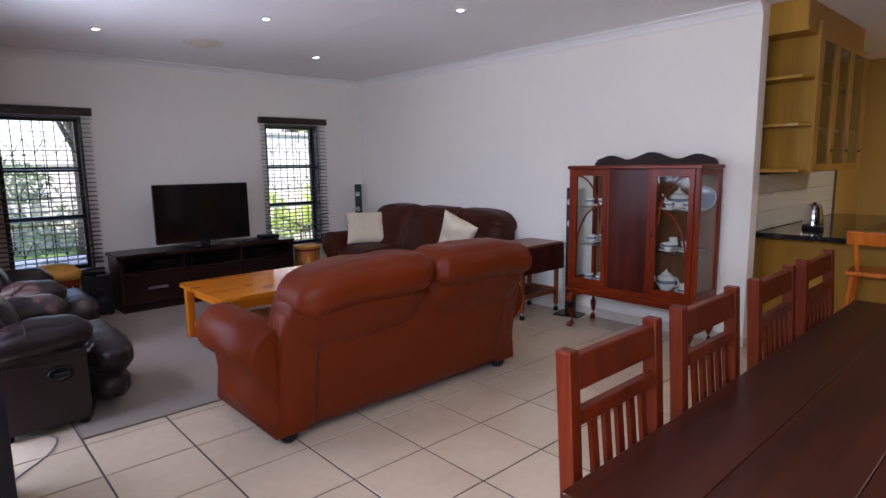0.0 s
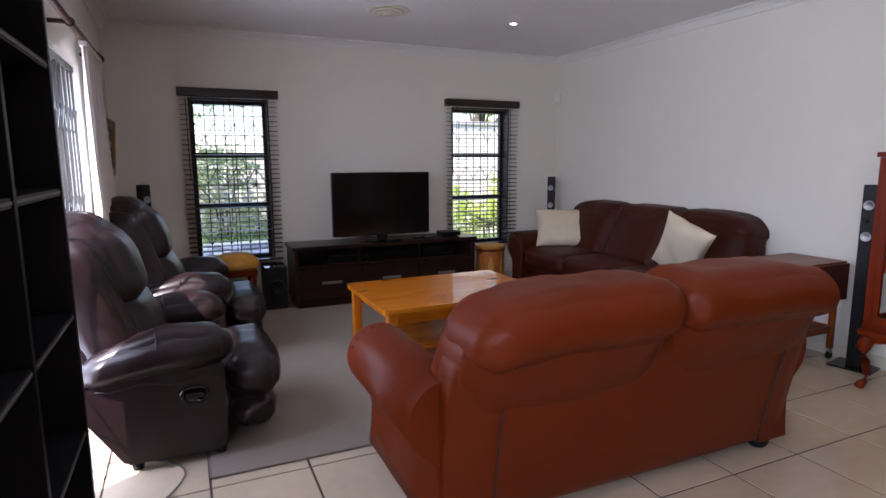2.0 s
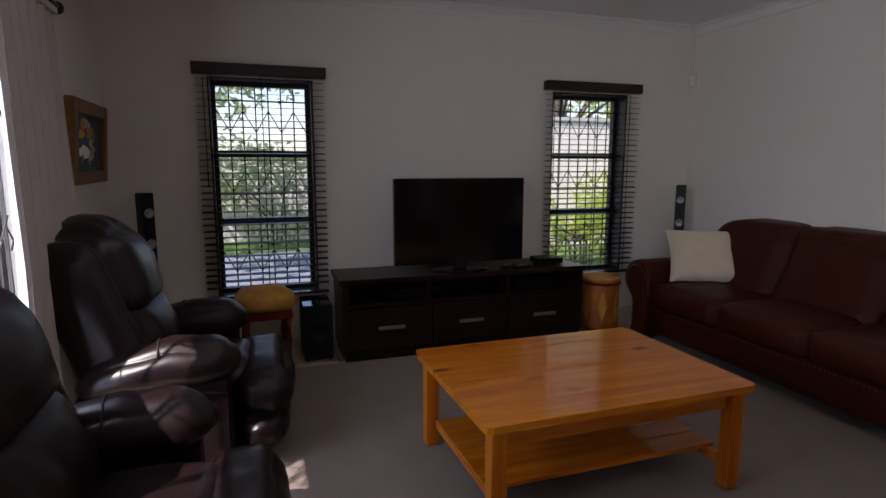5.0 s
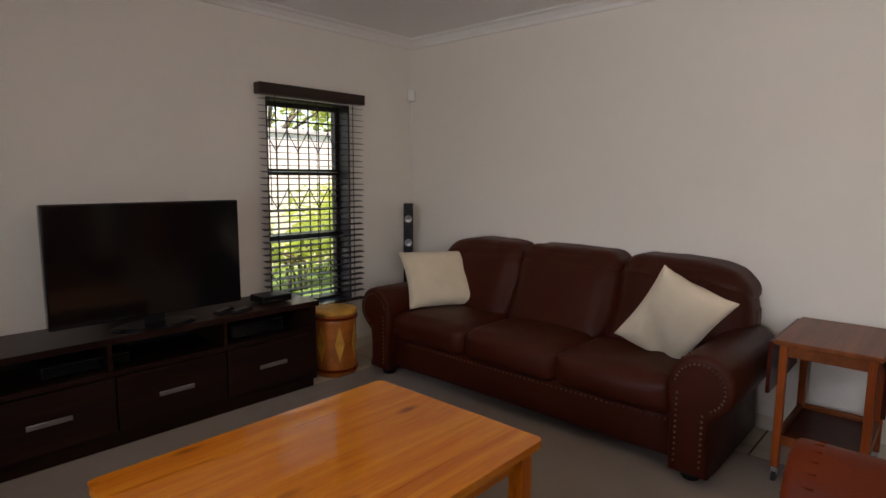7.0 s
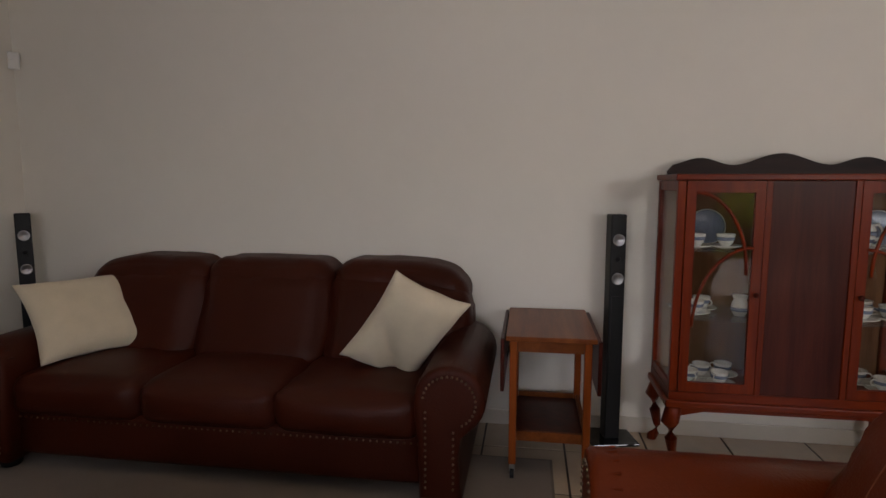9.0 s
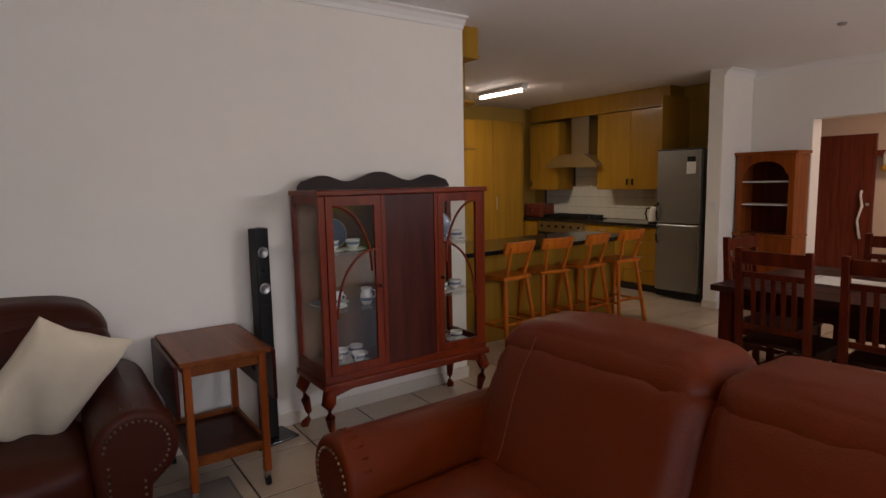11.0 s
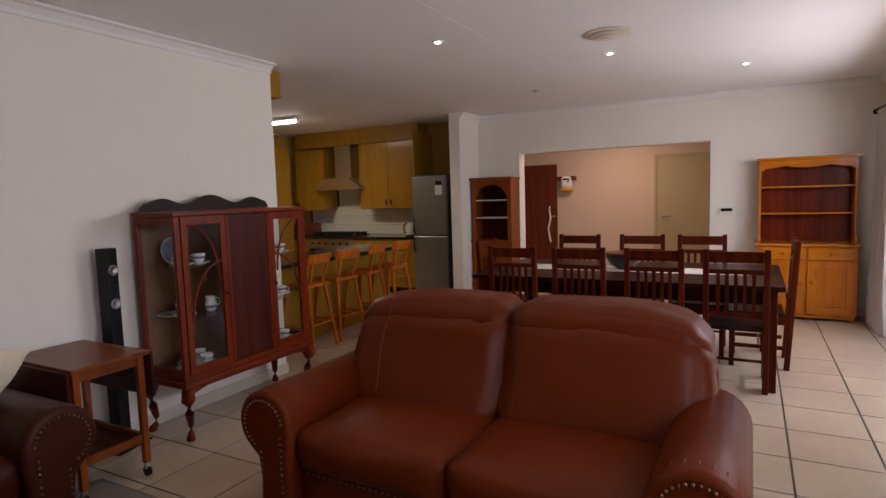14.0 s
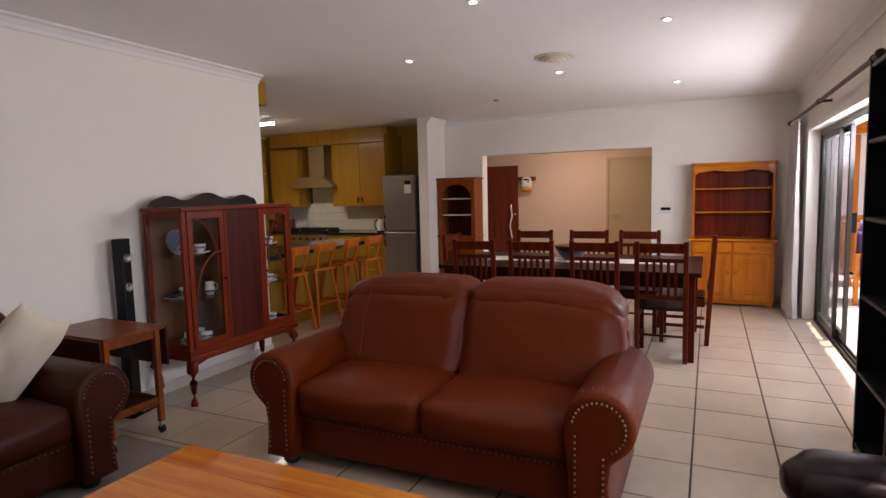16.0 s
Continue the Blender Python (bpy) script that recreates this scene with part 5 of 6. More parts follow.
def downlight(x, y):
    root = thing("downlight", pose(x, y, CZ), "small round recessed ceiling downlight, switched on", "downlight", "ceiling downlights")
    part("trim_ring", lathe([(0.025, -0.001), (0.044, -0.001), (0.042, -0.008), (0.027, -0.008)], 22), M_PLASTIC, root, soft=False)
    part("bulb", lathe([(0.0, -0.0105), (0.014, -0.0100), (0.023, -0.0075), (0.024, -0.002)], 18), M_LAMP, root)
    d = bpy.data.lights.new("downlight_lamp", "SPOT")
    d.energy, d.color, d.spot_size, d.spot_blend, d.shadow_soft_size = 3.0, (1.0, 0.86, 0.66), radians(95), 0.6, 0.03
    o = new("downlight_lamp", d)
    o.parent = root
    o.matrix_basis = pose(0, 0, -0.02)


for x, y in ((3.377, 5.27), (2.288, 4.125), (1.384, 5.27), (3.318, 1.287), (2.343, 0.187), (1.388, -0.937), (2.31, 2.39), (1.33, 1.46), (3.26, 3.01)):
    downlight(x, y)


def air_diffuser(x, y):
    root = thing("ceiling_vent", pose(x, y, CZ), "round white ceiling air diffuser with concentric rings", "vent", "round ceiling vents")
    for r, z in ((0.17, -0.006), (0.130, -0.019), (0.090, -0.031)):
        part("ring", lathe([(r - 0.016, z - 0.005), (r, z), (r, z + 0.003), (r - 0.016, z - 0.002)], 32), M_VENT, root)
    part("core", lathe([(0.0, -0.046), (0.045, -0.042), (0.052, -0.036), (0.04, -0.001)], 24), M_VENT, root)
    # flat dark disc in place of the shade inside the duct
    part("throat", lathe([(0.0, -0.0015), (0.16, -0.0015), (0.16, -0.0005)], 28), M_GROUT, root)


air_diffuser(2.24, 5.287)
air_diffuser(2.233, 0.788)
sm = thing("smoke_detector", pose(3.39, -1.03, CZ), "tiny dark round ceiling sensor", "smoke detector")
part("housing", lathe([(0.0, -0.018), (0.024, -0.016), (0.034, -0.001)], 18), M_STEEL, sm, soft=True)
# faint board joints
for n, b in (("trim_ceiling_joint", (3.0, 3.012, -2.4, 2.6)), ("trim_ceiling_joint_west", (1.2, 1.212, -2.4, 2.6)), ("trim_ceiling_joint_north", (2.9, 2.912, 3.3, 6.4))):
    solid(n, box(*b, CZ - 0.0015, CZ - 0.0005), M_CEIL, "flat cover strip over a ceiling board joint", "ceiling strip", kind="structure")

# ---- dining area ----
def dining_table(at):
    root = thing("dining_table", at, "long dark red wooden dining table with square legs", "dining table")
    w, d, H = 1.18, 0.635, 0.76
    n = 6
    for k in range(n):
        a = -d + 2 * d * k / n
        part("plank", box(-w, w, a + 0.0005, a + 2 * d / n - 0.0005, H - 0.038, H, 0.004), M_DINING_X, root)
    for y in (-d + 0.07, d - 0.07):
        part("apron", box(-w + 0.14, w - 0.14, y - 0.012, y + 0.012, H - 0.14, H - 0.039), M_DINING_X, root)
    for x in (-w + 0.09, w - 0.09):
        part("apron", box(x - 0.012, x + 0.012, -d + 0.11, d - 0.11, H - 0.14, H - 0.039), M_DINING, root)
        for y in (-d + 0.07, d - 0.07):
            part("leg", box(x - 0.043, x + 0.043, y - 0.043, y + 0.043, 0, H - 0.039, 0.005), M_DINING, root)
    return root


dining_table(pose(2.285, -0.115, 0))


def dining_chair():
    """Slat-back chair; back at y 0, front towards +y."""
    root = thing("dining_chair", pose(0, 0, 0), "dark red wooden slat-back dining chair at the table", "chair", "chairs round the dining table")
    lean = lambda x, y, z: (x, y - 0.10 * max(0, z - 0.44), z)
    for x in (-0.19, 0.19):
        part("leg", bend(box(x - 0.019, x + 0.019, -0.02, 0.02, 0, 1.02, 0.004), lean), M_DINING, root)
        part("leg", box(x - 0.019, x + 0.019, 0.37, 0.408, 0, 0.43, 0.004), M_DINING, root)
        part("side_rail", box(x - 0.011, x + 0.011, 0.021, 0.369, 0.36, 0.425), M_DINING, root)
        part("side_stretcher", box(x - 0.009, x + 0.009, 0.021, 0.369, 0.16, 0.19), M_DINING, root)
    part("top_rail", bend(box(-0.17, 0.17, -0.014, 0.014, 0.925, 1.005, 0.005), lean), M_DINING, root)
    part("mid_rail", bend(box(-0.17, 0.17, -0.012, 0.012, 0.845, 0.88, 0.003), lean), M_DINING, root)
    part("lower_rail", bend(box(-0.17, 0.17, -0.012, 0.012, 0.53, 0.565, 0.003), lean), M_DINING, root)
    for k in range(5):
        x = -0.112 + k * 0.056
        part("slat", bend(box(x - 0.012, x + 0.012, -0.006, 0.006, 0.5655, 0.8445), lean), M_DINING, root)
    part("seat", box(-0.215, 0.215, 0.022, 0.42, 0.43, 0.455, 0.008), M_DINING_X, root)
    part("front_rail", box(-0.17, 0.17, 0.38, 0.402, 0.36, 0.429), M_DINING, root)
    part("stretcher", box(-0.18, 0.18, 0.19, 0.205, 0.166, 0.185), M_DINING, root)
    return root


c0 = dining_chair()
seats = [(1.41, 0.53, 180), (1.95, 0.535, 180), (2.51, 0.53, 181), (3.06, 0.535, 180), (1.72, -0.73, 0), (2.25, -0.735, 1), (2.86, -0.73, 0), (1.06, -0.32, -90), (3.54, -0.10, 90)]
for k, (x, y, a) in enumerate(seats):
    if k == 0:
        c0.matrix_world = pose(x, y, 0, 0, 0, a)
    else:
        copy_thing(c0, pose(x, y, 0, 0, 0, a))

rn = thing("table_runner", pose(2.25, -0.13, 0.761), "cream woven runner laid along the dining table", "table runner")
bm = bmesh.new()
bmesh.ops.create_grid(bm, x_segments=40, y_segments=8, size=0.5)
for v in bm.verts:
    v.co = Vector((v.co.x * 1.75, v.co.y * 0.34, 0.0025 + 0.0015 * noise.noise(v.co * 9)))
part("cloth", bm, M_RUNNER, rn)
for s in (-1, 1):
    for k in range(17):
        part("tassel", tube((s * 0.875, -0.165 + k * 0.0206, 0.003), (s * 0.915, -0.165 + k * 0.0206 + 0.004 * math.sin(k * 7), 0.003), 0.002, 4), M_RUNNER, rn)
bw = thing("fruit_bowl", pose(2.30, -0.13, 0.7655), "round charcoal bowl on the table runner", "bowl")
part("bowl_shell", lathe([(0.055, 0), (0.06, 0.008), (0.12, 0.05), (0.155, 0.11), (0.165, 0.14), (0.157, 0.14), (0.11, 0.06), (0, 0.02)], 30), M_BOWL, bw, soft=True)
part("rim", lathe([(0.157, 0.1402), (0.166, 0.1402), (0.166, 0.146), (0.157, 0.146)], 30), M_MAHOG, bw)


def welsh_dresser(at):
    """Pine dresser; front towards +y, back at y 0."""
    root = thing("pine_dresser", at, "honey pine dresser with plate rack, drawers and panelled doors", "dresser")
    W, D = 0.455, 0.42
    part("base_carcass", box(-W, W, 0, D - 0.022, 0.07, 0.80, 0.003), M_PINE_Z, root)
    part("plinth", box(-W + 0.015, W - 0.015, 0.01, D - 0.03, 0.03, 0.0695), M_PINE, root)
    for x in (-W + 0.05, W - 0.05):
        for y in (0.05, D - 0.07):
            part("foot", lathe([(0.025, 0), (0.035, 0.015), (0.03, 0.03)], 12), M_PINE_Z, root, at=Matrix.Translation((x, y, 0)))
    part("worktop", box(-W - 0.03, W + 0.03, 0, D + 0.02, 0.80, 0.825, 0.006), M_PINE, root)
    for s in (-1, 1):
        a, b = sorted((s * 0.012, s * (W - 0.03)))
        dr = part("drawer", box(a, b, D - 0.0215, D - 0.002, 0.655, 0.785, 0.005), M_PINE, root)
        part("knob", lathe([(0.008, 0), (0.008, 0.012), (0.018, 0.02), (0.014, 0.032), (0, 0.034)], 14), M_PINE_Z, dr, soft=True, at=pose((a + b) / 2, D - 0.002, 0.72, -90, 0, 0))
        d = bmesh.new()
        for q in ((a, a + 0.07, 0.085, 0.64), (b - 0.07, b, 0.085, 0.64), (a + 0.07, b - 0.07, 0.085, 0.155), (a + 0.07, b - 0.07, 0.57, 0.64)):
            box(q[0], q[1], D - 0.0215, D - 0.001, q[2], q[3], bm=d)
        door = part("door", d, M_PINE_Z, root)
        part("door_panel", box(a + 0.0705, b - 0.0705, D - 0.0215, D - 0.011, 0.1555, 0.5695, 0.004), M_PINE_Z, door)
        part("raised_field", box(a + 0.10, b - 0.10, D - 0.0108, D - 0.004, 0.19, 0.535, 0.006), M_PINE_Z, door)
        kx = a + 0.035 if s > 0 else b - 0.035
        part("knob", lathe([(0.008, 0), (0.008, 0.012), (0.018, 0.02), (0.014, 0.032), (0, 0.034)], 14), M_PINE_Z, door, soft=True, at=pose(kx, D - 0.001, 0.42, -90, 0, 0))
    Z = 1.75
    for s in (-1, 1):
        o = [(0, 0.826), (0.30, 0.826), (0.30, 0.86), (0.235, 0.92), (0.22, 1.0), (0.22, Z - 0.03), (0, Z - 0.03)]
        part("rack_side", bend(prism(o, 0.024, "x"), lambda x, y, z, s=s: (x + s * (W - 0.015) - 0.012, y, z)), M_PINE_Z, root)
    part("rack_back", box(-W + 0.028, W - 0.028, 0.004, 0.016, 0.826, Z - 0.031), M_MAHOG, root, "darker tongued back boards")
    for x in (-0.15, 0.15):
        part("back_batten", box(x - 0.006, x + 0.006, 0.0165, 0.022, 0.83, Z - 0.04), M_DINING, root)
    for z in (1.13, 1.42):
        part("rack_shelf", box(-W + 0.028, W - 0.028, 0.0225, 0.205, z, z + 0.018, 0.003), M_PINE, root)
    o = [(-W + 0.02, Z - 0.031), (W - 0.02, Z - 0.031), (W - 0.02, Z - 0.14)]
    for k in range(31):
        u = k / 30
        x = W - 0.045 - 2 * (W - 0.045) * u
        o.append((x, Z - 0.085 - 0.03 * abs(math.cos(u * math.pi * 2)) ** 0.6 - (0.03 if u in (0, 1) else 0)))
    o.append((-W + 0.02, Z - 0.14))
    part("pediment", bend(prism(o, 0.018, "y"), lambda x, y, z: (x, y + 0.205, z)), M_PINE, root, "scalloped pediment board")
    part("cornice_top", box(-W - 0.02, W + 0.02, 0, 0.26, Z - 0.03, Z, 0.008), M_PINE, root)
    return root


welsh_dresser(pose(0.80, SY + 0.014, 0))


def corner_cupboard(at):
    """Narrow cupboard with an arched open top; front +y."""
    root = thing("arched_cupboard", at, "reddish pine cupboard with arched open shelves above a door", "cupboard")
    W, D, Z = 0.29, 0.32, 1.68
    for x in (-W, W - 0.022):
        part("side", box(x, x + 0.022, 0, D - 0.02, 0.05, Z - 0.03), M_REDPINE, root)
    part("back", box(-W + 0.0225, W - 0.0225, 0.004, 0.014, 0.06, Z - 0.031), M_DINING, root)
    part("top", box(-W - 0.025, W + 0.025, 0, D + 0.02, Z - 0.03, Z, 0.006), M_REDPINE, root)
    part("plinth", box(-W + 0.005, W - 0.005, 0.005, D - 0.02, 0, 0.0495), M_REDPINE, root)
    part("waist_board", box(-W - 0.02, W + 0.02, 0.0145, D + 0.018, 0.80, 0.825, 0.004), M_REDPINE, root)
    # face frame with an arch
    o = [(-W, 0.826), (-W + 0.055, 0.826), (-W + 0.055, 1.40)]
    for k in range(17):
        g = math.pi * (1 - k / 16)
        o.append(((W - 0.055) * math.cos(g) * (0.90 if 0 < k < 16 else 1), 1.43 + 0.15 * math.sin(g)))
    o += [(W - 0.055, 1.40), (W - 0.055, 0.826), (W, 0.826), (W, Z - 0.031), (-W, Z - 0.031)]
    part("face_frame", bend(prism(o, 0.018, "y"), lambda x, y, z: (x, y + D - 0.0195, z)), M_REDPINE, root)
    for z in (1.12, 1.36):
        part("shelf", box(-W + 0.023, W - 0.023, 0.015, D - 0.03, z, z + 0.015), M_RUNNER, root, "pale shelf edge")
    d = bmesh.new()
    for q in ((-W, -W + 0.08, 0.055, 0.795), (W - 0.08, W, 0.055, 0.795), (-W + 0.08, W - 0.08, 0.055, 0.14), (-W + 0.08, W - 0.08, 0.71, 0.795)):
        box(q[0], q[1], D - 0.0195, D - 0.001, q[2], q[3], bm=d)
    door = part("door", d, M_REDPINE, root)
    part("door_panel", box(-W + 0.0805, W - 0.0805, D - 0.0195, D - 0.010, 0.1405, 0.7095, 0.003), M_REDPINE, door)
    part("knob", lathe([(0.007, 0), (0.007, 0.01), (0.015, 0.018), (0, 0.03)], 12), M_DINING, door, soft=True, at=pose(-W + 0.04, D - 0.001, 0.45, -90, 0, 0))


corner_cupboard(pose(4.455, SY + 0.014, 0))

kp = thing("alarm_keypad", pose(1.58, SY + 0.001, 1.165), "white alarm keypad with dark display on the wall", "keypad")
part("plate", box(-0.075, 0.075, 0, 0.022, -0.045, 0.045, 0.006), M_PLASTIC, kp)
part("display", box(-0.06, 0.06, 0.0222, 0.024, 0.0, 0.035), M_BLACKGLOSS, kp)
for k in range(4):
    part("key", box(-0.05 + k * 0.027, -0.032 + k * 0.027, 0.0222, 0.025, -0.035, -0.012, 0.002), M_CHINA, kp)
for x, y, a, n in ((1.44, SY + 0.001, 0, "switch"), (4.85, -1.9495, 0, "switch"), (4.889, 0, 0, "")):
    if n:
        sw = thing("light_switch", pose(x, y, 1.12, 0, 0, a), "white wall light switch plate", "light switch")
        part("plate", box(-0.035, 0.035, 0, 0.008, -0.055, 0.055, 0.003), M_PLASTIC, sw)
        part("rocker", box(-0.012, 0.012, 0.0082, 0.013, -0.02, 0.02, 0.002), M_CHINA, sw)

# ---- entrance hall ----
fd = thing("front_door", pose(4.80, HY + 0.002, 0), "dark red wooden front door with long pale pull handle", "door")
part("leaf", box(-0.40, 0.40, 0, 0.045, 0.005, 1.95, 0.004), M_FRONTDOOR, fd)
for k in range(6):
    part("groove_board", box(-0.39 + k * 0.131, -0.265 + k * 0.131, 0.0452, 0.052, 0.02, 1.93, 0.003), M_FRONTDOOR, fd)
part("pull_handle", sweep([(-0.27, 0.055, 1.20), (-0.27, 0.09, 1.14), (-0.30, 0.10, 1.0), (-0.25, 0.10, 0.8), (-0.28, 0.09, 0.62), (-0.28, 0.055, 0.56)], 0.017, 10), M_CHINA, fd, "long wavy pale pull handle", soft=True)
part("lock", lathe([(0.022, 0), (0.022, 0.008), (0.01, 0.012), (0, 0.012)], 14), M_STEEL, fd, at=pose(-0.34, 0.052, 1.02, -90, 0, 0))
hd = thing("hall_door", pose(2.30, HY + 0.002, 0), "plain beige painted inner door, closed", "door")
part("leaf", box(-0.40, 0.40, 0, 0.03, 0.005, 1.97, 0.003), M_DOORBEIGE, hd)
for a, b, c, d in ((-0.45, -0.405, 0, 2.02), (0.405, 0.45, 0, 2.02), (-0.405, 0.405, 1.975, 2.02)):
    part("jamb", box(a, b, 0, 0.04, c, d), M_DOORBEIGE, hd)
part("lever_handle", sweep([(0.32, 0.031, 1.0), (0.32, 0.07, 1.0), (0.30, 0.078, 1.0), (0.20, 0.078, 0.998)], 0.009, 8), M_STEEL, hd, "steel lever handle", soft=True)
part("keyhole_plate", lathe([(0.02, 0), (0.02, 0.006), (0, 0.007)], 14), M_STEEL, hd, at=pose(0.32, 0.031, 0.91, -90, 0, 0))
# stands for a mask hung on the hall wall, reduced to plain blocks
orn = thing("wall_ornament", pose(4.22, HY + 0.002, 1.62), "dark, white and yellow wall mask simplified to blocks on a small shelf", "ornament")
part("bracket_shelf", box(-0.17, 0.17, 0, 0.10, 0.03, 0.11, 0.01), M_FRONTDOOR, orn)
part("carving", pad(-0.10, 0.08, 0.02, 0.13, -0.10, 0.10, r=0.04, puff=0.01, n=6, wrinkle=0.01), M_CHINA, orn, soft=True)
part("painted_trim", pad(-0.11, 0.09, 0.02, 0.12, -0.17, -0.09, r=0.03, puff=0.01, n=6, wrinkle=0.01), M_DRUMSKIN, orn, soft=True)
part("dark_spot", pad(-0.07, 0.05, 0.128, 0.142, 0.0, 0.07, r=0.006, puff=0.0, n=4), M_BLACK, orn, soft=True)

# ---- kitchen ----
def base_unit(x0, x1, name, label, drawers=0, door=True):
    root = thing(name, pose(0, 0, 0), label, "cabinet", "kitchen base units")
    yb, yf = KS + 0.002, -2.17
    part("carcass", box(x0, x1, yb, yf - 0.02, 0.10, 0.825), M_KITCHEN, root)
    part("kickboard", box(x0, x1, yb, yf - 0.07, 0.0, 0.0995), M_GRANITE, root)
    n = max(1, drawers)
    for k in range(n):
        z0 = 0.105 + k * 0.715 / n
        d = part("drawer_front" if drawers else "door", box(x0 + 0.003, x1 - 0.003, yf - 0.0195, yf, z0 + 0.003, z0 + 0.715 / n - 0.003, 0.003), M_KITCHEN, root)
        part("handle", tube(((x0 + x1) / 2 - 0.05, yf + 0.018, z0 + 0.65 / n), ((x0 + x1) / 2 + 0.05, yf + 0.018, z0 + 0.65 / n), 0.005, 8), M_STEEL, d)
    return root


base_unit(5.67, 6.15, "drawer_unit", "yellow maple kitchen drawer unit", 4)
base_unit(6.152, 6.80, "base_cabinet", "yellow maple kitchen base cabinet")
base_unit(7.702, 8.30, "base_cabinet", "yellow maple kitchen base cabinet near the corner")
ov = thing("oven", pose(0, 0, 0), "built-in steel oven under the gas hob", "oven")
part("body", box(6.805, 7.697, KS + 0.002, -2.19, 0.0, 0.82), M_STEEL, ov)
part("oven_door", box(6.82, 7.68, -2.1895, -2.165, 0.12, 0.66, 0.004), M_BLACKGLOSS, ov)
part("control_panel", box(6.81, 7.69, -2.1895, -2.165, 0.68, 0.815, 0.004), M_STEEL, ov)
part("door_handle", tube((6.88, -2.13, 0.62), (7.62, -2.13, 0.62), 0.012, 10), M_CHROME, ov)
for k in range(6):
    part("knob", lathe([(0.02, 0), (0.017, 0.02), (0, 0.021)], 12), M_BLACK, ov, at=pose(6.90 + k * 0.14, -2.165, 0.75, -90, 0, 0))
wt = thing("worktop", pose(0, 0, 0), "black granite worktop along the kitchen wall", "worktop")
part("slab", box(5.665, 8.30, KS + 0.002, -2.14, 0.826, 0.862, 0.005), M_GRANITE, wt)
hob = thing("gas_hob", pose(7.25, -2.44, 0.863), "black gas hob with iron pan supports", "hob")
part("glass_plate", box(-0.42, 0.42, -0.24, 0.24, 0, 0.012, 0.003), M_BLACKGLOSS, hob)
for x in (-0.27, 0.0, 0.27):
    for y in (-0.11, 0.11):
        part("burner", lathe([(0.045, 0.012), (0.045, 0.024), (0.03, 0.03), (0, 0.03)], 16), M_BLACK, hob, at=Matrix.Translation((x, y, 0)))
    g = bmesh.new()
    for u in (-0.11, 0.0, 0.11):
        box(x + u - 0.006, x + u + 0.006, -0.21, 0.21, 0.036, 0.05, bm=g)
    for v in (-0.2, 0.2):
        box(x - 0.115, x + 0.115, v - 0.006, v + 0.006, 0.0125, 0.048, bm=g)
    part("pan_support", g, M_BLACK, hob)


def wall_unit(x0, x1, z0, z1, name, label, leaves=2, yf=-2.42):
    root = thing(name, pose(0, 0, 0), label, "cabinet", "kitchen wall units")
    part("carcass", box(x0, x1, KS + 0.002, yf - 0.02, z0, z1), M_KITCHEN, root)
    for k in range(leaves):
        a, b = x0 + (x1 - x0) * k / leaves, x0 + (x1 - x0) * (k + 1) / leaves
        d = part("door", box(a + 0.002, b - 0.002, yf - 0.0195, yf, z0 + 0.003, z1 - 0.003, 0.003), M_KITCHEN, root)
        kx = b - 0.04 if k % 2 == 0 else a + 0.04
        part("knob", box(kx - 0.009, kx + 0.009, yf + 0.0002, yf + 0.02, z0 + 0.06, z0 + 0.14, 0.003), M_BLACK, d, "small dark pull")
    return root


wu = wall_unit(5.72, 6.80, 1.28, 2.30, "wall_cabinet", "yellow maple kitchen wall cabinet beside the fridge")
wall_unit(7.52, 8.12, 1.27, 2.27, "wall_cabinet", "yellow maple kitchen wall cabinet beside the hood", 1)
bh = thing("kitchen_bulkhead", pose(0, 0, 0), "yellow boxed panel above the wall units", "bulkhead")
part("panel", box(5.72, 8.12, KS + 0.002, -2.44, 2.31, CZ - 0.002), M_KITCHEN, bh)
part("tall_side_board", box(5.638, 5.66, KS + 0.002, -2.18, 0, 2.40, 0.002), M_KITCHEN, wu)
tu = thing("tall_unit", pose(0, 0, 0), "tall yellow maple larder unit against the kitchen wall", "cabinet")
part("carcass", box(7.97, KX1 - 0.002, -2.12, -0.90, 0.1, 2.30), M_KITCHEN, tu)
part("kickboard", box(8.02, KX1 - 0.002, -2.12, -0.90, 0.0, 0.0995), M_GRANITE, tu)
for a, b in ((-2.115, -1.512), (-1.508, -0.905)):
    d = part("door", box(7.948, 7.969, a, b, 0.11, 2.29, 0.003), M_KITCHEN, tu)
    part("handle", tube((7.925, b - 0.05, 1.0), (7.925, b - 0.05, 1.2), 0.006, 8), M_STEEL, d)

hd2 = thing("cooker_hood", pose(7.16, KS + 0.002, 0), "stainless steel chimney hood above the hob", "cooker hood")
part("chimney", box(-0.16, 0.16, 0.0, 0.27, 1.78, 2.305), M_STEEL, hd2)
o = [(-0.45, 1.60), (0.45, 1.60), (0.45, 1.635)] + [(0.45 - 0.30 * u, 1.635 + 0.145 * math.sin(u * math.pi / 2)) for u in (0.2, 0.4, 0.6, 0.8, 1.0)] + [(-0.15 - 0.30 * (1 - u), 1.635 + 0.145 * math.sin(u * math.pi / 2)) for u in (1.0, 0.8, 0.6, 0.4, 0.2)] + [(-0.45, 1.635)]
part("canopy", prism(o, 0.47, "y"), M_STEEL, hd2)
part("grease_filter", box(-0.38, 0.38, 0.05, 0.42, 1.594, 1.5995), M_CHROME, hd2)

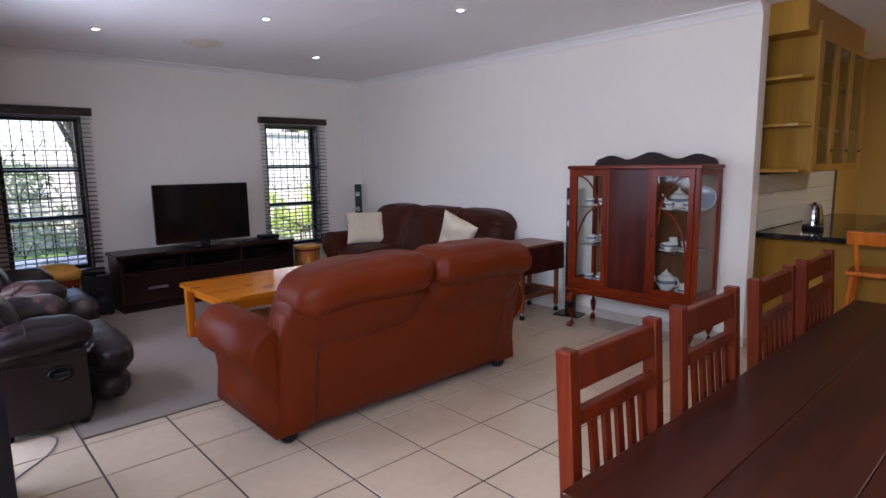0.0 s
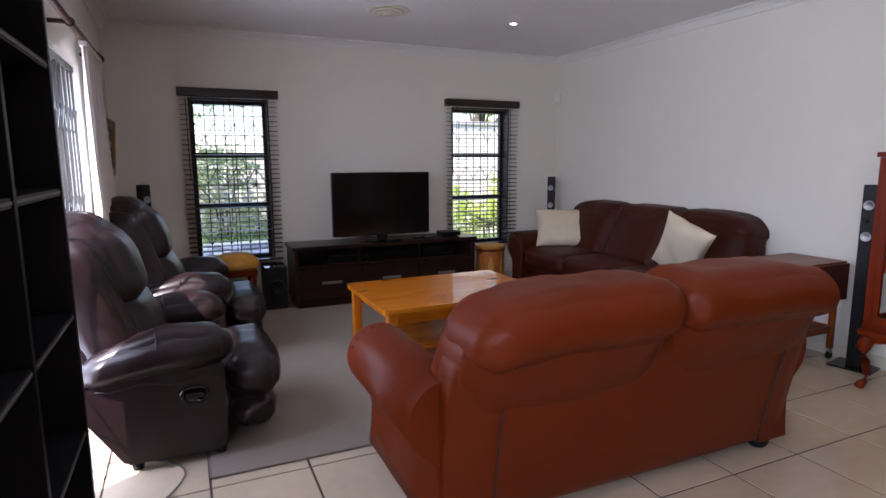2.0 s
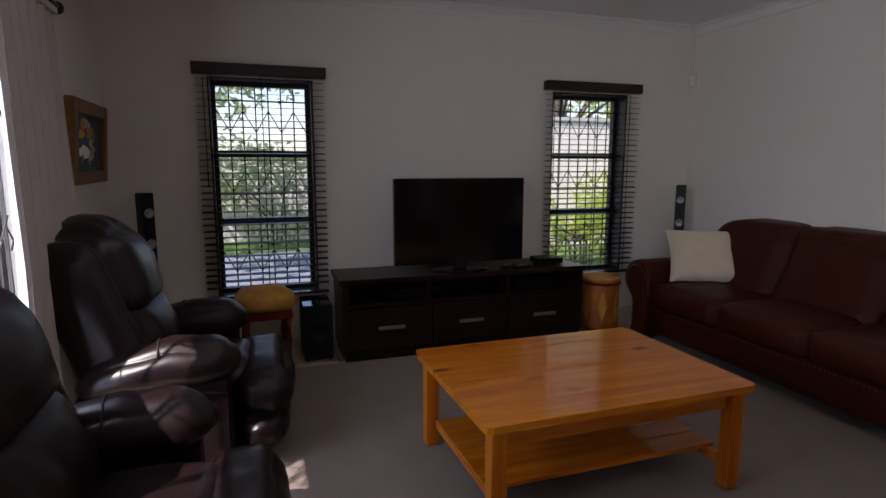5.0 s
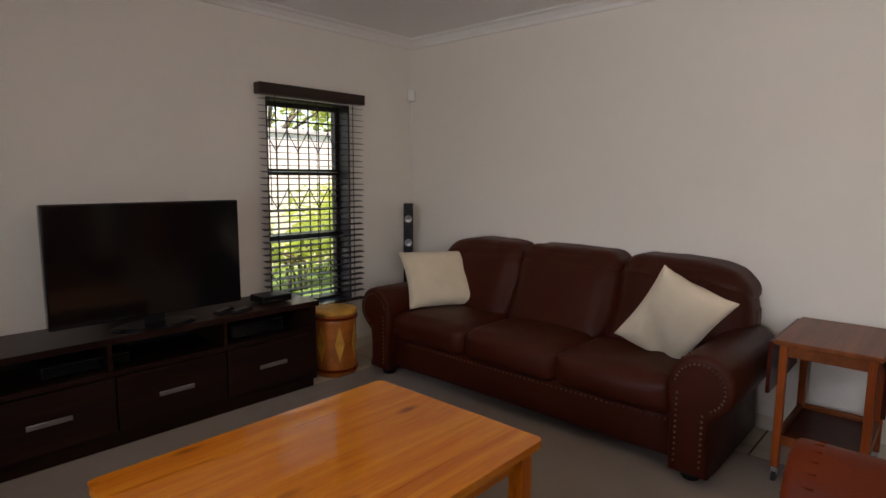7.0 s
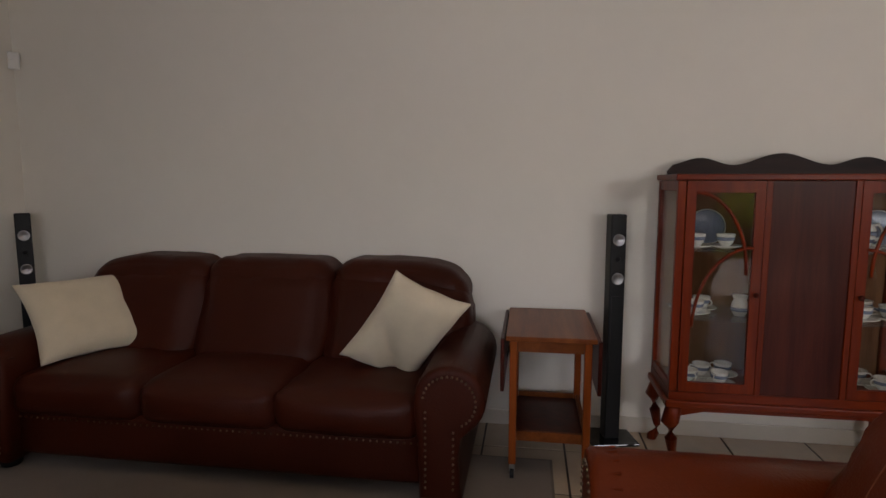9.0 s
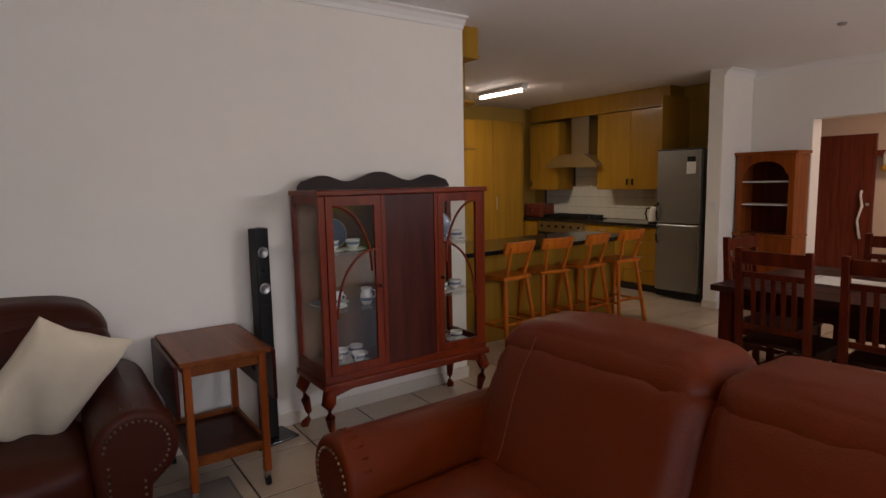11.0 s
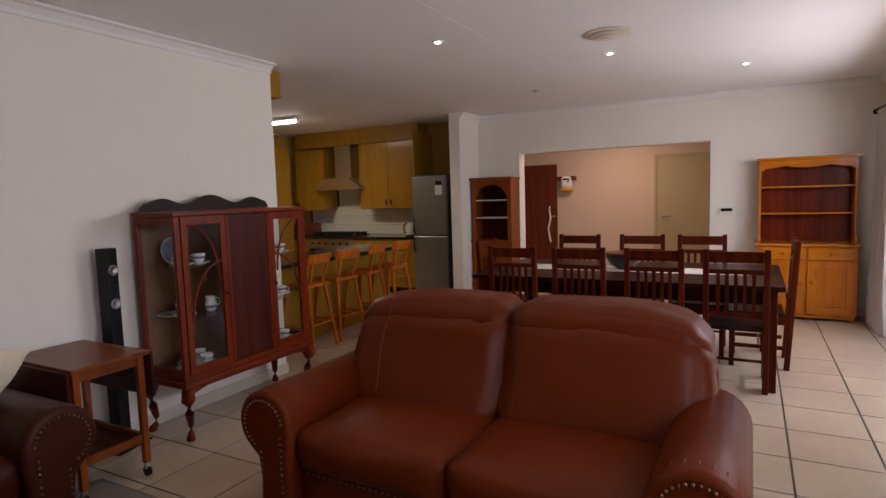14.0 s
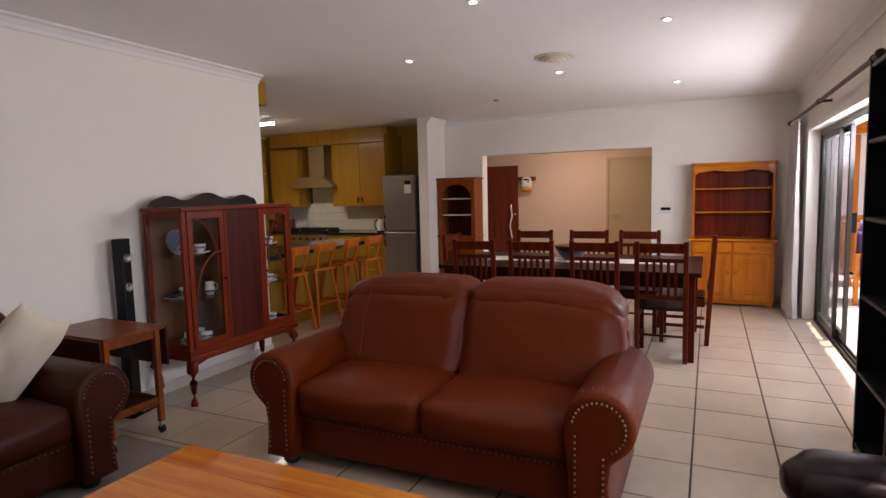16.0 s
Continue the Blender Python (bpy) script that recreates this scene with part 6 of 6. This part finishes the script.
# white wall tiles behind the worktop, laid with open joints
sp = solid("trim_splashback", box(5.665, 8.12, KS + 0.0005, KS + 0.003, 0.863, 1.60), M_GROUT, "white glazed wall tiles behind the hob", "splashback", kind="structure")
ti = bmesh.new()
box(-0.0735, 0.0735, 0, 0.007, -0.0735, 0.0735, bm=ti)
tme = mesh_of(ti, "wall_tile")
tme.materials.append(M_SPLASH)
for i in range(16):
    for j in range(5):
        x, z = 5.745 + i * 0.15, 0.94 + j * 0.15
        if z > 1.25 and not (6.80 < x < 7.52):
            continue
        share("wall_tile", tme, sp, Matrix.Translation((x, KS + 0.0032, z)))


def fridge(at):
    """Fridge-freezer; front +y."""
    root = thing("fridge", at, "silver fridge-freezer with paper notes on its door", "fridge")
    W, D, H = 0.275, 0.62, 1.755
    part("body", box(-W, W, 0, D - 0.06, 0.03, H - 0.01, 0.004), M_FRIDGESIDE, root)
    for z0, z1 in ((0.10, 0.885), (0.90, H - 0.02)):
        part("door", box(-W, W, D - 0.058, D, z0, z1, 0.012), M_FRIDGE, root)
    part("top_cap", box(-W, W, D - 0.10, D - 0.01, H - 0.0195, H, 0.004), M_FRIDGESIDE, root)
    part("toe_grille", box(-W + 0.01, W - 0.01, D - 0.06, D - 0.03, 0.02, 0.09), M_BLACK, root)
    for z0, z1 in ((0.66, 0.86), (0.925, 1.13)):
        part("handle", sweep([(W - 0.03, D, z0), (W - 0.03, D + 0.03, z0 + 0.03), (W - 0.03, D + 0.035, (z0 + z1) / 2), (W - 0.03, D + 0.03, z1 - 0.03), (W - 0.03, D, z1)], 0.012, 8), M_BLACK, root, "black curved door handle", soft=True)
    part("notice", box(-W + 0.06, -W + 0.17, D + 0.0005, D + 0.002, 1.47, 1.60), M_PAPER, root, "white paper note")
    part("notice", box(-W + 0.065, -W + 0.165, D + 0.0005, D + 0.0025, 1.605, 1.66), M_BLACK, root)
    for x in (-W + 0.05, W - 0.05):
        part("foot", lathe([(0.018, 0), (0.018, 0.03)], 10), M_BLACK, root, at=Matrix.Translation((x, 0.45, 0)))
        part("foot", lathe([(0.018, 0), (0.018, 0.03)], 10), M_BLACK, root, at=Matrix.Translation((x, 0.05, 0)))


fridge(pose(5.345, KS + 0.06, 0))


def kettle(at, label, body):
    root = thing("kettle", at, label, "kettle")
    part("jug", lathe([(0.075, 0.02), (0.078, 0.03), (0.068, 0.12), (0.055, 0.19), (0.05, 0.20), (0, 0.205)], 22), body, root, soft=True)
    part("power_base", lathe([(0.08, 0), (0.082, 0.015), (0.06, 0.019)], 22), M_BLACK, root)
    part("handle", sweep([(-0.05, 0, 0.19), (-0.10, 0, 0.18), (-0.115, 0, 0.12), (-0.10, 0, 0.05), (-0.07, 0, 0.04)], 0.011, 8), M_BLACK, root, soft=True)
    part("spout", sweep([(0.055, 0, 0.15), (0.08, 0, 0.18), (0.09, 0, 0.195)], [0.02, 0.014, 0.01], 8), body, root, soft=True)
    part("lid_knob", lathe([(0.012, 0.2), (0.016, 0.215), (0, 0.222)], 12), M_BLACK, root, soft=True)


kettle(pose(5.86, -2.40, 0.863, 0, 0, 200), "white plastic kettle on the kitchen worktop", M_PLASTIC)
kettle(pose(5.62, 1.28, 0.862, 0, 0, 30), "steel and glass kettle on the breakfast counter", M_CHROME)
bb = thing("bread_bin", pose(7.92, -2.42, 0.863), "red wooden bread bin on the worktop", "bread bin")
part("box", box(-0.19, 0.17, -0.14, 0.14, 0, 0.20, 0.015), M_FRONTDOOR, bb)
part("flap", box(-0.17, 0.15, 0.141, 0.150, 0.02, 0.17, 0.004), M_FRONTDOOR, bb)
part("knob", lathe([(0.008, 0), (0.015, 0.012), (0, 0.02)], 10), M_STEEL, bb, at=pose(0, 0.150, 0.10, -90, 0, 0))

# breakfast counter
pn = thing("breakfast_counter", pose(0, 0, 0), "yellow maple breakfast counter dividing kitchen and dining area", "counter")
part("panel", box(5.36, 5.80, -0.95, 1.10, 0.0, 0.82), M_KITCHEN, pn)
part("end_panel", box(5.355, 5.805, -0.972, -0.951, 0.0, 0.82), M_KITCHEN, pn)
ct = thing("counter_top", pose(0, 0, 0), "black granite breakfast counter top", "worktop")
part("slab", box(5.12, 5.84, -1.0, KN - 0.003, 0.822, 0.860, 0.005), M_GRANITE, ct)
part("return_slab", box(5.8405, 7.4, 0.98, KN - 0.003, 0.822, 0.860, 0.005), M_GRANITE, ct)
nb = thing("base_cabinet", pose(0, 0, 0), "yellow maple base cabinet under the return counter", "cabinet", "kitchen base units")
part("carcass", box(5.3605, 7.4, 1.1005, KN - 0.003, 0.0, 0.8215), M_KITCHEN, nb)
for k in range(3):
    part("door", box(5.86 + k * 0.51, 6.36 + k * 0.51, 1.08, 1.1, 0.1, 0.81, 0.003), M_KITCHEN, nb)
ns = solid("trim_side_splashback", box(5.0, 7.4, KN - 0.0028, KN - 0.0005, 0.861, 1.335), M_GROUT, "glazed tiles behind the return counter", "splashback", kind="structure")
for i in range(15):
    for j in range(3):
        share("wall_tile", tme, ns, Matrix.Translation((5.09 + i * 0.15, KN - 0.0105, 0.94 + j * 0.15)))

# glazed wall unit with open end shelves
gu = thing("glazed_wall_unit", pose(0, 0, 0), "yellow maple wall unit with glazed doors and open end shelves", "cabinet")
ya, yb = 1.19, KN - 0.002
part("carcass_back", box(4.905, 6.45, yb - 0.014, yb, 1.34, 2.42), M_KITCHEN, gu)
part("bottom", box(4.905, 6.45, ya + 0.022, yb - 0.0145, 1.34, 1.362), M_KITCHEN, gu)
part("top", box(4.905, 6.45, ya + 0.022, yb - 0.0145, 2.33, 2.352), M_KITCHEN, gu)
part("top_box", box(4.905, 6.45, ya + 0.03, yb - 0.0145, 2.3525, CZ - 0.002), M_KITCHEN, gu)
part("divider", box(5.15, 5.17, ya + 0.0225, yb - 0.0145, 1.3625, 2.3295), M_KITCHEN, gu)
part("end", box(6.43, 6.45, ya + 0.0225, yb - 0.0145, 1.3625, 2.3295), M_KITCHEN, gu)
part("front_stile", box(5.11, 5.17, ya, ya + 0.022, 1.34, 2.42), M_KITCHEN, gu)
for z in (1.675, 2.01):
    o = [(4.906, yb - 0.015), (5.149, yb - 0.015), (5.149, ya + 0.023), (4.98, ya + 0.008), (4.925, ya + 0.05), (4.906, ya + 0.12)]
    part("end_shelf", bend(prism(o, 0.02, "z"), lambda x, y, q, z=z: (x, y, q + z)), M_KITCHEN, gu, "rounded open end shelf")
for k in range(3):
    a, b = 5.172 + k * 0.425, 5.172 + (k + 1) * 0.425
    fr = bmesh.new()
    for q in ((a, a + 0.05, 1.345, 2.345), (b - 0.05, b, 1.345, 2.345), (a + 0.05, b - 0.05, 1.345, 1.395), (a + 0.05, b - 0.05, 2.295, 2.345)):
        box(q[0], q[1], ya, ya + 0.02, q[2], q[3], bm=fr)
    d = part("glazed_door", fr, M_KITCHEN, gu)
    part("door_pane", box(a + 0.05, b - 0.05, ya + 0.008, ya + 0.012, 1.395, 2.295), M_CABGLASS, d).visible_shadow = False
    part("knob", lathe([(0.006, 0), (0.012, 0.012), (0, 0.02)], 10), M_BLACK, d, at=pose(b - 0.025, ya, 1.50, 90, 0, 0))
    for z in (1.66, 2.0):
        part("inner_shelf", box(a + 0.002, b - 0.002, ya + 0.03, yb - 0.016, z, z + 0.014), M_KITCHEN, gu)


def bar_stool():
    """Pine bar stool; back at -x, seat towards +x."""
    root = thing("bar_stool", pose(0, 0, 0), "orange pine bar stool with curved back board at the counter", "bar stool", "bar stools at the counter")
    part("seat", box(-0.16, 0.16, -0.17, 0.17, 0.61, 0.645, 0.012), M_STOOL, root)
    for y in (-1, 1):
        part("leg", tube((0.13, y * 0.13, 0.612), (0.20, y * 0.19, 0.0), 0.018, 8), M_STOOL, root)
        part("leg", tube((-0.13, y * 0.13, 0.612), (-0.21, y * 0.19, 0.0), 0.018, 8), M_STOOL, root)
        part("back_post", tube((-0.12, y * 0.10, 0.62), (-0.20, y * 0.125, 0.90), 0.016, 8), M_STOOL, root)
        part("foot_rail", tube((0.175, y * 0.165, 0.22), (-0.182, y * 0.165, 0.22), 0.012, 8), M_STOOL, root)
    part("foot_rail", tube((0.18, -0.17, 0.18), (0.18, 0.17, 0.18), 0.013, 8), M_STOOL, root)
    part("foot_rail", tube((-0.185, -0.17, 0.25), (-0.185, 0.17, 0.25), 0.012, 8), M_STOOL, root)
    bm = box(-0.014, 0.014, -0.175, 0.175, 0.835, 0.935, 0.010)
    bmesh.ops.subdivide_edges(bm, edges=[e for e in bm.edges if abs(e.verts[0].co.y - e.verts[1].co.y) > 0.2], cuts=8)
    part("back_board", bend(bm, lambda x, y, z: (x - 0.20 + 0.9 * y * y - (z - 0.88) * 0.3, y, z)), M_STOOL, root)
    return root


b0 = bar_stool()
for k, (y, a) in enumerate(((0.74, 4), (0.26, -6), (-0.24, 5), (-0.76, -3))):
    m = pose(5.17, y, 0, 0, 0, a)
    if k == 0:
        b0.matrix_world = m
    else:
        copy_thing(b0, m)

tl = thing("fluorescent_light", pose(6.95, -0.80, CZ), "white fluorescent batten light on the kitchen ceiling, switched on", "ceiling light")
part("housing", box(-0.42, 0.42, -0.045, 0.045, -0.05, -0.001, 0.006), M_PLASTIC, tl)
part("tube", tube((-0.38, 0, -0.068), (0.38, 0, -0.068), 0.017, 12), M_TUBE, tl, "glowing tube", soft=True)
for x in (-0.40, 0.40):
    part("socket", box(x - 0.012, x + 0.012, -0.02, 0.02, -0.09, -0.0505, 0.003), M_PLASTIC, tl)
kl = bpy.data.lights.new("kitchen_tube_lamp", "AREA")
kl.shape, kl.size, kl.size_y, kl.energy, kl.color = "RECTANGLE", 0.8, 0.06, 6.5, (1.0, 0.93, 0.72)
ko = new("kitchen_tube_lamp", kl)
ko.matrix_world = pose(6.95, -0.80, CZ - 0.10)
# unseen fill light added to brighten the hall, without a fitting
hl = bpy.data.lights.new("hall_lamp", "AREA")
hl.shape, hl.size, hl.size_y, hl.energy, hl.color = "RECTANGLE", 0.4, 0.4, 10, (1.0, 0.82, 0.66)
ho = new("hall_lamp", hl)
ho.matrix_world = pose(3.2, -3.8, CZ - 0.03)

# ---- outside ----
solid("ground", box(-60, 60, -60, 60, -0.30, -0.16), M_GRASS, "rough green lawn round the house", "ground", kind="structure")
solid("pavement", box(-4.2, WX - TH, -9.0, 9.5, -0.159, -0.06), M_PATIO, "pale patio paving outside the sliding doors", "paving", kind="structure")
solid("road", box(-3.0, 3.2, 6.9, 12.0, -0.158, -0.10), M_SOIL, "grey paved drive beside the house, shade tinted into its colour", "paving", kind="structure")


def garden_wall(name, x0, x1, y0, y1, h, label):
    root = thing(name, pose(0, 0, 0), label, "garden wall")
    part("wall", box(x0, x1, y0, y1, -0.16, h), M_BRICKY, root)
    part("coping", box(x0 - 0.04, x1 + 0.04, y0 - 0.04, y1 + 0.04, h + 0.001, h + 0.07, 0.01), M_PATIO, root)


garden_wall("boundary_wall", -8.2, -8.0, -10, 14, 1.9, "beige plastered boundary wall beyond the patio")
garden_wall("boundary_wall", -8.0, 4.2, 14.0, 14.2, 1.5, "beige plastered boundary wall behind the garden shrubs")
# added pale wall: it catches the sun and brightens the right window's view
garden_wall("boundary_wall", 4.2, 13, 11.4, 11.6, 2.1, "pale plastered wall added as a bright backdrop outside the lounge window")


def leaf_cloud(centres, count, size, seed, bm=None):
    rnd = random.Random(seed)
    verts, faces = [], []
    for c, r in centres:
        for k in range(count):
            d = Vector((rnd.gauss(0, 1), rnd.gauss(0, 1), rnd.gauss(0, 1))).normalized() * r * rnd.uniform(0.55, 1.05)
            d.z *= 0.8
            p = Vector(c) + d
            a = Vector((rnd.gauss(0, 1), rnd.gauss(0, 1), rnd.gauss(0, 1))).normalized()
            b = a.orthogonal().normalized()
            s = size * rnd.uniform(0.6, 1.4)
            i = len(verts)
            verts += [p - a * s, p + b * s * 0.45, p + a * s, p - b * s * 0.45]
            faces.append((i, i + 1, i + 2, i + 3))
    return verts, faces


def leafy(name, parent, centres, count, size, seed, material):
    v, f = leaf_cloud(centres, count, size, seed)
    me = bpy.data.meshes.new(name)
    me.from_pydata([tuple(q) for q in v], [], f)
    me.materials.append(material)
    ob = new(name, me)
    ob.parent = parent
    return ob


def tree(x, y, h, spread, seed, material, label):
    root = thing("garden_tree", pose(x, y, -0.17), label, "tree", "garden trees")
    rnd = random.Random(seed)
    part("trunk", sweep([(0, 0, 0), (0.06, 0.02, h * 0.25), (-0.03, 0.05, h * 0.5), (0.05, 0, h * 0.75)], [0.16, 0.13, 0.10, 0.05], 9), M_BARK, root, soft=True)
    cs = []
    for k in range(9):
        g = rnd.uniform(0, 6.28)
        e = Vector((spread * rnd.uniform(0.4, 1.0) * math.cos(g), spread * rnd.uniform(0.4, 1.0) * math.sin(g), h * rnd.uniform(0.5, 1.0)))
        part("limb", sweep([(0.0, 0.0, h * 0.38), tuple(e * 0.5 + Vector((0, 0, h * 0.22))), tuple(e)], [0.05, 0.035, 0.015], 6), M_BARK, root, soft=True)
        cs.append((e, spread * rnd.uniform(0.35, 0.55)))
    leafy("crown", root, cs, 230, 0.085, seed, material)


def shrub(x, y, w, h, seed, material, label):
    root = thing("garden_shrub", pose(x, y, -0.17), label, "shrub", "garden shrubs")
    rnd = random.Random(seed)
    cs = [(Vector((rnd.uniform(-w, w), rnd.uniform(-w, w) * 0.5, h * rnd.uniform(0.25, 0.8))), h * rnd.uniform(0.25, 0.4)) for k in range(7)]
    for k in range(4):
        part("stem", sweep([(0.08 * k - 0.12, 0, 0), (0.1 * k - 0.15, 0.05, h * 0.3), tuple(cs[k][0])], [0.03, 0.022, 0.01], 6), M_BARK, root, soft=True)
    leafy("foliage", root, cs, 260, 0.06, seed, material)


tree(-0.6, 11.2, 4.6, 1.9, 1, M_LEAF, "leafy green garden tree beyond the drive")
tree(2.4, 12.2, 5.0, 2.1, 2, M_LEAF, "leafy green garden tree beyond the drive")
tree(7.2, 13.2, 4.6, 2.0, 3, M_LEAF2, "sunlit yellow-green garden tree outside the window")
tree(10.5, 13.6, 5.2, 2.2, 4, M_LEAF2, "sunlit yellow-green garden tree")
tree(-5.6, 8.0, 5.0, 2.2, 5, M_LEAF, "leafy garden tree beyond the patio")
tree(-6.0, 1.5, 4.4, 1.9, 6, M_LEAF, "leafy garden tree beyond the patio")
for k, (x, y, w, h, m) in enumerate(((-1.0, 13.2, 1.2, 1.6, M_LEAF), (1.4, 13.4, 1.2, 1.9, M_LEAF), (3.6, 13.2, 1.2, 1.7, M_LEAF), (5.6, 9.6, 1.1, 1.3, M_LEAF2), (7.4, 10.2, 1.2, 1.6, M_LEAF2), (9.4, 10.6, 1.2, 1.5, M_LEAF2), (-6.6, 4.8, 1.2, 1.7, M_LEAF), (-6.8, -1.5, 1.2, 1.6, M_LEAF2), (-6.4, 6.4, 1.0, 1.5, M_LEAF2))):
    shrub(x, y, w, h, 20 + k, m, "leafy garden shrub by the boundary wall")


def patio_bench(at):
    root = thing("patio_armchair", at, "orange wooden patio chair with purple cushions", "patio chair", "patio chairs")
    for x in (-0.30, 0.30):
        for y in (-0.30, 0.28):
            part("leg", box(x - 0.025, x + 0.025, y - 0.025, y + 0.025, 0, 0.62, 0.004), M_PINE_Z, root)
        part("arm_rest", box(x - 0.04, x + 0.04, -0.33, 0.33, 0.62, 0.645, 0.005), M_PINE_Y, root)
    for k in range(6):
        part("back_slat", box(-0.25 + k * 0.09, -0.20 + k * 0.09, -0.31, -0.29, 0.40, 0.95), M_PINE_Z, root)
    part("top_rail", box(-0.30, 0.30, -0.325, -0.285, 0.95, 1.02, 0.005), M_PINE, root)
    part("seat_frame", box(-0.27, 0.27, -0.28, 0.26, 0.30, 0.36), M_PINE, root)
    part("cushion", pad(-0.27, 0.27, -0.26, 0.28, 0.361, 0.46, r=0.04, puff=0.02, n=6), M_PURPLE, root, "purple seat cushion", soft=True)
    part("back_cushion", pad(-0.26, 0.26, -0.285, -0.19, 0.46, 0.90, r=0.04, puff=0.02, n=6), M_PURPLE, root, "purple back cushion", soft=True)


patio_bench(pose(-0.98, -4.9, -0.06, 0, 0, 25))
patio_bench(pose(-0.86, -3.35, -0.06, 0, 0, 100))
pt = thing("patio_table", pose(-2.0, -4.4, -0.06, 0, 0, 4), "orange wooden patio table on the paving", "patio table")
for k in range(7):
    part("plank", box(-0.45 + k * 0.13, -0.325 + k * 0.13, -0.8, 0.8, 0.70, 0.73, 0.003), M_PINE_Y, pt)
for x in (-0.38, 0.40):
    for y in (-0.7, 0.7):
        part("leg", box(x - 0.035, x + 0.035, y - 0.035, y + 0.035, 0, 0.70), M_PINE_Z, pt)
    part("rail", box(x - 0.02, x + 0.02, -0.66, 0.66, 0.6, 0.699), M_PINE_Y, pt)

vr = thing("veranda_roof", pose(0, 0, 0), "beige veranda roof on posts outside the sliding door", "veranda")
part("roof_slab", box(-1.36, WX - TH - 0.001, -7.0, 2.2, 2.45, 2.55), M_BRICKY, vr)
part("fascia", box(-1.42, -1.361, -7.0, 2.2, 2.30, 2.55), M_BRICKY, vr)
for k in range(8):
    part("rafter", box(-1.35, WX - TH - 0.002, -6.5 + k * 1.2, -6.42 + k * 1.2, 2.31, 2.449), M_PINE, vr)
for y in (-6.85, 2.1):
    part("post", box(-1.34, -1.22, y - 0.06, y + 0.06, -0.06, 2.309), M_PINE_Z, vr)

garden_wall("veranda_wall", -4.2, WX - TH, -7.3, -7.05, 2.3, "plain beige plastered wall closing the end of the veranda")

# ---- floor tiles ----
P = 0.42
tb = bmesh.new()
g = P / 2 - 0.005
box(-g, g, -g, g, -0.0039, 0.0, bm=tb)
bmesh.ops.bevel(tb, geom=[e for e in tb.edges if min(v.co.z for v in e.verts) > -0.001], offset=0.0015, segments=1, affect="EDGES")
tile_me = mesh_of(tb, "floor_tile")
tile_me.materials.append(M_TILE)
rnd = random.Random(8)
rest = []
for i in range(-2, 19):
    for j in range(-8, 21):
        xa, xb = 0.70 + i * P, 0.70 + (i + 1) * P
        yb, ya = 3.23 - (j - 1) * P, 3.23 - j * P
        x0, x1, y0, y1 = max(xa, WX - 0.105), min(xb, KX1), max(ya, HY), min(yb, NY)
        if x1 - x0 < 0.02 or y1 - y0 < 0.02:
            continue
        whole = x1 - x0 > P - 1e-4 and y1 - y0 > P - 1e-4
        if whole and x1 < 4.95 and -2.4 < y0 < 5.2:
            share("floor_tile", tile_me, floor, pose((x0 + x1) / 2, (y0 + y1) / 2, rnd.uniform(-0.0005, 0.0), rnd.uniform(-0.05, 0.05), rnd.uniform(-0.05, 0.05), 0))
        else:
            rest.append((x0, x1, y0, y1))
verts, faces = [], []
for x0, x1, y0, y1 in rest:
    k = len(verts)
    a = 0.004
    for z in (-0.0039, -0.0002):
        verts += [(x0 + a, y0 + a, z), (x1 - a, y0 + a, z), (x1 - a, y1 - a, z), (x0 + a, y1 - a, z)]
    faces += [(k + 4, k + 5, k + 6, k + 7), (k, k + 1, k + 5, k + 4), (k + 1, k + 2, k + 6, k + 5), (k + 2, k + 3, k + 7, k + 6), (k + 3, k, k + 4, k + 7)]
me = bpy.data.meshes.new("floor_tile_rest")
me.from_pydata(verts, [], faces)
me.materials.append(M_TILE)
ob = new("floor_tile_rest", me)
ob.parent = floor
tagged(ob, kind="stuff")
